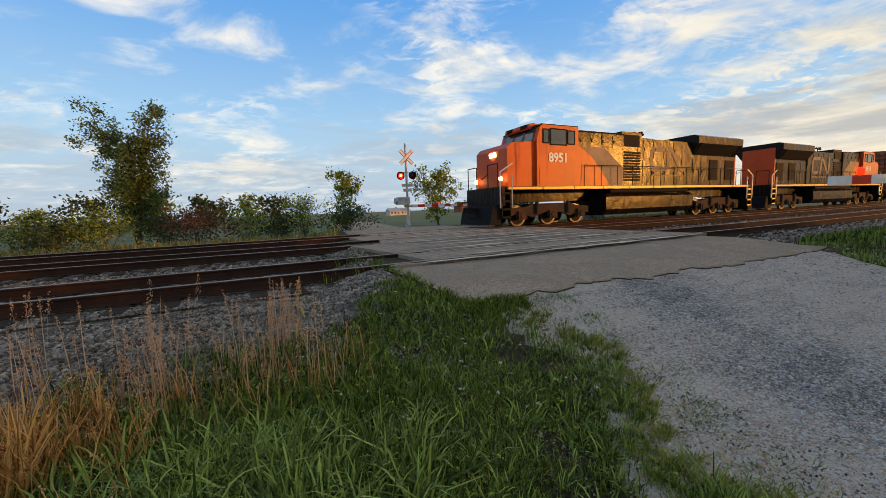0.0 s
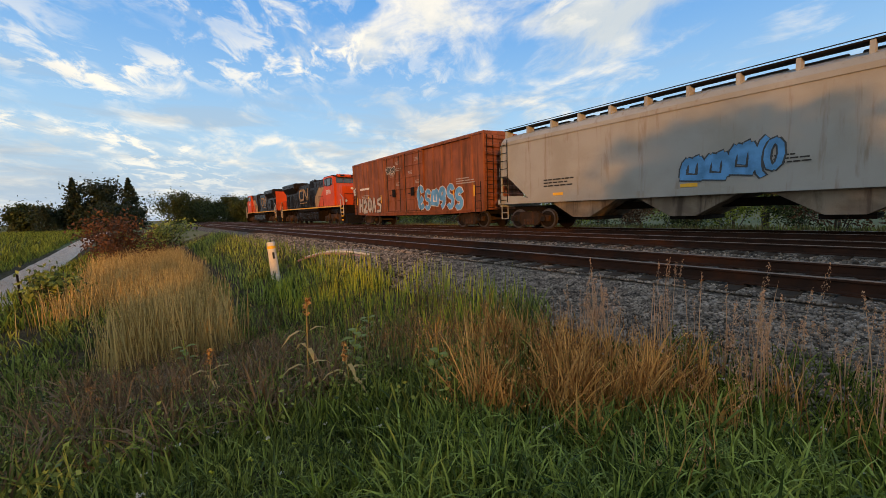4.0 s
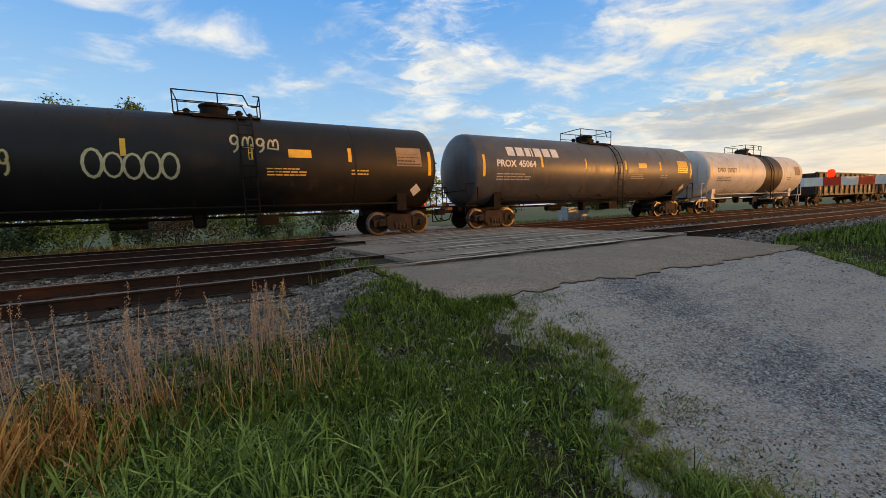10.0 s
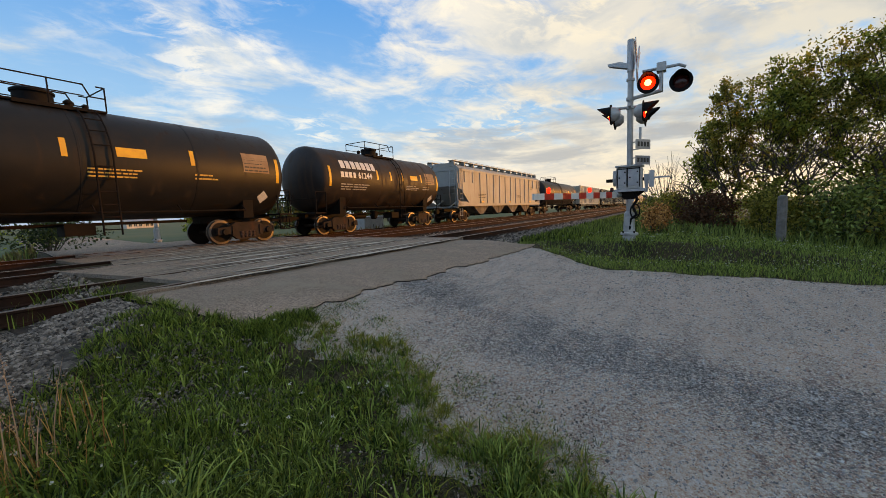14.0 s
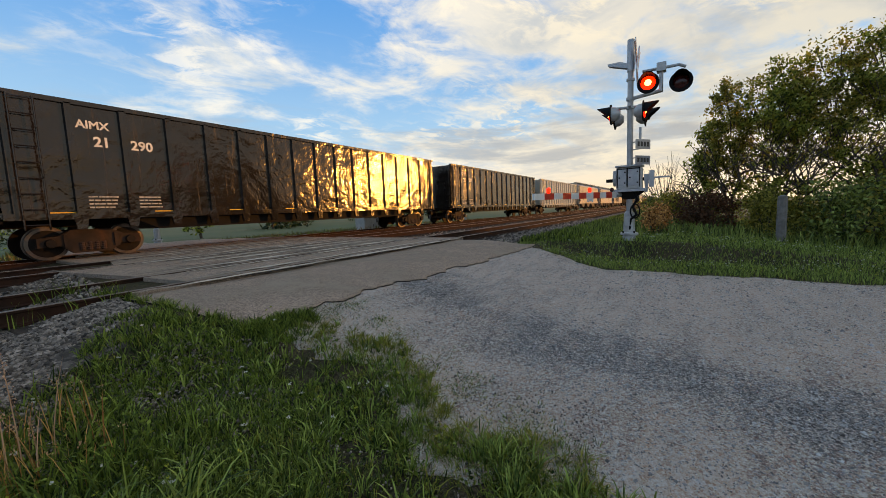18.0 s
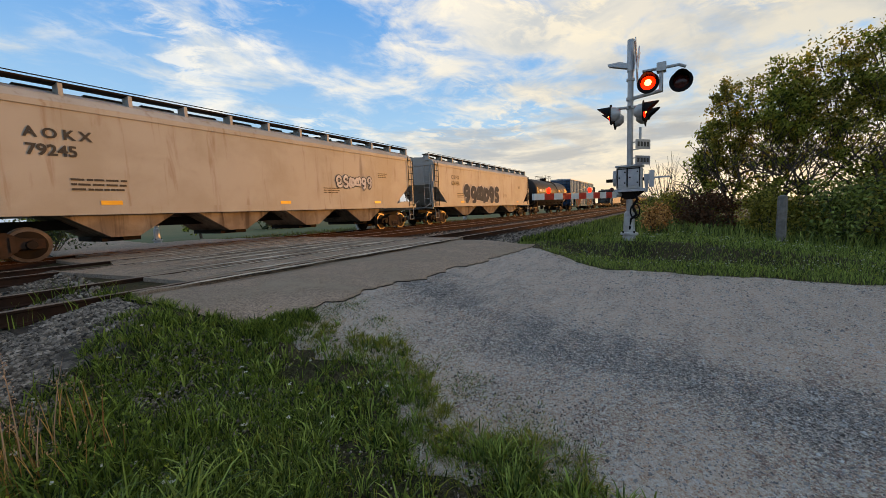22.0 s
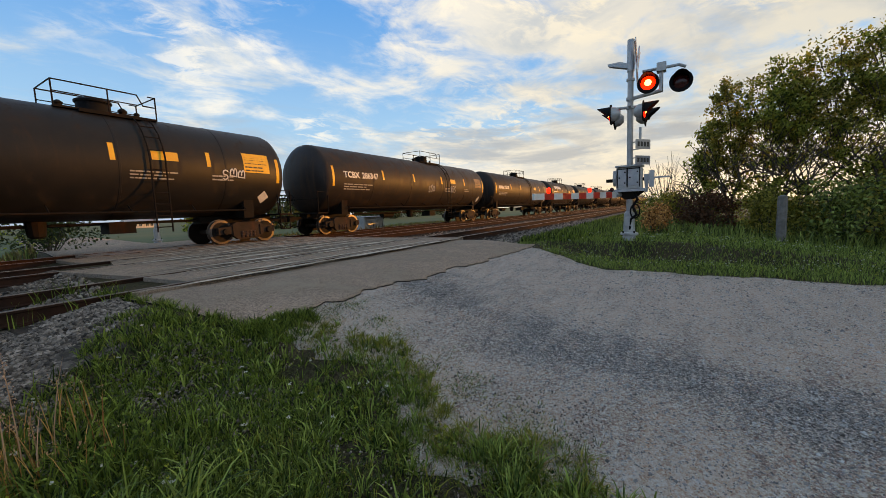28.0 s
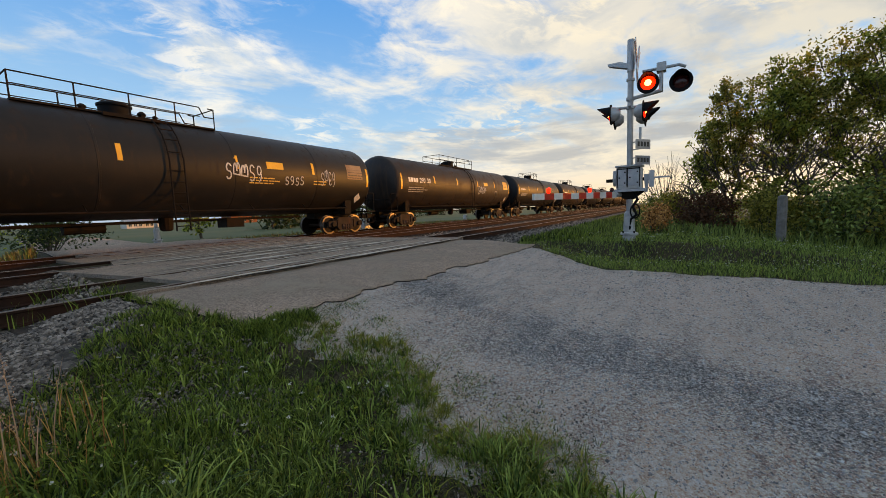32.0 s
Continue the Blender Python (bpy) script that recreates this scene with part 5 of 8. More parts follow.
    for x, way in ((0.02, -1), (L - 0.02, 1)):
        s = Shape()
        for k in range(9):
            z = bottom + 0.2 + (top - bottom - 0.7) * k / 8
            s.prism([(x, z), (x, z + 0.26), (x + way * 0.07, z + 0.2), (x + way * 0.07, z + 0.06)], "y", -w + 0.08, w - 0.08)
        part("end_corrugation", s, colour, car)
        ladder(car, x + way * 0.12, -w + 0.35, bottom, top - 0.3, 0.46, 0.4, M_STEEL, "end_ladder", "y")
        ladder(car, x - way * 0.38, -w - 0.1, bottom - 0.4, bottom + 1.5, 0.44, 0.38, M_STEEL)
        coupler(car, x, way)
        truck(car, x - way * 1.75)
    for a in (-0.35, L - 0.05):
        part("cushion_pocket", Shape().box(a, a + 0.4, -0.35, 0.35, 0.66, 0.98), M_STEEL, car)
    hand_brake(car, -0.12, 0.5, 2.6)
    side = Side(car, -w - 0.054)
    for k, f in enumerate((0.04, 0.17, 0.30, 0.70, 0.84, 0.95)):
        side.plate(f * L, bottom + 0.75 if colour is M_BOXRED else bottom + 0.06, 0.12 if colour is M_BOXRED else 0.5, 0.6 if colour is M_BOXRED else 0.12, M_YELLOW)
    side.bars(L * 0.08, bottom + 1.9, 1.8, 0.35, 1, ink, seed)
    side.bars(L * 0.10, bottom + 1.2, 1.2, 0.35, 3, ink, seed + 1)
    side.bars(L * 0.86, bottom + 1.5, 1.4, 0.4, 3, ink, seed + 2)
    Side(car, -w - 0.13).bars(L * 0.45, bottom + 2.9, 0.8, 0.25, 2, ink, seed + 3)
    for i, (f, z, wd, h, k, fill, rim) in enumerate(tags):
        Side(car, -w - (0.14 if f + wd / L > 0.34 and f < 0.68 else 0.062)).sprayed(f * L, z, wd, h, k, fill, rim, seed * 10 + i, word=k if isinstance(k, str) else "", fat=0.27 if isinstance(k, str) else 0.34, lift=0.004 * i)
    if marks:
        marks(side, L)
    put_on_track(car, u)
    return car


def bulkhead_flat(u, length, label):
    car = tagged(holder("flat_car"), label, "flat car")
    L, w = length, 1.5
    part("deck", Shape().box(0, L, -w, w, 1.12, 1.22), M_TIE, car)
    for y in (-w, w):
        s = Shape().prism([(0, 1.22), (L, 1.22), (L, 0.95), (L * 0.78, 0.72), (L * 0.22, 0.72), (0, 0.95)], "y", y - 0.03, y + 0.03)
        part("side_sill", s, M_STEEL, car)
        for i in range(14):
            x = 0.8 + (L - 1.6) * i / 13
            part("stake_pocket", Shape().box(x - 0.09, x + 0.09, min(y, y * 1.07), max(y, y * 1.07), 1.0, 1.24), M_STEEL, car)
    part("centre_sill", Shape().box(0.1, L - 0.1, -0.35, 0.35, 0.7, 1.12), M_STEEL, car)
    for x, way in ((0.0, 1), (L, -1)):
        s = Shape().box(min(x, x + way * 0.14), max(x, x + way * 0.14), -w, w, 1.2, 4.5)
        part("bulkhead", s, M_GONBLACK, car)
        s = Shape()
        for y in (-w, -0.5, 0.44, w - 0.06):
            s.prism([(x + way * 0.14, 4.45), (x + way * 0.55, 1.2), (x + way * 0.14, 1.2)], "y", y, y + 0.06)
        part("bulkhead_brace", s, M_GONBLACK, car)
        s = Shape()
        for k in range(7):
            s.box(min(x, x - way * 0.07), max(x, x - way * 0.07), -w, w, 1.4 + 0.44 * k, 1.52 + 0.44 * k)
        part("bulkhead_rib", s, M_STEEL, car)
        coupler(car, x, -way)
        truck(car, x + way * 1.75)
        ladder(car, x - way * 0.1, -1.1, 1.2, 4.4, 0.46, 0.4, M_STEEL, "end_ladder", "y")
    side = Side(car, -w - 0.035)
    for i in range(5):
        side.plate(L * (0.08 + 0.2 * i), 1.02, 0.5, 0.1, M_YELLOW)
    side.bars(L * 0.3, 0.85, 2.0, 0.2, 1, M_LETTER, 3)
    put_on_track(car, u)
    return car


def locomotive(u, length, flip, number, label):
    loco = tagged(holder("locomotive"), label, "locomotive", "locomotives at the head of the train")
    L = length
    X = (lambda x: L - x) if flip else (lambda x: x)
    span = lambda a, b: (min(X(a), X(b)), max(X(a), X(b)))
    way = -1 if flip else 1
    deck = 1.86

    def bx(s, a, b, y0, y1, z0, z1, mat=0):
        return s.box(*span(a, b), y0, y1, z0, z1, mat)

    def side_poly(pts, y0, y1, mat, name, owner=loco, label=""):
        return part(name, Shape().prism([(X(x), z) for x, z in pts], "y", y0, y1), mat, owner, label)
    s = bx(Shape(), 0.55, L - 0.35, -1.5, 1.5, deck - 0.16, deck)
    bx(s, 1.0, L - 1.0, -0.5, 0.5, 1.15, deck - 0.16)
    part("frame", s, M_LOCOBLACK, loco)
    n = 10
    for i in range(n):
        a, b = 0.65 + (L - 1.3) * i / n, 0.65 + (L - 1.3) * (i + 1) / n - 0.06
        part("sill_stripe", bx(Shape(), a, b, -1.515, -1.50, deck - 0.13, deck - 0.02), M_YELLOW, loco, "yellow reflective sill stripe")
    # nose, cab and hood
    side_poly([(0.75, deck), (0.75, 3.62), (1.0, 3.86), (2.35, 3.98), (2.35, deck)], -1.30, 1.30, M_LOCORED, "nose")
    side_poly([(2.35, deck), (2.35, 4.02), (2.55, 4.64), (2.7, 4.74), (5.0, 4.74), (5.0, deck)], -1.46, 1.46, M_LOCORED, "cab")
    side_poly([(2.45, 4.66), (2.7, 4.80), (5.05, 4.80), (5.05, 4.68)], -1.38, 1.38, M_STEEL, "cab_roof")
    for a, b, z0, z1 in ((2.75, 3.05, 3.92, 4.50), (3.2, 4.15, 3.86, 4.54), (4.3, 4.7, 3.92, 4.50)):
        w = part("side_window", bx(Shape(), a, b, -1.475, -1.455, z0, z1), M_GLASS, loco)
        f = Shape()
        for q in ((a - 0.05, b + 0.05, z0 - 0.05, z0), (a - 0.05, b + 0.05, z1, z1 + 0.05), (a - 0.05, a, z0, z1), (b, b + 0.05, z0, z1)):
            bx(f, q[0], q[1], -1.49, -1.45, q[2], q[3])
        part("window_frame", f, M_STEEL, w)
    for y in (-1.15, -0.35, 0.45):
        p = Shape().grid([(X(2.34), y, 4.06), (X(2.34), y + 0.7, 4.06), (X(2.53), y + 0.7, 4.60), (X(2.53), y, 4.60)], [(0, 1, 2, 3)])
        p.grid([(X(2.30), y - 0.04, 4.02), (X(2.30), y + 0.74, 4.02), (X(2.49), y + 0.74, 4.64), (X(2.49), y - 0.04, 4.64), (X(2.30), y, 4.06), (X(2.30), y + 0.7, 4.06), (X(2.49), y + 0.7, 4.60), (X(2.49), y, 4.60)], [(0, 1, 5, 4), (1, 2, 6, 5), (2, 3, 7, 6), (3, 0, 4, 7)])
        part("windscreen", p, M_GLASS, loco)
    side_poly([(2.36, 4.60), (2.30, 4.68), (2.36, 4.86), (2.62, 4.90), (3.1, 4.80), (3.1, 4.70)], -0.95, 0.95, M_LOCORED, "cab_brow")
    for y in (-0.78, 0.34):
        part("number_board", bx(Shape(), 2.285, 2.35, y, y + 0.44, 4.67, 4.83), M_DARK, loco, "dark number board")
    for y in (-0.13, 0.13):
        part("headlight", Shape().lathe([(0.0, 0.12), (0.06, 0.12)], (X(0.75) - (0.06 if not flip else 0.0), y - 0.2, 3.42), "x", 14), M_LAMP_WHITE if not flip else M_WHITESTRIPE, loco, "round headlight")
    for y in (-1.05, 1.05):
        part("ditch_light", Shape().lathe([(0.0, 0.11), (0.06, 0.11)], (X(0.55) - 0.03, y, 2.25), "x", 14), M_LAMP_WHITE if not flip else M_WHITESTRIPE, loco, "low round ditch light")
    side_poly([(5.0, deck), (5.0, 4.58), (8.6, 4.62), (8.6, deck)], -1.22, 1.22, M_LOCOBLACK, "equipment_hood")
    side_poly([(8.6, deck), (8.6, 4.82), (10.2, 4.82), (10.3, 4.52), (15.0, 4.50), (15.0, deck)], -1.10, 1.10, M_LOCOBLACK, "engine_hood")
    sect = [(-1.05, deck), (-1.05, 3.75), (-1.52, 4.42), (-1.52, 4.84), (-1.25, 4.96), (1.25, 4.96), (1.52, 4.84), (1.52, 4.42), (1.05, 3.75), (1.05, deck)]
    part("radiator_hood", Shape().prism(sect, "x", *span(15.0, L - 1.6)), M_LOCOBLACK, loco)
    part("radiator_screen", Shape().prism([(-1.10, 3.80), (-1.54, 4.40), (-1.50, 4.42), (-1.06, 3.82)], "x", *span(15.3, L - 2.2)), M_DARK, loco)
    part("rear_panel", bx(Shape(), L - 1.62, L - 1.52, -1.06, 1.06, deck, 4.60), M_LOCORED, loco, "red rear end panel")
    for k in range(2):
        part("radiator_fan", Shape().tube((X(16.3 + 1.7 * k), 0, 4.95), (X(16.3 + 1.7 * k), 0, 5.05), 0.72, 20), M_STEEL, loco)
    part("exhaust_stack", bx(Shape(), 11.2, 12.4, -0.3, 0.3, 4.58, 4.74), M_STEEL, loco)
    s = Shape().tube((X(11.0), -0.3, 4.6), (X(11.0), -0.3, 4.95), 0.03, 6)
    for dz, d in ((4.92, 0.4), (4.98, -0.4), (5.03, 0.3)):
        s.tube((X(11.0), -0.3, dz), (X(11.0) + d, -0.34, dz), 0.03, 8, 0.085)
    part("horn", s, M_DARK, loco)
    # paint fields, marks and doors on the near side
    side_poly([(5.02, deck + 0.02), (5.02, 4.05), (6.2, 3.35), (7.6, deck + 0.02)], -1.245, -1.21, M_LOCORED, "paint_field", loco, "red paint field")
    side_poly([(5.05, 4.08), (5.25, 4.14), (6.65, 4.16), (8.55, 2.85), (8.55, deck + 0.04), (7.62, deck + 0.04), (6.15, 3.33)], -1.24, -1.21, M_CREAM, "slanted_stripe", loco, "broad slanted off-white stripe")
    part("cab_door_field", bx(Shape(), 2.5, 4.9, -1.475, -1.46, deck + 0.1, 2.7), M_LOCORED, loco)
    s = Shape()
    for k in range(11):
        bx(s, 8.72, 10.1, -1.16, -1.10, 2.15 + 0.15 * k, 2.25 + 0.15 * k)
    part("grille", s, M_DARK, loco, "dark slatted air intake grille")
    for a, b in ((L - 4.6, L - 3.7), (L - 2.8, L - 1.75)):
        s = bx(Shape(), a, b, -1.07, -1.05, 2.2, 3.5)
        for k in range(9):
            bx(s, a, b, -1.10, -1.07, 2.2 + 0.15 * k, 2.3 + 0.15 * k)
        part("grille", s, M_DARK, loco, "dark slatted air intake grille")
    for a, b in ((10.35, 11.3), (11.35, 12.3), (12.35, 13.3), (13.35, 14.3)):
        d = part("engine_door", bx(Shape(), a, b, -1.125, -1.10, deck + 0.12, 3.3), M_LOCOBLACK, loco)
        part("door_handle", bx(Shape(), b - 0.16, b - 0.1, -1.15, -1.12, 2.5, 2.7), M_STEEL, d)
    # upper panels and doors along the hood, with their latches
    for a, b, z0, z1, y in [(5.25 + 0.82 * i, 6.0 + 0.82 * i, 3.86, 4.48, -1.22) for i in range(4)] + [(10.4 + 0.92 * i, 11.26 + 0.92 * i, 3.42, 4.42, -1.10) for i in range(5)] + [(15.2 + 0.86 * i, 16.0 + 0.86 * i, deck + 0.14, 3.55, -1.05) for i in range(2)]:
        d = part("hood_door", bx(Shape(), a, b, y - 0.022, y, z0, z1), M_LOCOBLACK, loco)
        part("door_latch", bx(Shape(), a + 0.06, a + 0.12, y - 0.045, y - 0.02, (z0 + z1) / 2 - 0.08, (z0 + z1) / 2 + 0.08), M_STEEL, d)
    part("upper_grille", bx(Shape(), 8.75, 10.05, -1.13, -1.09, 4.02, 4.66), M_DARK, loco, "dark upper air intake")
    part("roof_edge", bx(Shape(), 5.0, 8.6, -1.24, 1.24, 4.58, 4.66), M_STEEL, loco)
    hood = Side(loco, -1.13)
    mark = Shape()
    # one bent band of even width: two rounded bends on its left, a slanting stroke, and an upright at its end
    band = [(12.35, 3.96), (11.32, 3.96), (11.10, 3.80), (11.10, 2.98), (11.32, 2.82), (12.40, 2.82), (12.62, 2.98), (12.62, 3.82), (12.80, 3.96), (13.02, 3.84), (13.72, 2.94), (13.94, 2.82), (14.10, 2.98), (14.10, 4.04)]
    turn_x = (lambda x: X(x)) if not flip else (lambda x: X(25.2 - x))
    for (a, z), (b, y) in zip(band, band[1:]):
        d = Vector((b - a, y - z)).normalized()
        n, e = Vector((-d.y, d.x)) * 0.125, d * 0.055
        hood.strip(mark, [(turn_x(p), q) for p, q in ((a - e.x + n.x, z - e.y + n.y), (b + e.x + n.x, y + e.y + n.y), (b + e.x - n.x, y + e.y - n.y), (a - e.x - n.x, z - e.y - n.y))], 0.006 + 0.0003 * len(mark.f))
    part("company_mark", mark, M_CREAM, loco, "large off-white company mark")
    a, b = span(11.1, 14.1)
    hood.bars(a, 2.42, b - a, 0.22, 1, M_CREAM, 11)
    a, b = span(3.05, 4.45)
    Side(loco, -1.476).text(number, a, 3.02, 0.62, M_LETTER)
    # walkway rails, steps and end rails
    s = Shape()
    for i in range(13):
        x = 5.4 + (L - 7.0) * i / 12
        s.tube((X(x), -1.46, deck), (X(x), -1.46, deck + 1.05), 0.02, 6)
    s.tube((X(5.4), -1.46, deck + 1.05), (X(L - 1.6), -1.46, deck + 1.05), 0.02, 6)
    part("walkway_rail", s, M_LOCOBLACK, loco)
    for e, d in ((0.0, 1), (L, -1)):
        s = Shape()
        for k in range(4):
            bx(s, e + d * 0.30, e + d * 0.75, -1.5, -1.05, 0.45 + 0.36 * k, 0.49 + 0.36 * k)
        bx(s, e + d * 0.28, e + d * 0.31, -1.5, -1.04, 0.4, deck)
        bx(s, e + d * 0.74, e + d * 0.77, -1.5, -1.04, 0.4, deck)
        part("steps", s, M_LOCOBLACK, loco)
        for k in range(4):
            part("step_edge", bx(Shape(), e + d * 0.30, e + d * 0.75, -1.52, -1.49, 0.43 + 0.36 * k, 0.52 + 0.36 * k), M_YELLOW if (flip or e) else M_STEEL, loco)
        s = Shape().path([(X(e + d * 0.2), -1.5, 0.9), (X(e + d * 0.2), -1.5, 2.5), (X(e + d * 0.9), -1.48, 2.9)], 0.036)
        s.path([(X(e + d * 0.85), -1.5, 0.9), (X(e + d * 0.85), -1.5, 2.4)], 0.036)
        part("step_handrail", s, M_GALV, loco)
        s = Shape()
        for y in (-1.3, -0.5, 0.5, 1.3):
            s.tube((X(e + d * 0.22), y, 1.2), (X(e + d * 0.22), y, 2.9), 0.024, 6)
        s.path([(X(e + d * 0.22), -1.3, 2.9), (X(e + d * 0.22), -0.5, 2.9)], 0.022).path([(X(e + d * 0.22), 0.5, 2.9), (X(e + d * 0.22), 1.3, 2.9)], 0.022)
        s.path([(X(e + d * 0.22), -0.5, 2.5), (X(e + d * 0.22), 0.0, 2.3), (X(e + d * 0.22), 0.5, 2.5)], 0.014)
        part("end_rail", s, M_STEEL, loco)
        s = bx(Shape(), e + d * 0.2, e + d * 0.5, -1.45, 1.45, 1.0, deck)
        part("end_beam", s, M_LOCOBLACK, loco)
        s = Shape().prism([(X(e + d * 0.45), 1.15), (X(e - d * 0.12), 0.95), (X(e - d * 0.30), 0.14), (X(e + d * 0.30), 0.14)], "y", -1.35, 1.35)
        part("snow_plough", s, M_DARK, loco)
        coupler(loco, X(e + d * 0.1), -d * way)
    # trucks with three axles, and the fuel tank between them
    for c in (3.55, L - 3.55):
        s = bx(Shape(), c - 2.35, c + 2.35, -0.6, 0.6, 0.6, 1.0)
        t = part("truck", s, M_STEEL, loco)
        for y in (-1.05, 1.05):
            f = Shape().prism([(X(c - 2.5), 0.52), (X(c - 2.5), 0.86), (X(c - 1.6), 0.92), (X(c - 1.2), 1.06), (X(c + 1.2), 1.06), (X(c + 1.6), 0.92), (X(c + 2.5), 0.86), (X(c + 2.5), 0.52), (X(c + 1.9), 0.62), (X(c + 1.2), 0.40), (X(c + 0.5), 0.62), (X(c - 0.5), 0.62), (X(c - 1.2), 0.40), (X(c - 1.9), 0.62)], "y", y - 0.08, y + 0.08)
            part("truck_frame", f, M_TRUCK, t)
            for a in (-1.9, 0.0, 1.9):
                w = part("wheel", wheel_mesh, M_WHEEL, t, at=(X(c + a), math.copysign(0.75, y), 0.49))
                w.scale = (1.08, 1, 1.08)
                k = Shape().box(X(c + a) - 0.24, X(c + a) + 0.24, min(y, y * 1.2), max(y, y * 1.2), 0.32, 0.72).tube((X(c + a), y, 0.5), (X(c + a), y * 1.24, 0.5), 0.15, 12)
                part("axle_box", k, M_TRUCK, t)
            for a in (-1.0, 1.0):
                k = Shape().tube((X(c + a), y * 1.12, 0.55), (X(c + a), y * 1.12, 1.15), 0.09, 10)
                part("damper", k, M_TRUCK, t)
    part("fuel_tank", Shape().prism([(-1.15, 0.32), (1.15, 0.32), (1.46, 0.62), (1.46, 1.28), (1.25, 1.45), (-1.25, 1.45), (-1.46, 1.28), (-1.46, 0.62)], "x", *span(7.0, L - 7.0)), M_LOCOBLACK, loco)
    part("air_reservoir", Shape().tube((X(7.4), -1.3, 1.58), (X(L - 7.4), -1.3, 1.58), 0.12, 12), M_STEEL, loco)
    put_on_track(loco, u)
    return loco


def make_train():
    white3 = lambda f, z, w, h, n: (f, z, w, h, n, G_WHITE, G_BLACK)
    locomotive(9.8, 21.6, False, "8951", "red-nosed black diesel locomotive with lit headlights")
    locomotive(33.7, 21.6, True, "8910", "black diesel locomotive with red cab trailing backwards")
    box_car(57.6, 16.2, M_BOXRED, "rust-red boxcar with white graffiti and plug doors", tags=((0.065, 1.08, 3.9, 1.0, "H2OAS", G_SILVER, G_GREY), (0.37, 3.75, 1.3, 0.45, 5, G_GREY, G_WHITE), (0.005, 2.6, 0.5, 0.55, 2, G_WHITE, G_GREY), (0.62, 1.2, 4.6, 1.2, 6, G_SKY, G_WHITE)), seed=2)
    hopper_car(74.8, 16.8, M_HOPPER, "faded grey covered hopper car with blue stain", tags=((0.5, 1.6, 2.6, 1.0, 4, G_SKY, G_GREY),), seed=3)
    gondola(92.6, 17.1, M_GONBLACK, "black gondola car with pale scrawled graffiti", 2.98, 0.98, 14, tags=((0.16, 1.5, 6.0, 1.1, 8, G_WHITE, G_GREY), (0.62, 1.3, 3.0, 1.0, 4, G_WHITE, G_GREY)), seed=4)
    hopper_car(110.8, 16.1, M_RUSTHOP, "rust-streaked orange covered hopper car", "84765", bays=3, seed=5, roof_colour=M_STEEL)
    tank_car(128.5, 18.2, M_BLACK, "black tank car with yellow lettering", "665029", "UTLX", ink=M_LETTERYEL, seed=6, spot=0.42)
    tank_car(148.1, 17.8, M_BROWNBLACK, "dusty black tank car with white lettering", "250097", seed=7, spot=0.52)
    tank_car(166.8, 16.9, M_BLACK, "black tank car with white scrawls and yellow stripes", "666681", "UTLX", ink=M_LETTERYEL, seed=8, spot=0.45, tags=((0.62, 0.25, 1.6, 0.5, 5, G_WHITE, G_GREY), (0.47, -0.1, 0.7, 0.7, 2, G_GREY, G_WHITE)))
    tank_car(185.1, 11.4, M_GREYBLUE, "grey-blue tank car with brown dust", "112327", "NDKX", seed=9, spot=0.45, radius=1.6, frame_colour=M_GALV)
    tank_car(197.9, 12.0, M_BLACK, "black tank car with a glossy black patch", "663974", "UTLX", ink=M_LETTERYEL, seed=10, spot=0.52, band=(0.42, 0.58, M_DARK))
    tank_car(211.3, 17.7, M_BLACK, "black tank car with white and yellow graffiti", "212271", "UTLX", ink=M_LETTERYEL, seed=11, spot=0.55, tags=((0.36, -0.55, 2.2, 0.75, "ooooo", G_CREAM, G_GREY), (0.56, 0.3, 1.5, 0.5, 4, G_CREAM, G_GREY), (0.20, -0.5, 1.5, 0.6, 5, G_CREAM, G_OLIVE)))

    def procor(side, L, cz):
        side.blocks(2.2, cz + 0.55, 3.3, 0.42, 6, M_LETTER)
    tank_car(230.2, 17.6, M_SLATE, "dark slate tank car with large white blocks", seed=12, spot=0.52, marks=procor, number="45064", code="PROX")
    tank_car(248.9, 15.7, M_WHITE, "off-white tank car with a black middle band", "259577", "DPRX", ink=M_LETTERBLK, seed=13, spot=0.55, band=(0.54, 0.72, M_BROWNBLACK), frame_colour=M_WHITE)
    gondola(267.6, 16.4, M_GONGREY, "dark grey ribbed gondola car with white number", 2.98, 0.98, 13, "323752", "NOKL", seed=14)
    gondola(285.3, 16.6, M_GONGREY, "dark grey gondola car covered in coloured graffiti", 2.98, 0.98, 13, "323843", "NOKL", seed=15, tags=((0.245, 1.1, 2.6, 1.3, 2, G_TEAL, G_GREY), (0.40, 1.05, 2.6, 1.3, 3, G_TEAL, G_GREY), (0.50, 1.05, 1.6, 1.25, 2, G_TEAL, G_GREY), (0.285, 1.1, 5.4, 1.3, "DARK", G_OLIVE, G_BLACK), (0.61, 1.12, 4.3, 1.22, "PNRS", G_SKY, G_BLUE), (0.61, 2.42, 3.6, 0.26, 7, G_WHITE, G_GREY), (0.19, 2.1, 1.0, 0.6, 3, G_WHITE, G_GREY)))
    tank_car(302.9, 17.4, M_BLACK, "plain black tank car with yellow stripes", "665283", "UTLX", ink=M_LETTERYEL, seed=16, spot=0.6, tags=((0.42, -0.7, 0.5, 0.9, 2, G_BLUE, G_GREY),))

    def procor2(side, L, cz):
        side.blocks(1.6, cz + 0.5, 2.6, 0.40, 7, M_LETTER)
    tank_car(321.7, 11.0, M_BROWNBLACK, "short dark brown tank car with white blocks", "61244", seed=17, spot=0.5, radius=1.6, marks=procor2)
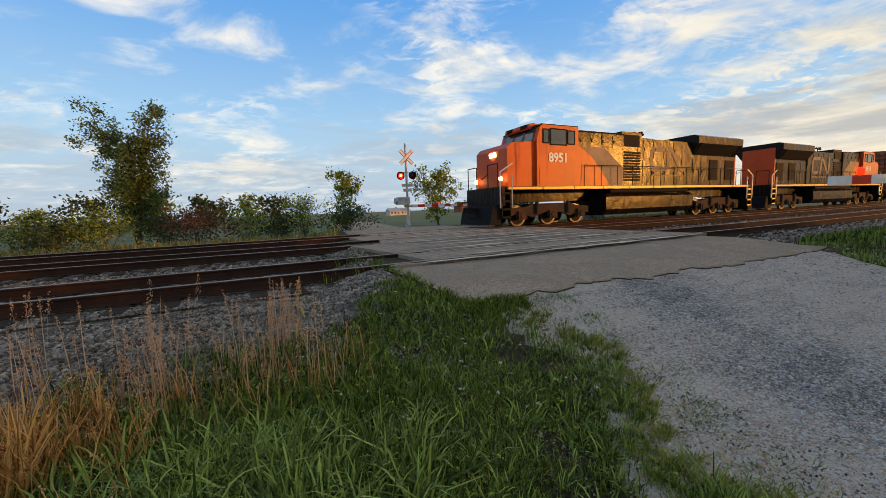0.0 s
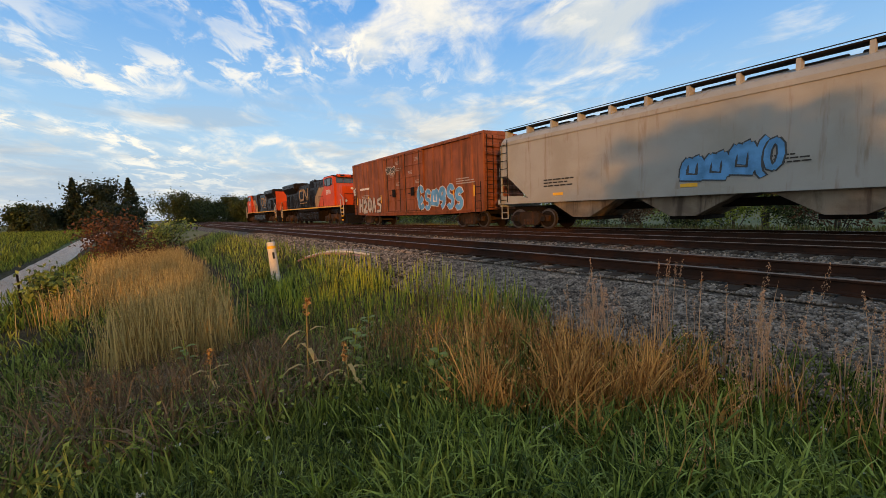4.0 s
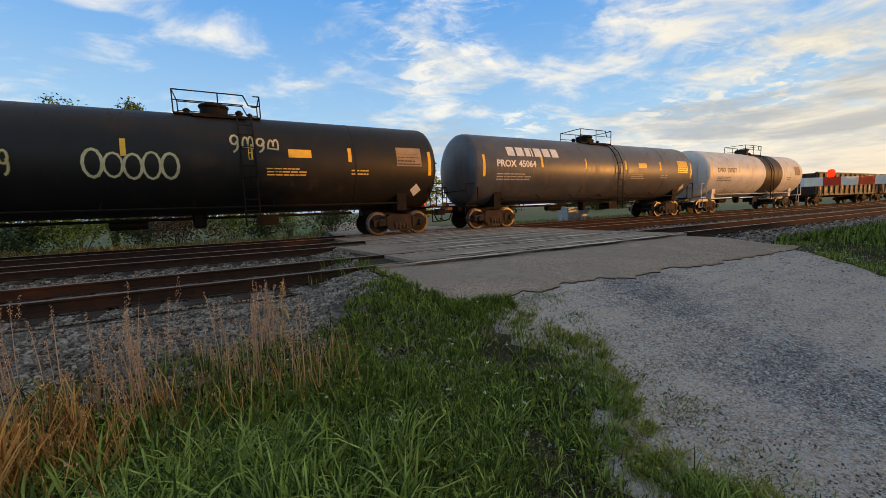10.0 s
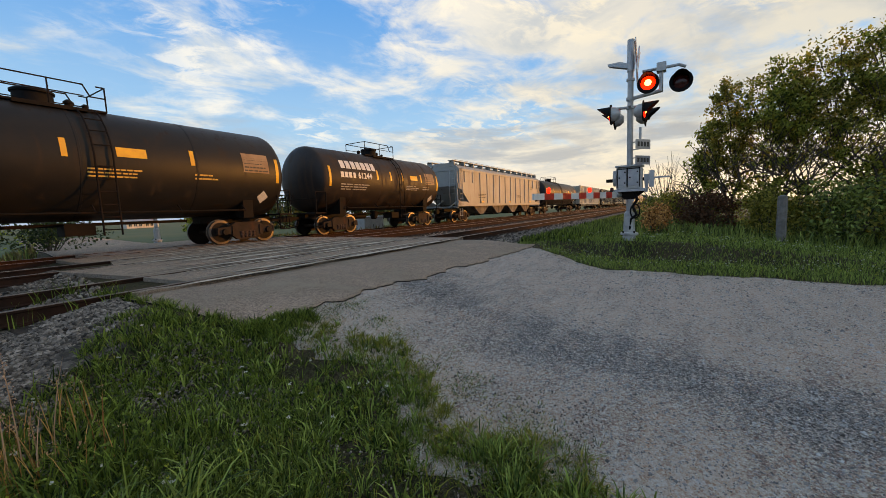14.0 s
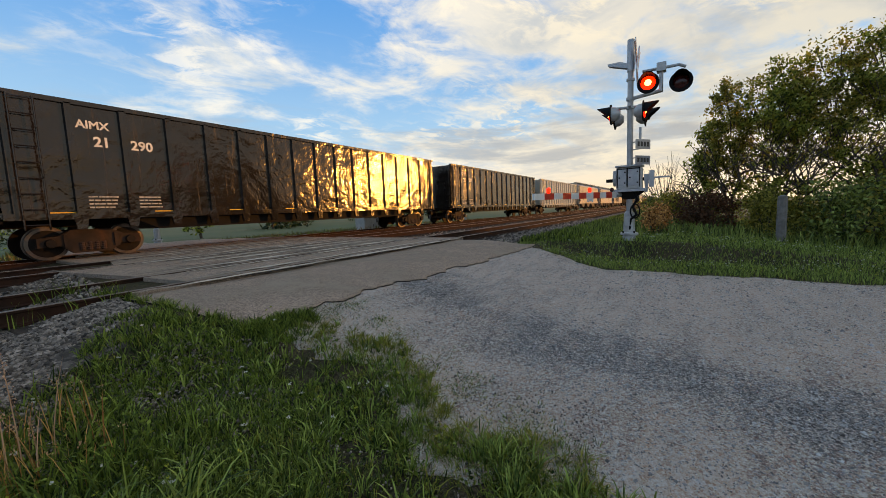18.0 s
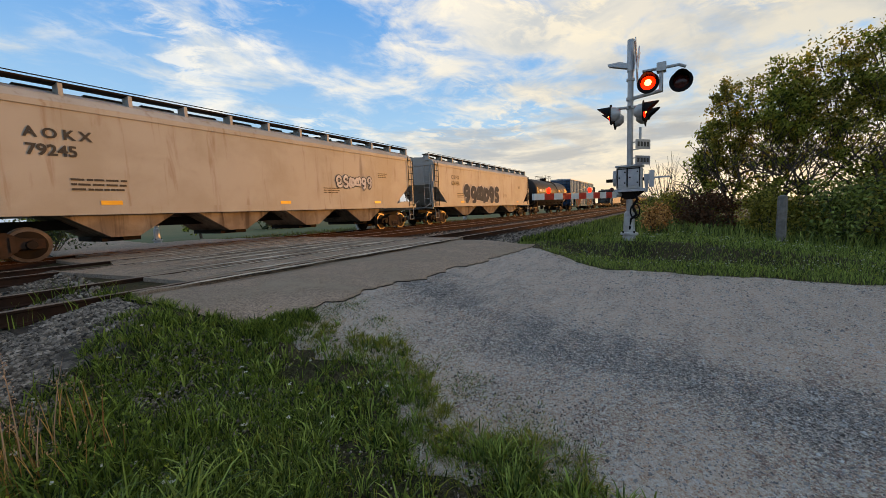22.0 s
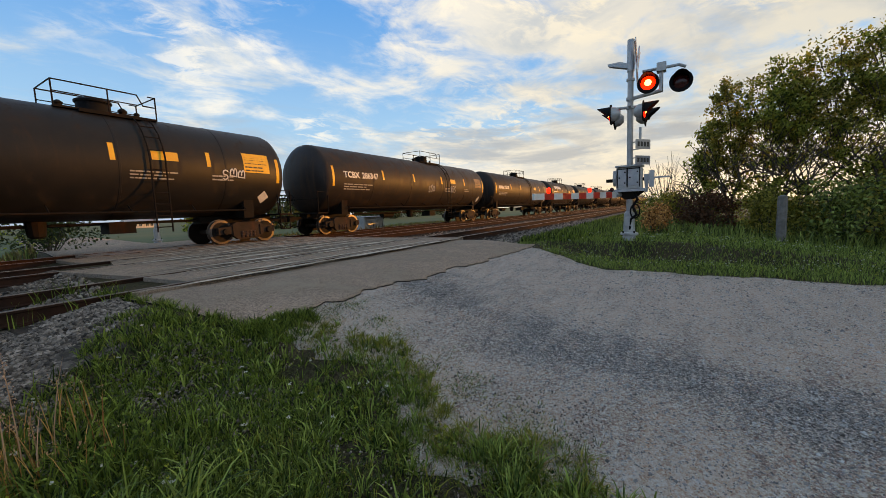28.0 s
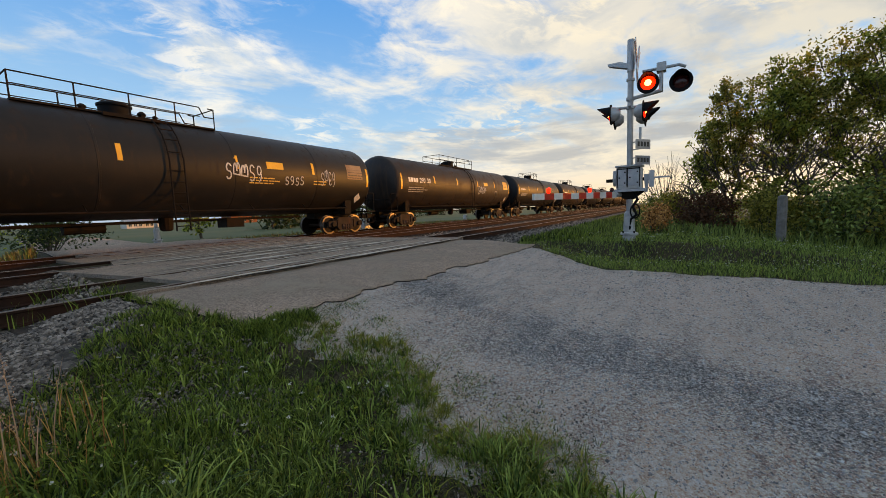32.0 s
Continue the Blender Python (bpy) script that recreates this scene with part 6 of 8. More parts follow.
    hopper_car(334.9, 20.4, M_HOPPER, "pale grey ribbed covered hopper car", bays=4, seed=18, ribbed=True, roof_colour=M_HOPPER, top=4.6)
    tank_car(357.3, 18.2, M_BLACK, "black tank car with white scrawl near its end", seed=19, spot=0.4, tags=((0.72, -0.3, 1.4, 0.5, 4, G_WHITE, G_GREY),))
    high = dict(top=4.25, bottom=1.16, ribs=17, tub=True, wide=1.5, rib_deep=0.10)
    gondola(378.2, 19.6, M_GONLIGHT, "pale grey high-sided ribbed gondola car", number="23077", code="AIMX", ink=M_LETTERBLK, seed=20, **high)
    gondola(400.5, 19.5, M_GONBLACK, "black high-sided ribbed gondola car", number="21290", code="AIMX", seed=21, **high)
    gondola(422.6, 19.3, M_GONBLACK, "black high-sided gondola car with white number", number="21237", code="AIMX", seed=22, **high)
    gondola(444.3, 19.4, M_GONLIGHT, "tan-grey high-sided ribbed gondola car", number="75418", code="AIMX", ink=M_LETTERBLK, seed=23, **high)
    hopper_car(465.7, 19.3, M_HOPPER, "grey covered hopper car with blue bubble graffiti", "14179", "EQUX", seed=24, tags=((0.36, 1.52, 6.8, 1.3, 9, G_SKY, G_BLUE),))
    hopper_car(487.0, 19.4, M_HOPPER, "dusty grey covered hopper car with small graffiti", "79245", "AOKX", bays=4, seed=25, tags=((0.66, 2.3, 2.6, 0.5, 6, G_WHITE, G_GREY),))
    hopper_car(508.4, 20.0, M_HOPPER, "grey covered hopper car with dark grey graffiti", "636986", "CEFX", bays=3, seed=26, tags=((0.22, 1.55, 7.0, 1.15, 6, G_GREY, G_WHITE),))
    tank_car(530.5, 15.6, M_BLACK, "black tank car with large white number", "6323", 4, seed=27, spot=0.55)

    def gatx(side, L):
        side.blocks(L * 0.83, 3.9, 2.4, 0.4, 4, M_LETTER)
        side.text("7", L * 0.35, 3.4, 0.4, M_LETTER)
    box_car(548.3, 19.6, M_BOXBLUE, "dark blue boxcar with red and white graffiti", 5.2, tags=((0.12, 1.0, 4.6, 1.4, 4, G_DEEPTEAL, G_TEAL), (0.60, 1.0, 5.6, 1.5, 5, G_DEEPTEAL, G_TEAL), (0.14, 1.05, 4.2, 1.7, 3, G_BROWN, G_WHITE), (0.655, 1.02, 4.5, 1.45, "PLAK", G_RUSTRED, G_WHITE)), seed=28, marks=gatx)
    bulkhead_flat(570.0, 22.6, "empty flat car with a tall black bulkhead at either end")
    hopper_car(594.6, 18.7, M_HOPPER, "tan-grey covered hopper car with stained sides", bays=3, seed=29)
    kinds = ((M_BLACK, M_LETTER), (M_BROWNBLACK, M_LETTER), (M_BLACK, M_LETTERYEL))
    tank_car(615.1, 14.9, M_BLACK, "black tank car with a yellow notice plate", "290601", seed=30, spot=0.62, tags=((0.8, -0.35, 0.9, 0.4, 3, G_WHITE, G_GREY),))
    tank_car(631.5, 18.0, M_BROWNBLACK, "dusty brown-black tank car with white scrawls", "286347", "TCBX", seed=31, spot=0.6, tags=((0.5, -0.5, 0.8, 0.4, 3, G_WHITE, G_GREY), (0.66, -0.5, 0.8, 0.5, 3, G_WHITE, G_GREY)))
    tank_car(650.9, 17.6, M_BROWNBLACK, "dark brown tank car with yellow stripes", "295205", seed=32, spot=0.55)
    tank_car(669.7, 14.6, M_BROWNBLACK, "dusty dark tank car with large white blocks", seed=33, spot=0.55, marks=procor)
    tank_car(686.2, 16.6, M_BLACK, "black tank car with pale lettering", "290038", "PROX", seed=34, spot=0.55)
    tank_car(704.8, 19.0, M_BLACK, "long black tank car with white scrawls and long railing", "958076", "UTLX", ink=M_LETTERYEL, seed=35, spot=0.45, long_rail=True, tags=((0.57, -0.35, 1.5, 0.6, 5, G_WHITE, G_GREY), (0.70, -0.45, 1.0, 0.35, 4, G_WHITE, G_GREY), (0.80, -0.4, 0.9, 0.7, 4, G_WHITE, G_GREY)))
    tank_car(725.3, 18.6, M_BROWNBLACK, "dusty brown tank car with pale scrawl", "290130", seed=36, spot=0.5, long_rail=True, tags=((0.6, -0.5, 1.4, 0.6, 4, G_WHITE, G_GREY),))
    u = 745.4
    for i in range(7):
        m, ink = kinds[i % 3]
        tank_car(u, 17.0, m, "dark tank car far down the train", seed=40 + i, ink=ink, spot=0.5, panel=False)
        u += 18.6


make_train()

# ---- crossing signals ----
def lamp(owner, at, face, lit):
    """One flashing lamp: housing with a round background, lens and hood. face: degrees about z, 0 looks along -y."""
    s = Shape().lathe([(0.02, 0.20), (0.14, 0.18), (0.24, 0.09)], (0, 0, 0), "y", 20)
    box = part("lamp_housing", s, M_ALU, owner, smooth=35)
    box.matrix_basis = pose(*at, 0, 0, face)
    part("background", Shape().tube((0, 0.02, 0), (0, -0.01, 0), 0.27, 28), M_DARK, box)
    part("lens", Shape().lathe([(-0.012, 0.18), (-0.04, 0.15), (-0.055, 0.02)], (0, 0, 0), "y", 22), M_LAMP_RED if lit else M_LENS_OFF, box, "glowing red lens" if lit else "dark red lens", 40)
    if lit:
        part("bulb_glow", Shape().lathe([(-0.052, 0.085), (-0.066, 0.05), (-0.07, 0.01)], (0, 0, 0), "y", 18), M_LAMP_CORE, box, smooth=40)
    n = 16
    pts, faces = [], []
    for i in range(n + 1):
        a = math.pi * (1.2 * i / n - 0.1)
        deep = -(0.10 + 0.26 * max(0.0, math.sin(a)))
        pts += [(r * math.cos(a), d, r * math.sin(a)) for r, d in ((0.20, -0.01), (0.20, deep), (0.212, deep), (0.212, -0.01))]
    for i in range(n):
        faces += [(4 * i + k, 4 * i + (k + 1) % 4, 4 * i + 4 + (k + 1) % 4, 4 * i + 4 + k) for k in range(4)]
    hood = Shape().grid(pts, faces + [(0, 1, 2, 3), (4 * n + 3, 4 * n + 2, 4 * n + 1, 4 * n)])
    part("hood", hood, M_DARK, box)


def signal_mast(at, label):
    """The mast with its foot; further pieces go on it."""
    sig = tagged(holder("crossing_signal", at), label, "crossing signal", "crossing signals")
    part("mast", Shape().lathe([(0.0, 0.085), (5.1, 0.075), (5.1, 0.085), (5.45, 0.085)], (0, 0, 0), "z", 16), M_ALU, sig, smooth=30)
    part("base_casting", Shape().lathe([(0.0, 0.24), (0.05, 0.24), (0.09, 0.16), (0.62, 0.14), (0.68, 0.09)], (0, 0, 0.04), "z", 8), M_ALU, sig)
    part("foundation", Shape().lathe([(-0.7, 0.17), (0.02, 0.17), (0.06, 0.15)], (0, 0, 0), "z", 12), M_ALU, sig, smooth=30)
    for i in range(4):
        a = math.pi / 4 + i * math.pi / 2
        part("anchor_bolt", Shape().tube((0.20 * math.cos(a), 0.20 * math.sin(a), 0.06), (0.20 * math.cos(a), 0.20 * math.sin(a), 0.15), 0.025, 6), M_STEEL, sig)
    return sig


def crossbuck(sig, z, y, half=0.62):
    for tilt in (-45, 45):
        m = Shape().box(-half, half, -0.012, 0.012, -0.115, 0.115)
        m.box(-half, half, -0.016, -0.0125, 0.08, 0.113, 1).box(-half, half, -0.016, -0.0125, -0.113, -0.08, 1)
        m.box(-half, half, 0.0125, 0.016, 0.08, 0.113, 1).box(-half, half, 0.0125, 0.016, -0.113, -0.08, 1)
        blade = part("crossbuck_blade", m, [M_WHITESTRIPE, M_REDSTRIPE], sig, "white crossbuck blade edged in red")
        blade.matrix_basis = pose(0, y + (0.02 if tilt > 0 else -0.02), z, 0, tilt, 0)


def gate_arm(sig, start, end, n, tall0, tall1, lights, thin=0.05):
    """A lowered arm of alternating red and white boards with red lamps on it."""
    a, b = Vector(start), Vector(end)
    w = (b - a).normalized()
    s = Vector((-w.y, w.x, 0)).normalized() * thin / 2
    arm = part("gate_arm", Shape().tube(a - w * 0.5, a + w * 0.1, 0.07, 8), M_ALU, sig, "lowered red and white gate arm")
    for i in range(n):
        p, q = a + (b - a) * i / n, a + (b - a) * (i + 1) / n
        h0, h1 = tall0 + (tall1 - tall0) * i / n, tall0 + (tall1 - tall0) * (i + 1) / n
        up = Vector((0, 0, 0.5))
        pts = [p - s - up * h0, q - s - up * h1, q - s + up * h1, p - s + up * h0, p + s - up * h0, q + s - up * h1, q + s + up * h1, p + s + up * h0]
        board = Shape().grid(pts, [(0, 1, 2, 3), (5, 4, 7, 6), (3, 2, 6, 7), (4, 5, 1, 0), (0, 3, 7, 4), (1, 5, 6, 2)])
        part("striped_board", board, M_REDSTRIPE if i % 2 else M_WHITESTRIPE, arm)
    for f, lit in lights:
        p = a + (b - a) * f + Vector((0, 0, 0.5 * (tall0 + (tall1 - tall0) * f)))
        part("arm_lamp", Shape().lathe([(0.0, 0.025), (0.02, 0.045), (0.10, 0.045), (0.12, 0.02)], p, "z", 12), M_LAMP_RED if lit else M_LENS_OFF, arm, "small red lamp", 35)
    return arm


def near_signal():
    sig = signal_mast((12.22, 1.13, 0.0), "silver crossing signal mast with lit red lamps and lowered gate")
    crossbuck(sig, 4.85, -0.16)
    part("top_sleeve", Shape().lathe([(4.6, 0.095), (4.75, 0.10), (5.44, 0.092), (5.46, 0.02)], (0, 0, 0), "z", 14), M_GALV, sig, smooth=30)
    part("bell_shelf", Shape().prism([(0.0, 4.66), (0.56, 4.84), (0.60, 4.90), (0.26, 4.90), (0.0, 4.78)], "x", -0.08, 0.08), M_GALV, sig)
    arm = part("lamp_arm", Shape().path([(0, 0, 3.86), (-0.12, -0.75, 3.92), (-0.12, -0.75, 4.52)], 0.05, 8).path([(-0.12, -0.30, 4.50), (-0.12, -1.15, 4.50), (-0.12, -1.3, 4.42)], 0.04, 8).box(-0.25, 0.0, -0.86, -0.64, 4.40, 4.62), M_ALU, sig)
    lamp(arm, (-0.14, -0.44, 4.17), -90, True)
    lamp(arm, (-0.14, -1.20, 4.07), -90, False)
    cross = part("lamp_arm", Shape().path([(-0.4, 0.0, 3.62), (0.4, 0.0, 3.62)], 0.045, 8).path([(0.0, -0.3, 3.62), (0.0, 0.55, 3.66)], 0.04, 8), M_ALU, sig)
    for x in (-0.42, 0.42):
        lamp(cross, (x, 0.45, 3.42), 180, x < 0)
        lamp(cross, (x, -0.36, 3.40), 0, x < 0)
    for z, w, h, m in ((2.55, 0.34, 0.26, M_ALU), (2.12, 0.26, 0.24, M_PIPE)):
        plate = part("sign_plate", Shape().box(-0.28, 0.28, -0.42 - 0.008, -0.42 + 0.008, z - h / 2, z + h / 2), m, sig, "small plate with worn print")
        plate.matrix_basis = pose(0, 0, 0, 0, 0, -35)
        s = Shape()
        for k in range(4):
            s.box(-0.22 + 0.12 * k, -0.14 + 0.12 * k, -0.432, -0.429, z - h * 0.25, z + h * 0.25)
        part("print", s, M_LETTERBLK, plate)
        part("plate_bracket", Shape().path([(0, 0, z + h * 0.4), (-0.2, -0.36, z + h * 0.4)], 0.016).path([(0, 0, z - h * 0.4), (-0.2, -0.36, z - h * 0.4)], 0.016), M_GALV, sig)
    part("plate_post", Shape().box(-0.22, -0.16, -0.30, -0.24, 2.62, 3.02), M_ALU, sig)
    gear = part("gate_mechanism", Shape().rounded(-0.24, 0.24, -0.33, 0.33, 1.36, 1.98, 0.05), M_ALU, sig, "silver gate machine box")
    s = Shape().box(-0.28, 0.28, -0.42, 0.44, 1.28, 1.35)
    part("shelf", s, M_GALV, gear)
    part("access_door", Shape().rounded(-0.265, -0.24, -0.26, 0.02, 1.44, 1.90, 0.01).rounded(-0.265, -0.24, 0.06, 0.28, 1.44, 1.90, 0.01), M_GALV, gear)
    part("side_cover", Shape().tube((0, 0.33, 1.68), (0, 0.42, 1.68), 0.23, 18), M_ALU, gear)
    # raised dark strips drawn in place of the gaps round the doors
    part("door_seam", Shape().box(-0.262, -0.240, -0.285, -0.263, 1.40, 1.94).box(-0.262, -0.240, 0.028, 0.052, 1.40, 1.94).box(-0.262, -0.240, 0.285, 0.305, 1.40, 1.94).box(-0.262, -0.240, -0.285, 0.305, 1.905, 1.925), M_DARK, gear)
    for y, z in ((-0.22, 1.52), (-0.22, 1.82), (-0.03, 1.67), (0.10, 1.52), (0.10, 1.82), (0.24, 1.67)):
        part("hinge_bolt", Shape().tube((-0.285, y, z), (-0.262, y, z), 0.022, 8), M_DARK, gear)
    part("under_bracket", Shape().prism([(-0.40, 1.28), (0.40, 1.28), (0.12, 1.06), (-0.12, 1.06)], "x", -0.10, 0.10), M_STEEL, gear)
    part("rain_cap", Shape().rounded(-0.28, 0.28, -0.36, 0.36, 1.975, 2.02, 0.02), M_GALV, gear)
    part("drive_shaft", Shape().tube((0, -0.55, 1.62), (0, 0.62, 1.62), 0.05, 10), M_STEEL, gear)
    part("counterweight", Shape().box(-0.1, 0.1, -0.62, -0.50, 1.38, 1.84).box(-0.06, 0.06, -0.98, -0.5, 1.62, 1.66).prism([(-0.5, 1.75), (-0.36, 1.75), (-0.40, 1.25), (-0.46, 1.25)], "x", -0.05, 0.05), M_GALV, gear)
    part("conduit", Shape().path([(-0.1, -0.1, 1.30), (-0.16, -0.22, 1.05), (-0.12, -0.1, 0.85), (-0.14, -0.2, 0.62), (-0.14, -0.06, 0.5), (-0.12, -0.02, 0.2)], 0.035, 8), M_DARK, sig)
    s, n = Shape(), 14
    s.path([(-0.14 , -0.16 + 0.12 * math.sin(2 * math.pi * i / n), 0.72 + 0.2 * math.cos(2 * math.pi * i / n)) for i in range(n + 1)], 0.02, 6)
    part("cable_loop", s, M_DARK, sig)
    part("junction_box", Shape().rounded(-0.16, -0.08, -0.12, 0.12, 0.30, 0.56, 0.015), M_ALU, sig)
    part("mast_clamp", Shape().lathe([(3.58, 0.11), (3.66, 0.11)], (0, 0, 0), "z", 14).lathe([(3.82, 0.11), (3.90, 0.11)], (0, 0, 0), "z", 14).lathe([(4.35, 0.11), (4.41, 0.11)], (0, 0, 0), "z", 14), M_ALU, sig)
    gate_arm(sig, (-0.3, 0.30, 1.20), (-4.55, 1.36, 1.155), 11, 0.17, 0.13, ((0.86, True), (0.40, True), (0.08, False)))


def far_signal():
    sig = signal_mast((9.4, 23.9, -0.1), "distant crossing signal with white crossbuck and red lamps")
    crossbuck(sig, 4.55, -0.14)
    cross = part("lamp_arm", Shape().path([(-0.42, 0, 3.55), (0.42, 0, 3.55)], 0.04, 8), M_ALU, sig)
    lamp(cross, (-0.42, -0.05, 3.35), 0, True)
    lamp(cross, (0.42, -0.05, 3.38), 0, False)
    for z, w in ((2.72, 0.40), (2.40, 0.30)):
        part("sign_plate", Shape().box(-w, w, -0.12, -0.10, z - 0.10, z + 0.10), M_ALU, sig)
    gear = part("gate_mechanism", Shape().rounded(-0.75, 0.1, -0.3, 0.3, 1.45, 1.95, 0.06), M_ALU, sig)
    part("side_cover", Shape().tube((-0.9, 0, 1.7), (-0.75, 0, 1.7), 0.2, 14), M_ALU, gear)
    gate_arm(sig, (0.2, -0.1, 1.35), (6.2, -0.1, 1.30), 12, 0.20, 0.14, ((0.35, True), (0.95, True)))


near_signal()
far_signal()


# ---- posts, boxes, hoses and far houses ----
def small_things():
    s = Shape()
    n = 10
    s.lathe([(-0.3, 0.12), (1.15, 0.115), (1.20, 0.10)], (0, 0, 0), "z", n)
    p = tagged(holder("wooden_post", (14.42, -2.63, -0.22)), "grey weathered wooden post in tall grass", "post")
    part("post_body", s, M_POSTWOOD, p, smooth=30)
    part("post_cap", Shape().lathe([(1.20, 0.10), (1.235, 0.03)], (0.01, 0, 0), "z", n), M_POSTWOOD, p)
    w = tagged(holder("marker_post", (-12.59, 2.96, float(ground_z(-12.59, 2.96)))), "short white marker post with a yellow band", "marker post")
    w.matrix_basis = pose(-12.59, 2.96, float(ground_z(-12.59, 2.96)) - 0.05, 3, -5, 0)
    part("post_body", Shape().lathe([(-0.2, 0.135), (1.22, 0.12), (1.25, 0.08)], (0, 0, 0), "z", 14), M_POSTWHITE, w, smooth=30)
    part("band", Shape().lathe([(1.03, 0.1255), (1.12, 0.125)], (0, 0, 0), "z", 14), M_YELLOW, w, "yellow band", 30)
    part("number_strip", Shape().box(0.119, 0.13, -0.03, 0.03, 0.72, 0.92), M_LETTERBLK, w)
    t = tagged(holder("stub_post", (-12.1, 2.9, float(ground_z(-12.1, 2.9)))), "broken white stub beside the marker post", "post")
    part("stub", Shape().lathe([(-0.1, 0.07), (0.22, 0.065), (0.26, 0.03)], (0, 0, 0), "z", 10), M_POSTWHITE, t, smooth=30)
    for k, (m, dy, label) in enumerate(((M_FADEDRED, 0.0, "faded red cable duct bent over the ballast"), (M_POSTWHITE, 0.22, "pale cable duct bent over the ballast"), (M_PIPE, 0.4, "grey cable duct bent over the ballast"))):
        pts = [(-13.4 + 0.32 * i, 3.9 + dy + 0.12 * i, float(ground_z(-13.4 + 0.32 * i, 3.9 + dy + 0.12 * i)) + 0.04 + 0.15 * math.sin(math.pi * i / 9)) for i in range(10)]
        tagged(part("cable_duct", Shape().path(pts, 0.035, 8), m, smooth=40), label, "cable duct", "cable ducts")
    st = tagged(holder("fence_stake", (-14.5, -2.9, float(ground_z(-14.5, -2.9)))), "thin dark metal stake beside the trail", "stake")
    part("stake", Shape().box(-0.02, 0.02, -0.02, 0.02, -0.2, 1.0).box(-0.025, 0.025, -0.005, 0.005, -0.2, 1.02), M_DARK, st)
    c = tagged(holder("equipment_cabinet", (22.5, 20.5, float(ground_z(22.5, 20.5)))), "silver trackside equipment cabinet", "cabinet")
    part("body", Shape().rounded(-1.1, 1.1, -0.5, 0.5, 0.0, 1.25, 0.04), M_ALU, c)
    for x in (-1.05, 0.05):
        d = part("door", Shape().rounded(x + 0.04, x + 0.96, -0.52, -0.5, 0.1, 1.15, 0.01), M_ALU, c)
        part("handle", Shape().tube((x + 0.85, -0.54, 0.5), (x + 0.85, -0.54, 0.7), 0.015, 6), M_STEEL, d)
    part("lid", Shape().rounded(-1.18, 1.18, -0.58, 0.58, 1.25, 1.33, 0.03), M_GALV, c)
    b = tagged(holder("relay_box", (36.8, 19.6, float(ground_z(36.8, 19.6)))), "small white trackside relay box on a leg", "relay box")
    part("leg", Shape().tube((0, 0, 0), (0, 0, 0.45), 0.06, 8), M_GALV, b)
    part("box", Shape().rounded(-0.22, 0.22, -0.16, 0.16, 0.4, 1.0, 0.03), M_WHITESTRIPE, b)
    for k, (x, y, w2, d2, h2, wall, roof) in enumerate(((56.0, 160.0, 5.0, 5.0, 1.9, M_WHITE, M_GALV), (62.0, 163.0, 4.5, 4.5, 1.9, M_WHITE, M_PIPE), (100.0, 170.0, 12.0, 8.0, 3.0, M_BOXRED, M_STEEL))):
        z = float(ground_z(x, y)) - 0.05
        hs = tagged(holder("house", (x, y, z)), "small distant white house with a grey roof" if k < 2 else "distant brown shed with a dark roof", "house", "distant houses")
        part("wall", Shape().box(-w2 / 2, w2 / 2, -d2 / 2, d2 / 2, 0, h2), wall, hs)
        rf = part("roof", Shape().prism([(-d2 / 2 - 0.4, h2), (d2 / 2 + 0.4, h2), (0, h2 + 0.28 * d2)], "x", -w2 / 2 - 0.3, w2 / 2 + 0.3), roof, hs)
        part("chimney", Shape().box(w2 * 0.2, w2 * 0.2 + 0.5, -0.3, 0.3, h2 + 0.16 * d2, h2 + 0.34 * d2), M_BOXRED, rf)
        for q in (-0.3, 0.0, 0.3):
            win = part("window", Shape().box(w2 * q - 0.4, w2 * q + 0.4, -d2 / 2 - 0.03, -d2 / 2 + 0.02, 0.7, 1.5), M_GLASS, hs)
            part("frame", Shape().box(w2 * q - 0.45, w2 * q + 0.45, -d2 / 2 - 0.05, -d2 / 2 - 0.02, 0.62, 0.7).box(w2 * q - 0.03, w2 * q + 0.03, -d2 / 2 - 0.05, -d2 / 2 - 0.02, 0.7, 1.5), M_WHITESTRIPE, win)


small_things()


def trail():
    """A pale paved path that runs beside the bank towards -x."""
    v, f = [], []
    n = 60
    for i in range(n):
        t = i / (n - 1)
        x = -12.0 - 90 * t ** 1.6
        mid = -4.35 + 0.037 * (x + 18) + 0.1 * math.sin(t * 9)
        for k in range(4):
            y = mid - 0.75 + 1.5 * k / 3
            v.append((x, y, float(ground_z(x, y)) + 0.06 + (0.03 if 0 < k < 3 else -0.05)))
    for i in range(n - 1):
        for k in range(3):
            f.append((i * 4 + k, i * 4 + k + 1, i * 4 + k + 5, i * 4 + k + 4))
    tagged(part("trail", raw_mesh("trail", v, f, M_GRAVEL), M_GRAVEL), "pale narrow gravel trail beside the railway", "trail", kind="structure")


trail()


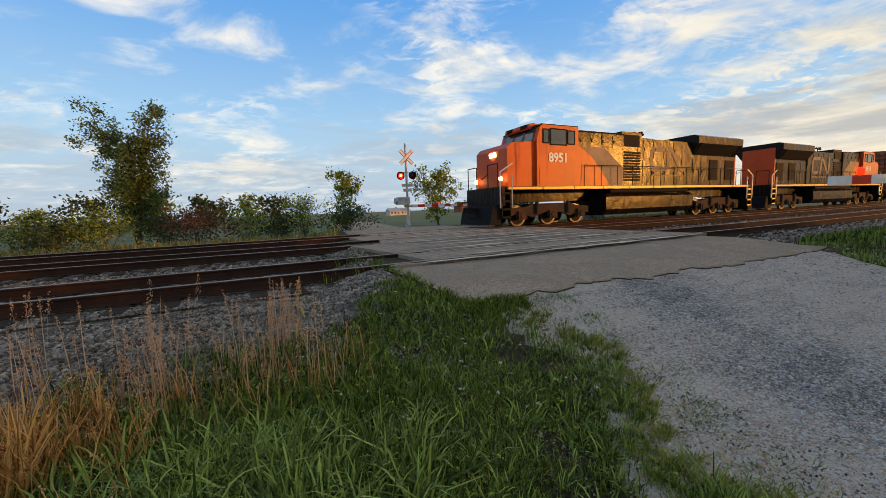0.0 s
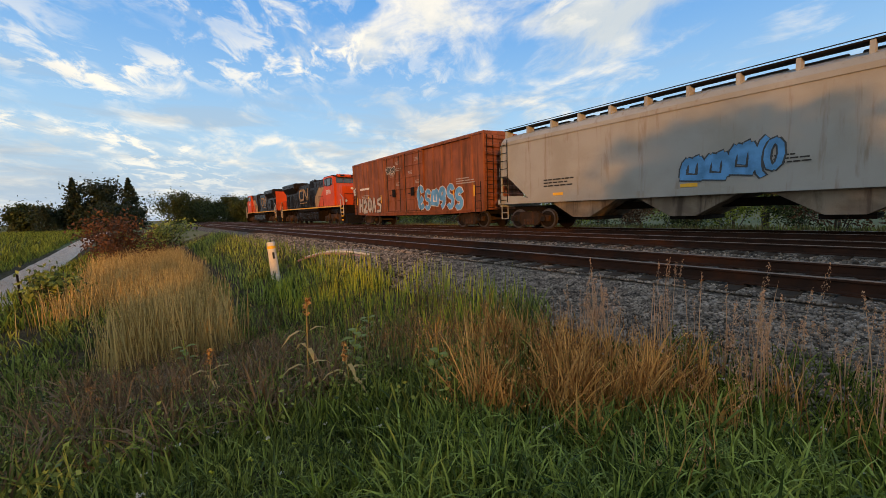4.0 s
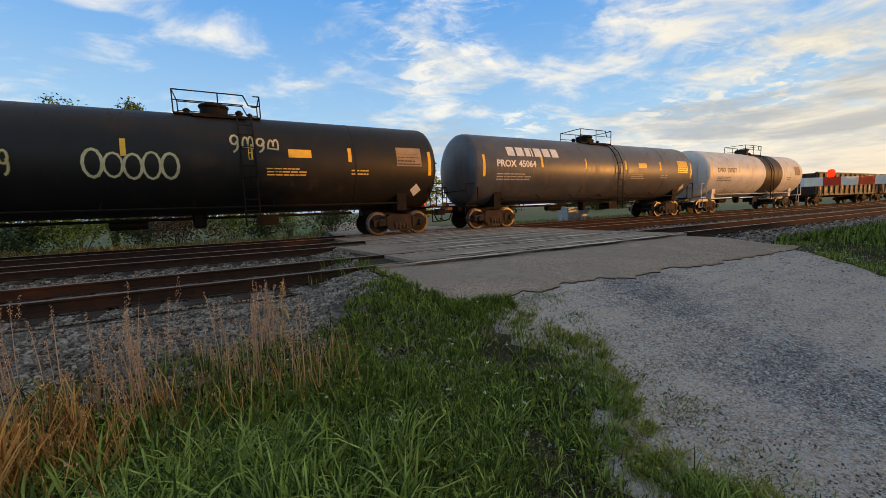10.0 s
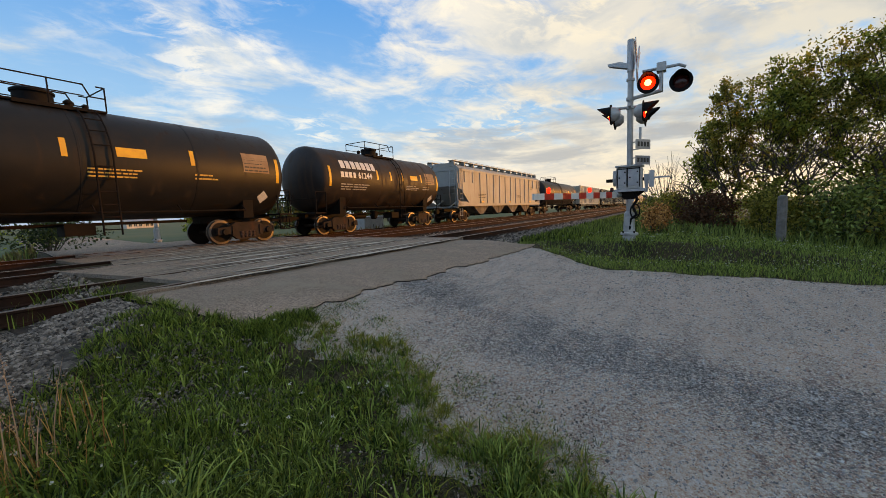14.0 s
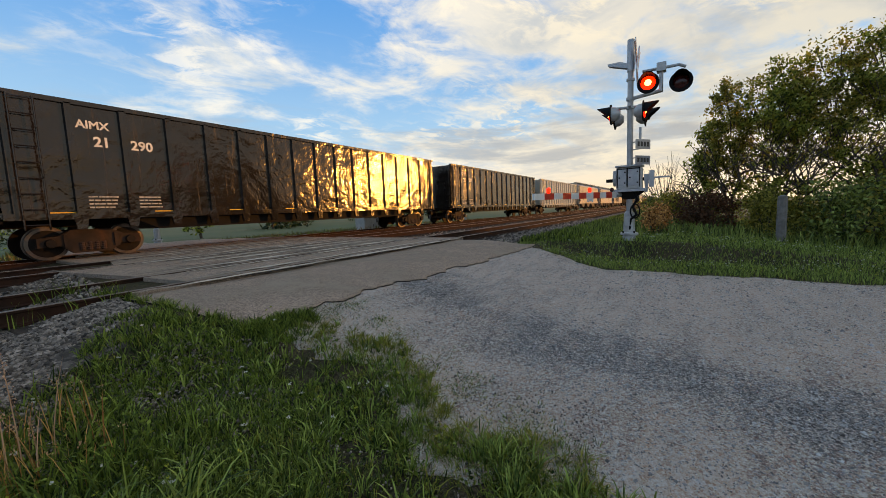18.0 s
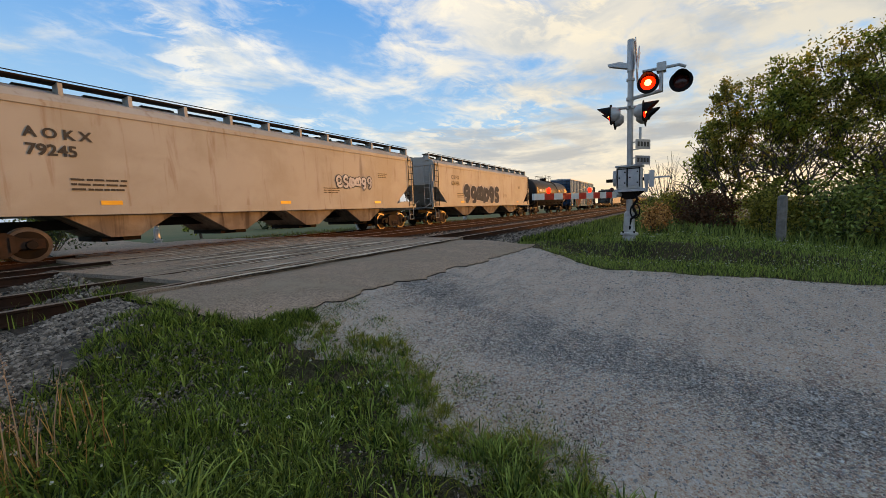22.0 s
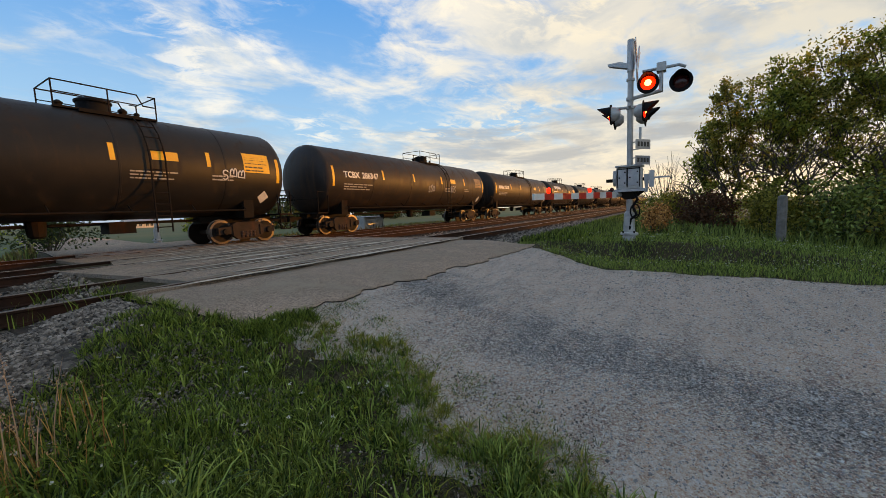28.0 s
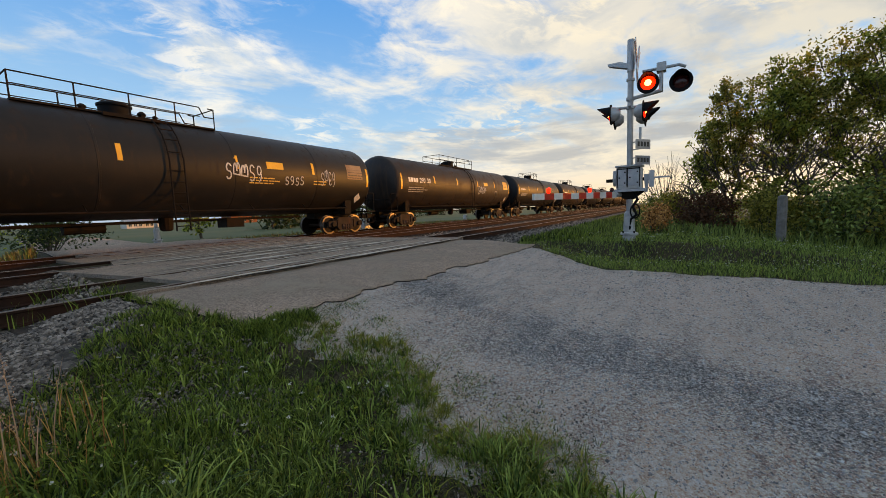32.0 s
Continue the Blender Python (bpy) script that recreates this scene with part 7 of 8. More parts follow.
# ---- plants ----
def blades(name, x, y, high, wide, material, label, seed, lean=0.35, category="grass", heads=None, away=None, droop=0.25):
    """A stand of grass blades as one mesh: every blade bows over and tapers to its tip. away: the heading in which each leans."""
    rng = np.random.default_rng(seed)
    n = len(x)
    z = ground_z(x, y)
    a = rng.uniform(0, 2 * np.pi, n)
    b = rng.uniform(0, 2 * np.pi, n) if away is None else away + rng.normal(0, 0.5, n)
    tilt = lean * rng.uniform(0.1, 1.0, n)
    ux, uy = np.cos(a) * wide / 2, np.sin(a) * wide / 2
    u = np.stack([ux, uy, np.zeros(n)], -1)
    base = np.stack([x, y, z - 0.01], -1)

    def at(f):
        out = high * tilt * f ** 1.8
        return base + np.stack([np.cos(b) * out, np.sin(b) * out, high * (f - droop * tilt * f ** 3)], -1)
    p1, p2, tip = at(0.42), at(0.76), at(1.0)
    v = np.stack([base - u * 0.8, base + u * 0.8, p1 + u, p1 - u, p2 + u * 0.72, p2 - u * 0.72, tip], 1).reshape(-1, 3)
    k = np.arange(n)[:, None] * 7
    f = np.concatenate([k + [0, 1, 2], k + [0, 2, 3], k + [3, 2, 4], k + [3, 4, 5], k + [5, 4, 6]], 1).reshape(-1, 3)
    ob = tagged(part(name, raw_mesh(name, v, f, material), material), label, category, kind="stuff")
    if heads:
        m, size, share, plume, bits = heads
        pick = rng.uniform(0, 1, n) < share
        low = at(1.0 - 0.22)[pick]
        q, r = np.repeat(tip[pick], bits, 0), np.repeat(low, bits, 0)
        g = rng.uniform(0, 1, (len(q), 1))
        q = q + (r - q) * g * plume + rng.normal(0, 1, q.shape) * (0.004 + 0.012 * g)
        leaves(name + "_head", q, rng.uniform(0.5, 1.0, len(q)) * size, m, label, seed + 1, category, upright=0.75)
    return ob


def tufts(name, sx, sy, per, radius, high, wide, material, label, seed, lean=0.9):
    """Tufts of grass: the blades of each one spread out from its middle."""
    rng = np.random.default_rng(seed)
    n = len(sx)
    count = (per * rng.uniform(0.4, 1.6, n)).astype(int) + 2
    who = np.repeat(np.arange(n), count)
    size = rng.uniform(0.5, 1.5, n)
    d, a = np.abs(rng.normal(0, 0.6, len(who))) * radius * size[who], rng.uniform(0, 2 * np.pi, len(who))
    x, y = sx[who] + d * np.cos(a), sy[who] + d * np.sin(a)
    h = (high * np.ones(n) * (0.55 + 0.5 * size))[who] * rng.uniform(0.45, 1.15, len(who))
    r = np.hypot(x, y)
    keep = turf(x, y) & (r > 0.35)
    return blades(name, x[keep], y[keep], h[keep], (wide * rng.uniform(0.6, 1.3, len(who)) * (1 + 0.22 * np.maximum(r - 2.5, 0)))[keep], material, label, seed + 50, lean, away=a[keep], droop=0.45)


def leaves(name, at, size, material, label="", seed=0, category="", parent=None, flat=0.0, narrow=0.55, upright=0.0):
    """Many small pointed leaves as one mesh."""
    rng = np.random.default_rng(seed)
    n = len(at)
    d = rng.normal(0, 1, (n, 3))
    d[:, 2] *= 1 - flat
    d[:, :2] *= 1 - upright
    d /= np.linalg.norm(d, axis=1)[:, None] + 1e-9
    e = np.cross(d, rng.normal(0, 1, (n, 3)))
    e /= np.linalg.norm(e, axis=1)[:, None] + 1e-9
    s = np.asarray(size)[:, None] if np.ndim(size) else size
    v = np.stack([at - d * s * 0.5, at + e * s * narrow * 0.5, at + d * s * 0.5, at - e * s * narrow * 0.5], 1).reshape(-1, 3)
    f = np.arange(4 * n).reshape(-1, 4)
    ob = part(name, raw_mesh(name, v, f, material), material, parent)
    if label and not parent:
        tagged(ob, label, category, kind="stuff")
    return ob


def tree(name, at, high, wide, seed, count, size, material, label, trunk=0.16, bare=0.22, clumps=46, stems=1, loose=0.6, group="", drop=0.0, category="tree"):
    """A tapered trunk that forks into limbs, with leaves gathered in uneven clumps round their ends."""
    rng = random.Random(seed)
    owner = tagged(holder(name, at), label, category, group)
    wood, tips = Shape(), []

    def grow(p, d, length, r, level):
        q = p + d * length
        wood.tube(p, q, r, 7, r * 0.62, 0, False)
        if level == 0 or r < 0.012:
            tips.append(q)
            return
        tips.append(p + d * length * 0.6)
        for _ in range(3 if level > 1 else 2):
            side = Vector((rng.uniform(-1, 1), rng.uniform(-1, 1), rng.uniform(-0.35 - drop, 0.9))).normalized()
            grow(q, (d * 0.8 + side * 0.85).normalized(), length * rng.uniform(0.58, 0.85), r * 0.58, level - 1)
    for k in range(stems):
        lean = Vector((rng.uniform(-0.3, 0.3), rng.uniform(-0.3, 0.3), 1)).normalized() if stems > 1 else Vector((rng.uniform(-0.08, 0.08), 0.05, 1)).normalized()
        base = Vector((rng.uniform(-0.12, 0.12) * stems, rng.uniform(-0.12, 0.12) * stems, -0.2))
        grow(base, lean, high * (bare + 0.12), trunk * (1 if stems == 1 else 0.6), 3)
    part("trunk", wood, M_BARK, owner, smooth=50)
    g = np.random.default_rng(seed)
    pts = np.array([tuple(t) for t in tips])
    # pull the clumps into the crown's true height and width
    lo, hi = pts[:, 2].min(), pts[:, 2].max()
    f = (pts[:, 2] - lo) / (hi - lo + 1e-6)
    extra = np.stack([g.normal(0, wide * 0.24, clumps), g.normal(0, wide * 0.24, clumps), g.uniform(bare, 0.98, clumps) * high], -1)
    taper = 1.15 - 0.75 * np.abs((extra[:, 2] / high - 0.55) / 0.55) ** 1.5
    extra[:, :2] *= taper[:, None]
    pts[:, 2] = high * (bare + (0.97 - bare) * f)
    spread = np.abs(pts[:, :2]).max() + 1e-6
    pts[:, :2] *= wide * 0.5 / spread
    pts = np.concatenate([pts, extra])
    who = g.integers(0, len(pts), count)
    fat = wide * 0.055 * (0.5 + g.uniform(0, 1.2, len(pts)))
    c = pts[who] + g.normal(0, 1, (count, 3)) * (fat[who] * loose * 1.6)[:, None] * [1, 1, 0.9]
    c[:, 2] = np.maximum(c[:, 2], high * bare * 0.6)
    leaves("crown", c, size * g.uniform(0.6, 1.3, count), material, seed=seed, parent=owner)
    twig = Shape()
    for i in range(0, len(pts), 2):
        p = Vector(pts[i])
        q = Vector((p.x * 0.55, p.y * 0.55, p.z * 0.86))
        twig.tube(q, p, 0.02, 4, 0.008, 0, False)
    part("twig_work", twig, M_BARK, owner)["kind"] = "stuff"
    return owner


def conifer(at, high, wide, seed, label):
    rng = np.random.default_rng(seed)
    owner = tagged(holder("spruce_tree", at), label, "spruce tree", "spruces by the farm")
    part("trunk", Shape().tube((0, 0, -0.2), (0, 0, high * 0.97), high * 0.02, 8, 0.02), M_BARK, owner)
    c, s = [], []
    for i in range(26):
        f = i / 25
        z = high * (0.1 + 0.88 * f)
        r = wide * 0.5 * (1 - f) ** 0.85 * rng.uniform(0.75, 1.1) + 0.05
        for k in range(14):
            a = rng.uniform(0, 6.28)
            for t in np.linspace(0.15, 1.0, 9):
                c.append((r * t * math.cos(a), r * t * math.sin(a), z - r * t * 0.25))
                s.append(high * 0.042)
    c = np.array(c) + rng.normal(0, high * 0.008, (len(c), 3))
    leaves("crown", c, np.array(s), L_FIR, seed=seed, parent=owner, narrow=0.7)


def bush(at, high, wide, seed, count, size, material, label, name="bush", group="bushes along the line"):
    g = np.random.default_rng(seed)
    owner = tagged(holder(name, at), label, "bush", group)
    stems = Shape()
    heart = []
    for k in range(14):
        a, r = g.uniform(0, 6.28), wide * 0.5 * g.uniform(0.1, 0.8)
        top = Vector((r * math.cos(a), r * math.sin(a), high * g.uniform(0.5, 0.92)))
        stems.tube((top.x * 0.2, top.y * 0.2, -0.1), top, 0.025, 5, 0.008, 0, False)
        heart.append(top)
    part("stem_work", stems, M_BARK, owner)["kind"] = "stuff"
    h = np.array([tuple(t) for t in heart] + [(g.normal(0, wide * 0.25), g.normal(0, wide * 0.25), high * g.uniform(0.15, 0.6)) for _ in range(12)])
    c = h[g.integers(0, len(h), count)] + g.normal(0, 1, (count, 3)) * [wide * 0.11, wide * 0.11, high * 0.11]
    c[:, 2] = np.abs(c[:, 2])
    leaves("foliage", c, size * g.uniform(0.6, 1.4, count), material, seed=seed, parent=owner)


def put(x, y, lift=0.0):
    return (x, y, float(ground_z(x, y)) + lift)


def lone_tree(at, high):
    """A tree with a short trunk and two leaning leaders, so that its crown widens upwards to two uneven tops."""
    g = np.random.default_rng(3)
    owner = tagged(holder("lone_tree", at, -26.0), "lone leafy tree with a forked crown behind the tracks", "tree")
    wood, spots = Shape(), []
    for side, top, share in ((-1.95, 0.98, 46), (1.75, 0.95, 52), (0.25, 0.78, 30), (-0.7, 0.55, 16), (1.1, 0.52, 18)):
        p, r = Vector((0, 0, -0.2)), 0.13
        for i in range(1, 9):
            f = i / 8
            q = Vector((side * f ** 1.4 + g.normal(0, 0.08), g.normal(0, 0.10), top * high * f))
            wood.tube(p, q, r, 6, r * 0.8, 0, False)
            p, r = q, r * 0.8
        for _ in range(share):
            f = g.uniform(0.16, 1.0) ** 0.8
            c = Vector((side * f ** 1.4, 0, top * high * f))
            out = Vector((g.normal(0, 0.42), g.normal(0, 0.6), g.normal(0.12, 0.3))) * (0.6 + 0.75 * math.sin(math.pi * min(f, 0.9)))
            wood.tube(c, c + out, 0.03, 4, 0.01, 0, False)
            spots.append(tuple(c + out))
    part("trunk", wood, M_BARK, owner, smooth=50)
    pts = np.array(spots)
    n = 17000
    c = pts[g.integers(0, len(pts), n)] + g.normal(0, 1, (n, 3)) * [0.24, 0.26, 0.22]
    # twigs that stand out of the crown here and there
    tip = pts[g.integers(0, len(pts), 60)]
    out = g.normal(0, 1, (60, 3)) * [0.35, 0.35, 0.25] + [0, 0, 0.18]
    t = g.uniform(0.2, 1.6, (60, 26, 1))
    c = np.concatenate([c, (tip[:, None] + out[:, None] * t + g.normal(0, 0.05, (60, 26, 3))).reshape(-1, 3)])
    c[:, 2] = np.maximum(c[:, 2], 0.6)
    leaves("crown", c, 0.17 * g.uniform(0.6, 1.3, len(c)), L_ELM, seed=3, parent=owner)


def plants_far():
    lone_tree(put(-6.6, 30.5), 8.9)
    for k, (x, y, h, w, n) in enumerate(((19.4, -1.2, 4.4, 1.8, 5000), (19.2, -1.9, 6.0, 2.3, 7000), (18.8, -2.9, 6.3, 2.5, 7000), (19.0, -3.8, 6.6, 2.7, 7500), (18.8, -4.8, 7.0, 2.9, 7500), (18.4, -5.9, 7.1, 3.0, 7500), (18.2, -7.0, 6.9, 3.0, 6500), (21.5, -7.8, 6.8, 3.4, 8000))):
        tree("roadside_tree", put(x, y), h, w, 20 + k, n, 0.122, L_AUTUMN_GLOW if k % 3 == 1 else L_TREE, "tall leafy tree turning yellow beside the lot" if k % 3 == 1 else "tall green leafy tree beside the lot", 0.10, 0.14, 60, stems=3, loose=0.48, group="trees beside the lot")
    # the last four, tall ones stand out of view, added to shade the foreground
    for k, (x, y, h, w) in enumerate(((16.6, -2.9, 1.7, 2.4), (16.0, -4.4, 1.9, 2.6), (18.2, -1.0, 1.4, 2.2), (20.0, 0.2, 1.5, 2.4), (15.6, -6.0, 2.0, 2.8), (23.5, 0.8, 1.4, 2.8), (16.2, -8.3, 2.7, 3.4), (15.6, -11.0, 2.8, 3.6), (14.6, -13.6, 2.8, 3.6), (13.0, -16.2, 2.8, 3.6))):
        # the yellow leaf colour here paints in the low sun's warm glow
        bush(put(x, y), h, w, 40 + k, 3600, 0.11, (L_AUTUMN_GLOW, L_WEED, L_SUMAC, L_AUTUMN_GLOW)[k % 4], "tangled bush under the roadside trees or added unseen for shade", group="bushes under the trees")
    # added hedge, nearly all unseen: its height keeps low sun off the near ground
    for k in range(17):
        x, y = 4.0 + 1.9 * k + 0.5 * math.sin(5.0 * k), -11.0 + 0.8 * math.sin(3.0 * k)
        bush(put(x, y), (3.4 if x > 14.5 else 1.6) + 0.25 * math.sin(2.0 * k), 3.2, 80 + k, 1500, 0.24, L_TREE if k % 3 else L_WEED, "dense green hedge bush added out of view for shade", group="hedge at the end of the lot")
    bush(put(15.0, 0.55), 0.95, 1.0, 61, 2200, 0.09, L_DRY, "reddish brown shrub behind the signal mast", "shrub", "")
    s = Shape()
    rng = random.Random(5)
    for k in range(26):
        a, t = rng.uniform(0, 6.28), rng.uniform(0.15, 0.6)
        p = Vector((0.1 * math.cos(a), 0.1 * math.sin(a), 0))
        for j in range(4):
            q = p + Vector((t * math.cos(a) * 0.9 + rng.uniform(-0.14, 0.14), t * math.sin(a) * 0.9 + rng.uniform(-0.14, 0.14), rng.uniform(0.65, 0.9)))
            for _ in range(2):
                s.tube(p, p + Vector((rng.uniform(-0.5, 0.5), rng.uniform(-0.5, 0.5), rng.uniform(0.35, 0.8))), 0.009, 4, 0.004, 0, False)
            s.tube(p, q, 0.022 - 0.004 * j, 5, 0.018 - 0.004 * j, 0, False)
            p = q
    bare = tagged(holder("dead_shrub", put(22.0, 0.25)), "bare grey leafless shrub", "shrub")
    part("branch_work", s, M_POSTWOOD, bare)["kind"] = "stuff"
    # the hedge and thicket along the far side of the tracks
    g = random.Random(9)
    for k in range(34):
        x = 6.0 - 2.15 * k + g.uniform(-0.6, 0.6)
        y = 27 + g.uniform(-1.5, 3.5) + 0.10 * max(0, -x - 10)
        h, w = g.uniform(1.7, 2.9), g.uniform(2.4, 3.8)
        bush(put(x, y), h, w, 100 + k, 2000, 0.15, (L_FARTREE, L_TREE, L_FARTREE, L_WEED, L_SUMAC)[k % 5], ("dark green bush in a hedge", "dense leafy bush in a hedge", "dull dark bush in a hedge", "low green bush in a hedge", "reddish brown bush in a hedge")[k % 5], group="hedge behind the tracks")
    tree("small_tree", put(7.2, 33), 5.0, 3.4, 71, 2600, 0.24, L_TREE, "small open tree beside the far crossing", 0.1, 0.15, 30)
    tree("small_tree", put(20.5, 42.0), 7.0, 6.0, 72, 3600, 0.32, L_TREE, "broad dark tree beyond the crossing", 0.16, 0.12, 40)
    tree("small_tree", put(-28.0, 36.0), 5.4, 3.2, 73, 2000, 0.28, L_TREE, "small leafy tree above the hedge", 0.1, 0.2, 26)
    for k in range(26):
        a = radians(86 + 3.55 * k + g.uniform(-1, 1))
        r = g.uniform(85, 130)
        x, y = r * math.cos(a), r * math.sin(a) + 6
        if y < 26:
            y += 16
        tree("far_tree", put(x, y), g.uniform(4.5, 7.5), g.uniform(5, 8), 200 + k, 900, 0.75, (L_FARTREE, L_TREE, L_FARTREE)[k % 3], "distant leafy tree on the horizon", 0.2, 0.1, 26, group="far trees", loose=1.0)
    for k in range(16):
        x = 38 + 9.0 * k + g.uniform(-2, 2)
        y = 62 + g.uniform(-6, 16) + 2.2 * k
        tree("far_tree", put(x, y), g.uniform(3.5, 6.5), g.uniform(6, 9), 260 + k, 800, 0.75, L_FARTREE, "distant leafy tree on the horizon", 0.2, 0.1, 26, group="far trees", loose=1.0)
    for k, (x, y, h, w) in enumerate(((-115, -13.1, 11.6, 6.0), (-115, -3.6, 11.9, 7.5), (-112, -17.5, 5.5, 5.0))):
        conifer(put(x, y), h, w, 300 + k, "dark pointed spruce beside the trail")
    for k, (x, y, h, w) in enumerate(((-118, -9.0, 10.2, 11.0), (-117, -14.5, 5.0, 8.0), (-110, -6.0, 5.0, 9.0), (-126, -22, 5.5, 9.0), (-150, 9.0, 9.5, 12.0), (-170, 15.0, 8.0, 12.0), (-190, 20.0, 7.0, 12.0), (-210, 12.0, 6.5, 12.0), (-150, 21.0, 8.5, 9.0), (-140, 24.0, 6.5, 8.0), (-162, 27.0, 9.0, 10.0), (-135, 28.0, 6.0, 8.0))):
        tree("far_tree", put(x, y), h, w, 310 + k, 7500, 0.6, L_FIR if k < 3 else L_FARTREE, "dark round tree by the railway", 0.3, 0.04, 60, group="trees by the line", loose=0.85)
    bush(put(-25.9, -1.76, -0.1), 2.7, 3.4, 330, 3600, 0.15, L_SUMAC, "rounded reddish brown shrub by the bank", "shrub", "")
    bush(put(-31.4, 0.31), 2.1, 3.8, 331, 2400, 0.18, L_WEED, "low dark green shrub by the bank", "shrub", "")
    bush(put(-14.0, -2.2), 1.1, 1.3, 332, 900, 0.12, L_WEED, "small green shrub by the trail", "shrub", "")


plants_far()


def around(rng, n, r0, r1, a0, a1, power=1.0):
    """Places round the camera, thicker near it."""
    r = r0 * (r1 / r0) ** rng.uniform(0, 1, n) ** power
    a = np.radians(rng.uniform(a0, a1, n))
    return r * np.cos(a), r * np.sin(a)


def clump(rng, n, spots, spread):
    spots = np.asarray(spots)
    k = rng.integers(0, len(spots), n)
    d = rng.normal(0, 1, (n, 2)) * spread
    return spots[k, 0] + d[:, 0], spots[k, 1] + d[:, 1]


def patchy(x, y):
    """Where the turf is thick (1) and where soil and stones lie bare (0)."""
    n = np.sin(1.9 * x + 0.7 * y + 1.0) * np.sin(2.3 * y - 0.9 * x) + 0.7 * np.sin(4.7 * x - 3.1 * y) * np.sin(3.9 * y + 2.2 * x + 0.5) + 0.4 * np.sin(9.1 * x + 2) * np.sin(8.3 * y)
    return 1 / (1 + np.exp(-4.0 * (n + 0.50)))


def turf(x, y):
    """True where the lawn and the weeds grow."""
    stony = (y > 4.0 + 0.25 * np.sin(1.3 * x) + 0.2 * np.sin(3.1 * x) + 1.3 * smooth(0.7, 1.6, x)) & (y < 18.3)
    paved = in_lot(x, y) | ((x > road_left(y) - 0.06) & (x < 11.5) & (y > 3.4))
    return ~stony & ~paved


def plants_near():
    rng = np.random.default_rng(12)

    def spots(n, r0, r1, a0, a1, thin=1.0):
        x, y = around(rng, n, r0, r1, a0, a1)
        keep = turf(x, y) & (rng.uniform(0, 1, n) < patchy(x, y) * thin + (1 - thin)) & (rng.uniform(0, 1, n) < np.where(x > 0.6, smooth(0.0, 0.35, lawn_edge(np.minimum(y, 3.3)) - x - 0.38 * (1 - patchy(2.1 * x + 3.0, 2.1 * y))) + smooth(3.0, 3.5, y), 1.0))
        return x[keep], y[keep]
    # the lawn: tufts of different grasses, thinning out to bare soil
    x, y = spots(12000, 1.5, 7.0, -10, 122)
    tufts("turf", x, y, 13, 0.06, 0.085, 0.0065, L_GRASS, "uneven green turf with bare patches", 1)
    x, y = spots(1700, 1.5, 6.5, 5, 118)
    tufts("bright_turf", x, y, 13, 0.05, 0.15, 0.0095, L_LUSH, "brighter tufts of longer grass in the turf", 2)
    x, y = spots(700, 1.6, 6.5, 5, 118, 0.3)
    tufts("yellow_turf", x, y, 13, 0.05, 0.10, 0.006, L_TURFYELLOW, "yellowing tufts of grass in the turf", 3)
    x, y = rng.uniform(-1.2, 2.6, 1500), rng.uniform(2.6, 5.5, 1500)
    keep = turf(x, y) & (rng.uniform(0, 1, 1500) < 0.15 + patchy(x, y))
    tufts("corner_turf", x[keep], y[keep], 18, 0.08, 0.13, 0.0065, L_GRASS, "ragged grass in the corner by the crossing", 21)
    x, y = spots(3500, 5.0, 16, 20, 190)
    tufts("short_turf", x, y, 12, 0.10, 0.13, 0.006, L_GRASS, "short turf between the weeds", 4)
    x, y = rng.uniform(-9, 2.4, 3800), rng.uniform(-7, 1.9, 3800)
    keep = turf(x, y) & ((np.hypot(x, y) < 1.7) | (y < 0.1)) & (rng.uniform(0, 1, 3800) < 0.25 + patchy(x, y))
    tufts("back_turf", x[keep], y[keep], 9, 0.10, 0.10, 0.011, L_GRASS, "short uneven turf beside the lot", 24)
    # low broad-leaved weeds creeping between the tufts
    x, y = spots(900, 1.6, 6.0, 0, 125, 0.6)
    k = np.repeat(np.arange(len(x)), 22)
    a, d = rng.uniform(0, 6.28, len(k)), 0.10 * np.sqrt(rng.uniform(0, 1, len(k)))
    x, y = x[k] + d * np.cos(a), y[k] + d * np.sin(a)
    keep = turf(x, y)
    at = np.stack([x, y, ground_z(x, y) + rng.uniform(0.01, 0.05, len(x))], -1)[keep]
    leaves("creeping_weeds", at, 0.026 * rng.uniform(0.5, 1.4, len(at)), L_GRASS, "low broad-leaved weeds creeping in the turf", 22, "weeds", flat=0.75, narrow=0.8)
    # weeds in the gap between rails and crossing
    c = np.stack([rng.uniform(1.0, 2.25, 22), rng.choice([6.35, 6.75, 7.8, 8.15, 8.3], 22)], -1)
    x, y = clump(rng, 230, c, 0.05)
    blades("rail_weeds", x, y, rng.uniform(0.08, 0.32, len(x)), 0.011, L_GRASS, "weeds growing beside the rails at the crossing", 23, 0.7, "weeds")
    # tufts that hang over the lot's edge
    y = rng.uniform(0.3, 3.6, 150)
    x = lawn_edge(y) - np.abs(rng.normal(0, 0.2, 150)) - 0.02
    tufts("edge_turf", x, y, 24, 0.06, 0.10, 0.006, L_TURFYELLOW, "yellowish tufts of grass at the edge of the lot", 5, 1.3)
    # islands of matted grass that creep out over the gravel, and ragged grass along the broken edge of the asphalt
    c = np.array([(2.75, 1.55), (2.9, 2.0), (3.15, 2.6), (3.3, 3.05), (3.25, 3.5), (3.6, 3.72), (2.45, 0.95), (2.35, 0.6), (3.05, 3.75)])
    x, y = clump(rng, 200, c, np.array([0.16, 0.09]))
    r = rng.uniform(0.03, 0.09, len(x))
    blades_at = np.repeat(np.arange(len(x)), 12)
    a = rng.uniform(0, 6.28, len(blades_at))
    x, y = x[blades_at] + r[blades_at] * np.cos(a), y[blades_at] + r[blades_at] * np.sin(a)
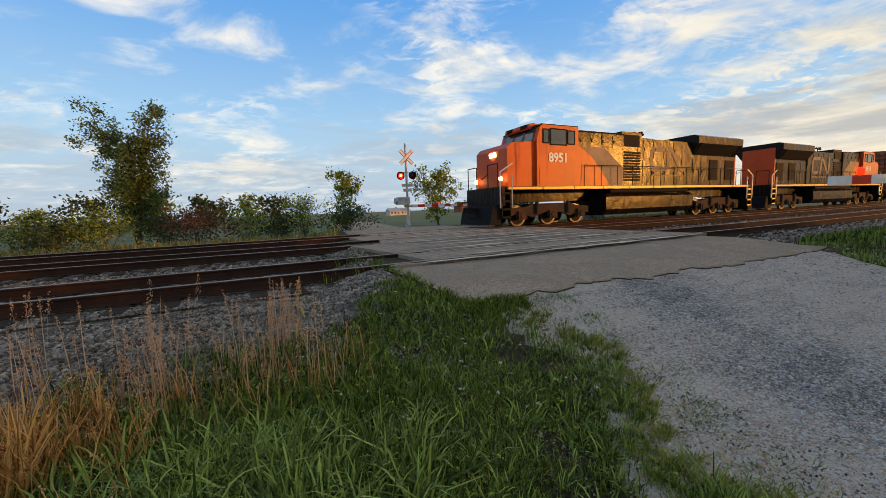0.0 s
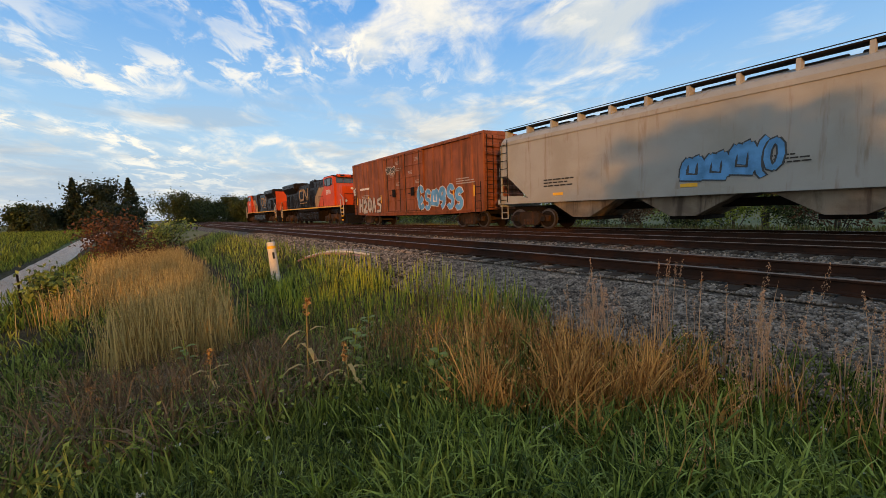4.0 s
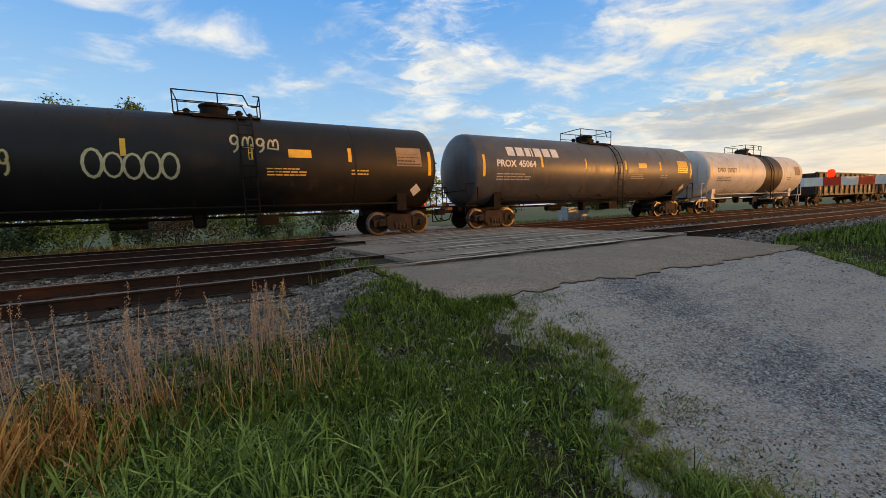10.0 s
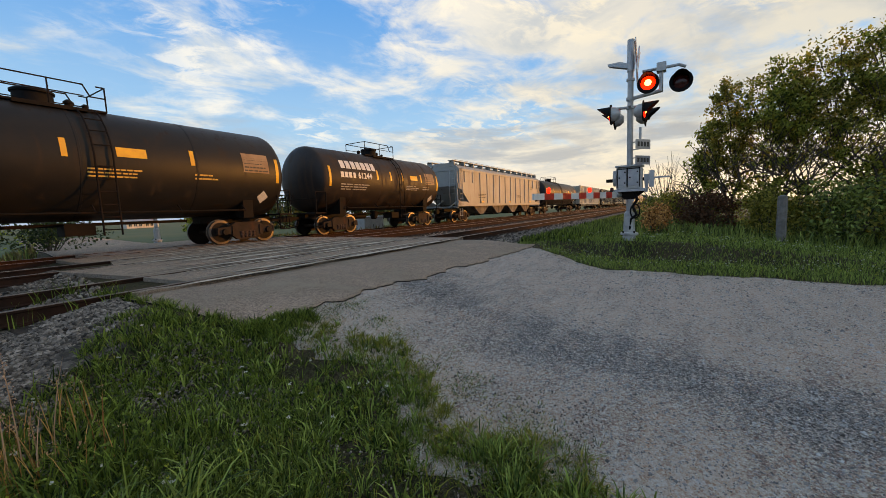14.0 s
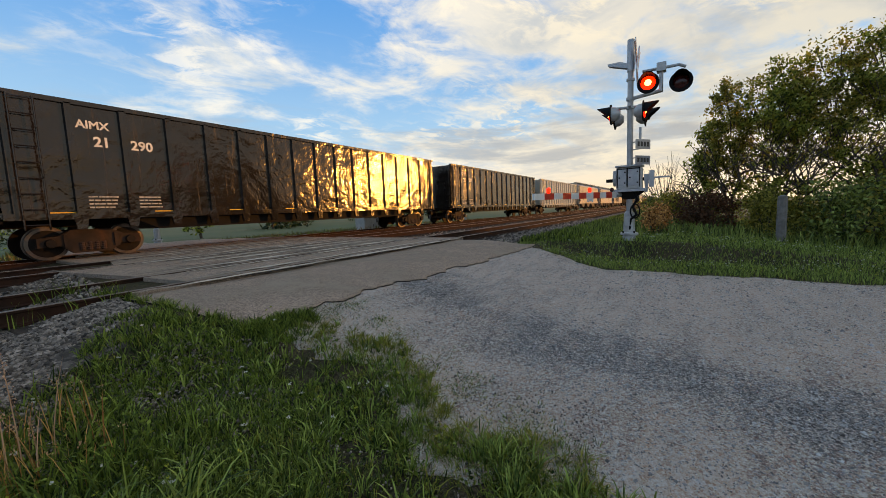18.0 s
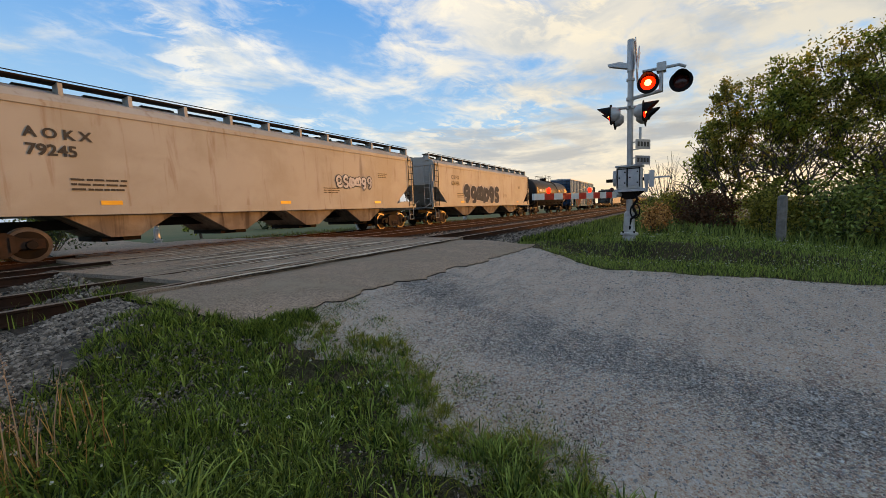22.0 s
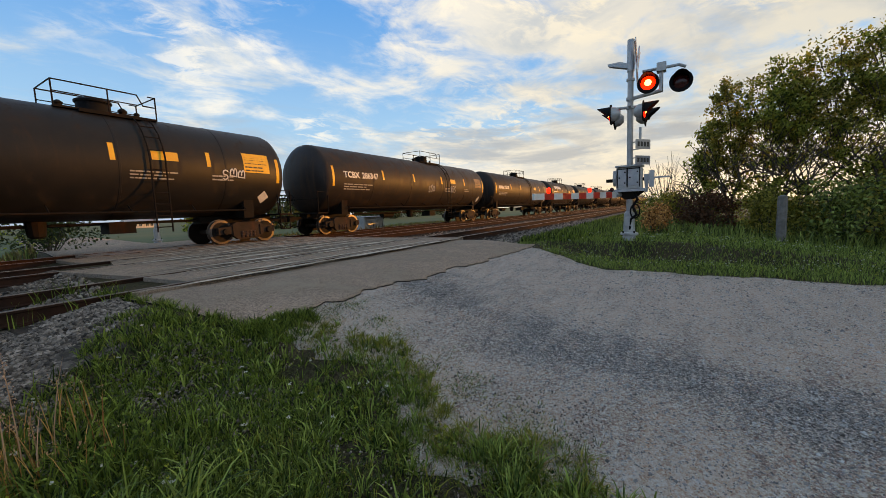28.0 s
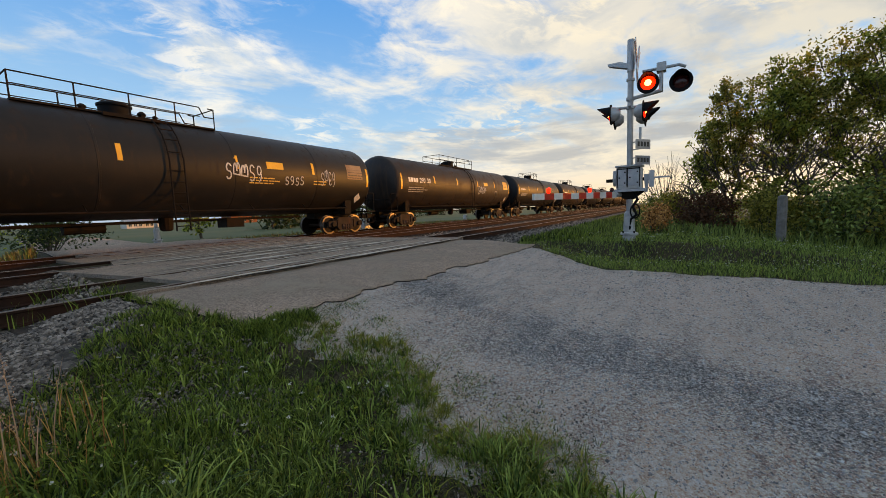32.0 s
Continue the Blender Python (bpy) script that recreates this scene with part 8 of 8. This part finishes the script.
    blades("matted_grass", x, y, rng.uniform(0.02, 0.07, len(x)), 0.006, L_GRASS, "matted grass creeping over the gravel", 25, 1.4, away=a)
    x = rng.uniform(1.95, 2.95, 170)
    y = np.maximum(road_front(x), 3.68 + 2.4 * np.clip((2.8 - x) / 0.78, 0, 1.05) ** 6) - np.abs(rng.normal(0, 0.10, 170)) + 0.03
    who = np.repeat(np.arange(170), 22)
    a = rng.uniform(0, 6.28, len(who))
    x, y = x[who] + 0.05 * np.cos(a) * rng.uniform(0, 1, len(who)), y[who] + 0.05 * np.sin(a) * rng.uniform(0, 1, len(who))
    blades("kerb_grass", x, y, rng.uniform(0.06, 0.17, len(x)), 0.007, L_GRASS, "ragged grass along the broken asphalt edge", 26, 0.9, away=a)
    # lush long grass close by
    x, y = around(rng, 1500, 1.6, 3.0, 66, 152)
    lush = turf(x, y) & (np.hypot(x, y) < 2.95 - 0.008 * np.maximum(np.degrees(np.arctan2(y, x)) - 100, 0) + rng.normal(0, 0.12, len(x))) & (rng.uniform(0, 1, len(x)) < 0.35 + 0.65 * patchy(x, y)) & (rng.uniform(0, 1, len(x)) < 1.25 - 1.0 * smooth(2.2, 2.9, np.hypot(x, y)) - 0.8 * smooth(92, 76, np.degrees(np.arctan2(y, x))))
    tufts("long_grass", x[lush], y[lush], 8, 0.045, 0.33, 0.013, L_LUSH, "lush long green grass by the roadside", 6, 1.1)
    x, y = around(rng, 420, 1.8, 3.8, 75, 165)
    tufts("dull_long_grass", x, y, 10, 0.05, 0.27, 0.011, L_GRASS, "long dull green grass among the lush", 7, 1.0)
    # orange-brown dry grass: thin upright stalks
    c = np.array([(-3.3, 2.9), (-2.7, 2.55), (-2.3, 2.3), (-2.0, 2.0), (-1.7, 2.1), (-1.5, 2.4), (-1.9, 2.5), (-1.6, 2.75), (-1.3, 2.9), (-2.2, 2.9), (-2.8, 3.2), (-1.7, 3.1), (-1.0, 3.2)])
    c = np.repeat(c, 7, 0) + rng.normal(0, 0.24, (len(c) * 7, 2))
    x, y = clump(rng, 2700, c, 0.06)
    blades("dry_grass", x, y, rng.uniform(0.2, 0.55, len(x)) * (1.0 + 0.4 * np.sin(7.1 * x) * np.sin(6.3 * y)), rng.uniform(0.006, 0.015, len(x)), L_DRY, "stand of dry orange-brown grass", 8, 0.6, heads=(L_DRY, 0.022, 0.22, 0.9, 10))
    x, y = rng.uniform(-4.6, 0.9, 1500), rng.uniform(1.9, 3.9, 1500)
    keep = (x < -0.6) | (y > 2.9)
    x, y = x[keep], y[keep]
    blades("thin_dry_grass", x, y, rng.uniform(0.2, 0.55, len(x)), rng.uniform(0.004, 0.009, len(x)), L_DRY, "scattered dry brown stalks", 9, 0.3, heads=(L_PINKSEED, 0.02, 0.25, 0.9, 8))
    # tall pinkish stalks with feathery heads in front of the ballast
    c = np.stack([rng.uniform(-2.4, 0.5, 42), rng.uniform(3.2, 4.4, 42)], -1)
    x, y = clump(rng, 190, c, 0.07)
    blades("seeding_stalks", x, y, rng.uniform(0.35, 0.95, len(x)), 0.007, L_PINKSEED, "tall dry stalks with pinkish seed heads", 10, 0.16, heads=(L_PINKSEED, 0.017, 0.95, 1.5, 70))
    # yellow-green stalks along the toe of the ballast
    c = np.stack([-3.6 - 7.5 * rng.uniform(0, 1, 150) ** 1.1, rng.uniform(2.3, 4.3, 150)], -1)
    x, y = clump(rng, 1500, c, 0.16)
    blades("green_stalks", x, y, rng.uniform(0.22, 0.66, len(x)), 0.013, L_YELLOWGREEN, "yellow-green stalks along the foot of the ballast", 12, 0.2)
    x, y = -9 - 30 * rng.uniform(0, 1, 3500), rng.uniform(2.0, 4.6, 3500)
    blades("toe_weeds", x, y, rng.uniform(0.2, 0.6, len(x)), 0.022, L_LUSH, "green weeds along the foot of the ballast", 13, 0.5)
    # straw-coloured tall grass by the ditch
    c = np.stack([rng.uniform(-9.5, -6.3, 120), rng.uniform(-0.55, 0.95, 120)], -1)
    x, y = clump(rng, 2300, c, 0.13)
    blades("straw_grass", x, y, rng.uniform(0.6, 1.35, len(x)), rng.uniform(0.008, 0.022, len(x)), L_STRAW, "dense stand of tall straw-coloured grass beside the ditch", 14, 0.2, heads=(L_STRAW, 0.03, 0.2, 0.8, 8))
    c = np.stack([-11.5 - 17 * rng.uniform(0, 1, 260), rng.uniform(-2.0, 1.2, 260)], -1)
    x, y = clump(rng, 9000, c, 0.22)
    blades("pale_straw_grass", x, y, rng.uniform(0.5, 1.0, len(x)), 0.013, L_STRAW, "thinner straw-coloured grass along the bank", 15, 0.3, heads=(L_STRAW, 0.05, 0.1, 0.9, 8))
    # dark weeds and dead stalks in the ditch
    x, y = around(rng, 1100, 2.6, 16, 128, 200)
    keep = turf(x, y) & (x < -1.8)
    x, y = clump(rng, 15000, np.stack([x[keep], y[keep]], -1), 0.13)
    keep = turf(x, y)
    x, y = x[keep], y[keep]
    blades("ditch_weeds", x, y, rng.uniform(0.12, 0.42, len(x)), 0.008 + 0.0016 * np.hypot(x, y), L_WEED, "dark green weeds filling the ditch", 16, 0.7)
    k = rng.integers(0, len(x), 6500)
    at = np.stack([x[k], y[k], ground_z(x[k], y[k]) + rng.uniform(0.03, 0.38, len(k))], -1)
    leaves("weed_leaves", at, 0.04 * rng.uniform(0.5, 1.3, len(k)), L_WEED, "broad weed leaves in the ditch", 17, "weeds", flat=0.5)
    x, y = around(rng, 260, 3.4, 9, 140, 196)
    x, y = clump(rng, 2600, np.stack([x, y], -1), 0.12)
    keep = turf(x, y)
    blades("dead_stalks", x[keep], y[keep], rng.uniform(0.2, 0.7, keep.sum()), 0.006, L_DEAD, "brown dead stalks in the ditch", 18, 0.4, heads=(L_DEAD, 0.025, 0.3, 1.0, 10))
    c = np.stack([rng.uniform(-6.6, -2.9, 420), rng.uniform(-0.9, 1.5, 420)], -1)
    tufts("dead_tufts", c[:, 0], c[:, 1], 15, 0.07, 0.42, 0.011, L_DEAD, "drooping brown dead grass in the ditch", 29, 1.1)
    x, y = around(rng, 900, 1.5, 3.6, 146, 188)
    tufts("ditch_tufts", x, y, 11, 0.06, 0.20, 0.009, L_WEED, "dark green tufts at the brink of the ditch", 30, 1.0)
    # rows of a low green crop beyond the trail
    row = rng.integers(0, 34, 26000)
    x, y = -14 - 110 * rng.uniform(0, 1, 26000) ** 1.3, -7.2 - 0.6 * row + rng.normal(0, 0.08, 26000)
    blades("crop_rows", x, y, rng.uniform(0.3, 0.7, len(x)), 0.05, L_GRASS, "rows of a low green crop beyond the trail", 19, 0.7, "crop")
    x, y = -12 - 60 * rng.uniform(0, 1, 5000) ** 1.4, -2.6 + rng.uniform(-1.2, 0.6, 5000)
    x = np.concatenate([x, -12 - 60 * rng.uniform(0, 1, 6000) ** 1.4])
    y = np.concatenate([y, -5.5 + 0.037 * (x[5000:] + 18) - rng.uniform(0, 1.9, 6000)])
    blades("trail_verge", x, y, rng.uniform(0.15, 0.45, len(x)), 0.03, L_GRASS, "green verge beside the trail", 20, 0.6)
    # grass along the far side, and beyond
    x, y = rng.uniform(-70, 40, 16000), 18.4 + 7 * rng.uniform(0, 1, 16000) ** 1.5
    keep = ~((x > road_left(y) - 0.3) & (x < 11.8))
    blades("far_verge_grass", x[keep], y[keep], rng.uniform(0.25, 0.6, keep.sum()), 0.05, L_FARGRASS, "dry grass along the far side of the tracks", 9, 0.5)
    x, y = rng.uniform(-60, 40, 12000), 18.6 + 9 * rng.uniform(0, 1, 12000)
    keep = ~((x > road_left(y) - 0.3) & (x < 11.8))
    blades("far_green_grass", x[keep], y[keep], rng.uniform(0.2, 0.5, keep.sum()), 0.05, L_WEED, "green weeds along the far side of the tracks", 10, 0.5)
    # the verge round the mast
    x, y = rng.uniform(9.0, 17, 62000), rng.uniform(-7.0, 4.3, 62000)
    keep = turf(x, y) & (x > 9.2)
    blades("verge_grass", x[keep], y[keep], rng.uniform(0.03, 0.13, keep.sum()) * (0.7 + 0.6 * patchy(x[keep], y[keep])), 0.013, L_LUSH, "short green grass round the signal mast", 11, 0.6)
    x, y = rng.uniform(14, 30, 16000), rng.uniform(-16, 3, 16000)
    keep = turf(x, y)
    blades("tall_verge_grass", x[keep], y[keep], rng.uniform(0.15, 0.5, keep.sum()), 0.03, L_WEED, "uneven green weeds under the trees", 12, 0.4)
    x, y = 12 + 60 * rng.uniform(0, 1, 9000) ** 1.5, rng.uniform(2.4, 4.5, 9000)
    blades("trackside_grass", x, y, rng.uniform(0.1, 0.35, len(x)), 0.03, L_GRASS, "grass along the ballast beyond the crossing", 13, 0.5)
    # white and yellow flowers
    for m, label, n, seed in ((L_FLOWER, "small white flower heads in the grass", 110, 34), (L_YELLOWGREEN, "small yellow flowers in the grass", 60, 36)):
        x, y = around(rng, n * 3, 2.2, 8, 20, 190)
        keep = turf(x, y)
        x, y = np.concatenate([x[keep], rng.uniform(9.6, 14.0, 420)]), np.concatenate([y[keep], rng.uniform(-4, 3.6, 420)])
        c = np.repeat(np.stack([x, y, ground_z(x, y) + rng.uniform(0.08, 0.2, len(x))], -1), 8, 0)
        c += rng.normal(0, 0.008, c.shape) * [1, 1, 0.3]
        leaves("flowers", c, np.full(len(c), 0.015), m, label, seed, "flowers", flat=0.2, narrow=0.9)
    # rank weeds with yellow flowers between the lawn and the ballast
    c = np.stack([rng.uniform(-1.6, 1.3, 70), rng.uniform(2.7, 4.3, 70)], -1)
    x, y = clump(rng, 2600, c, 0.10)
    blades("rank_weeds", x, y, rng.uniform(0.08, 0.30, len(x)), 0.010, L_GRASS, "rank green weeds between lawn and ballast", 27, 0.8, "weeds")
    at = np.stack([x[::2], y[::2], ground_z(x[::2], y[::2]) + rng.uniform(0.03, 0.22, len(x[::2]))], -1)
    leaves("rank_weed_leaves", at, 0.035 * rng.uniform(0.5, 1.3, len(at)), L_GRASS, "broad leaves of rank weeds beside the ballast", 28, "weeds", flat=0.5)
    # straw litter at the lot's edge
    x, y = clump(rng, 260, np.array([(2.35, 1.0), (2.1, 0.7), (2.7, 2.2), (3.0, 3.4), (2.5, 1.4)]), 0.16)
    blades("straw_litter", x, y, rng.uniform(0.05, 0.09, len(x)), 0.006, L_STRAW, "flattened straw at the edge of the lot", 16, 3.0)


plants_near()


def lot_stones():
    """Loose chips on the lot and the road's edge."""
    rng = np.random.default_rng(21)
    x, y = around(rng, 95000, 1.6, 12, -24, 66)
    keep = (x > lawn_edge(y) - 0.15) & (x < verge_edge(y)) & (y < road_front(x) + 0.1) & (rng.uniform(0, 1, len(x)) < 0.22 + 0.75 * np.exp(-((x - 0.40 * y - 3.85 + 0.4 * np.sin(1.7 * y) * np.sin(2.3 * x)) / 0.75) ** 2))
    x, y = x[keep], y[keep]
    s = (0.005 + 0.0014 * np.hypot(x, y)) * rng.uniform(0.4, 1.0, len(x)) * (1 + 1.2 * rng.uniform(0, 1, len(x)) ** 6)
    z = ground_z(x, y) + 0.006
    a = rng.uniform(0, 6.28, len(x))
    tet = np.array([(1, 0, 0), (-0.4, 0.9, 0), (-0.6, -0.8, 0), (0.1, 0.05, 0.8)])
    p = tet[None] * (s[:, None, None] * rng.uniform(0.7, 1.3, (len(x), 1, 3)))
    c, d = np.cos(a)[:, None], np.sin(a)[:, None]
    v = np.stack([x[:, None] + p[..., 0] * c - p[..., 1] * d, y[:, None] + p[..., 0] * d + p[..., 1] * c, z[:, None] + p[..., 2]], -1).reshape(-1, 3)
    f = (np.arange(len(x))[:, None, None] * 4 + np.array([(0, 1, 3), (1, 2, 3), (2, 0, 3)])[None]).reshape(-1, 3)
    tagged(part("gravel_chips", raw_mesh("gravel_chips", v, f, M_CHIP), M_CHIP), "loose stone chips scattered over the lot", "gravel", kind="stuff")


lot_stones()


def big_weed(at, high, pairs, seed, label, dry=False):
    """A tall single weed: a stem with opposite broad leaves, or long drooping blades when dry."""
    rng = random.Random(seed)
    owner = tagged(holder("tall_weed", at), label, "weed")
    lean, sway = rng.uniform(-0.09, 0.09), rng.uniform(-0.06, 0.06)
    stem = [Vector((lean * (i / 8) ** 2, sway * (i / 8) ** 2, high * i / 8)) for i in range(9)]
    part("stem", Shape().path(stem, 0.005, 6), L_STRAW if dry else L_YELLOWGREEN, owner)
    for i in range(pairs):
        z = high * (0.25 + 0.7 * i / pairs)
        for side in (0, 1):
            a = i * 1.57 + side * math.pi + rng.uniform(-0.3, 0.3)
            n = 0.24 if dry else 0.15
            w = 0.018 if dry else 0.04
            out, across = Vector((math.cos(a), math.sin(a), 0)), Vector((-math.sin(a), math.cos(a), 0))
            p = [Vector((lean * (z / high) ** 2, sway * (z / high) ** 2, z)) + out * n * t + Vector((0, 0, n * (0.7 * t - (1.0 if dry else 0.7) * t * t))) for t in (0, 0.33, 0.66, 1.0)]
            v = [p[0], p[1] - across * w, p[1] + across * w, p[2] - across * w * 0.8, p[2] + across * w * 0.8, p[3]]
            part("leaf", Shape().grid(v, [(0, 1, 2), (1, 3, 4, 2), (3, 5, 4)]), L_STRAW if dry else L_WEED, owner)
    if dry:
        c = np.array([(lean + rng.gauss(0, 0.012), sway + rng.gauss(0, 0.012), high + rng.uniform(-0.05, 0.10)) for _ in range(60)])
        leaves("seed_head", c, np.full(60, 0.03), L_DRY, seed=seed, parent=owner)


for k, (x, y, h, n, dry) in enumerate(((-3.47, 1.47, 0.62, 7, False), (-3.2, 0.95, 0.85, 4, True), (-2.9, 1.2, 0.45, 5, True), (-5.6, 0.2, 0.6, 6, False), (-3.9, 0.3, 0.5, 4, True), (-2.6, 1.9, 0.4, 5, False), (0.35, 4.35, 0.62, 5, True), (-4.6, 2.2, 0.55, 6, False))):
    big_weed(put(x, y), h, n, 500 + k, "tall dry weed with drooping blades" if dry else "tall green weed with broad opposite leaves", dry)


def motions():
    """The train runs past at a steady pace towards -x."""
    for ob, u in TRAIN:
        walk(ob, [(t, pose(u - SPEED * t, TRACK_Y, 0)) for t in (0, 0.1, 0.5, 4, 8, 12, 16, 20, 24, 28, 31.5, 31.9, 32)])


motions()
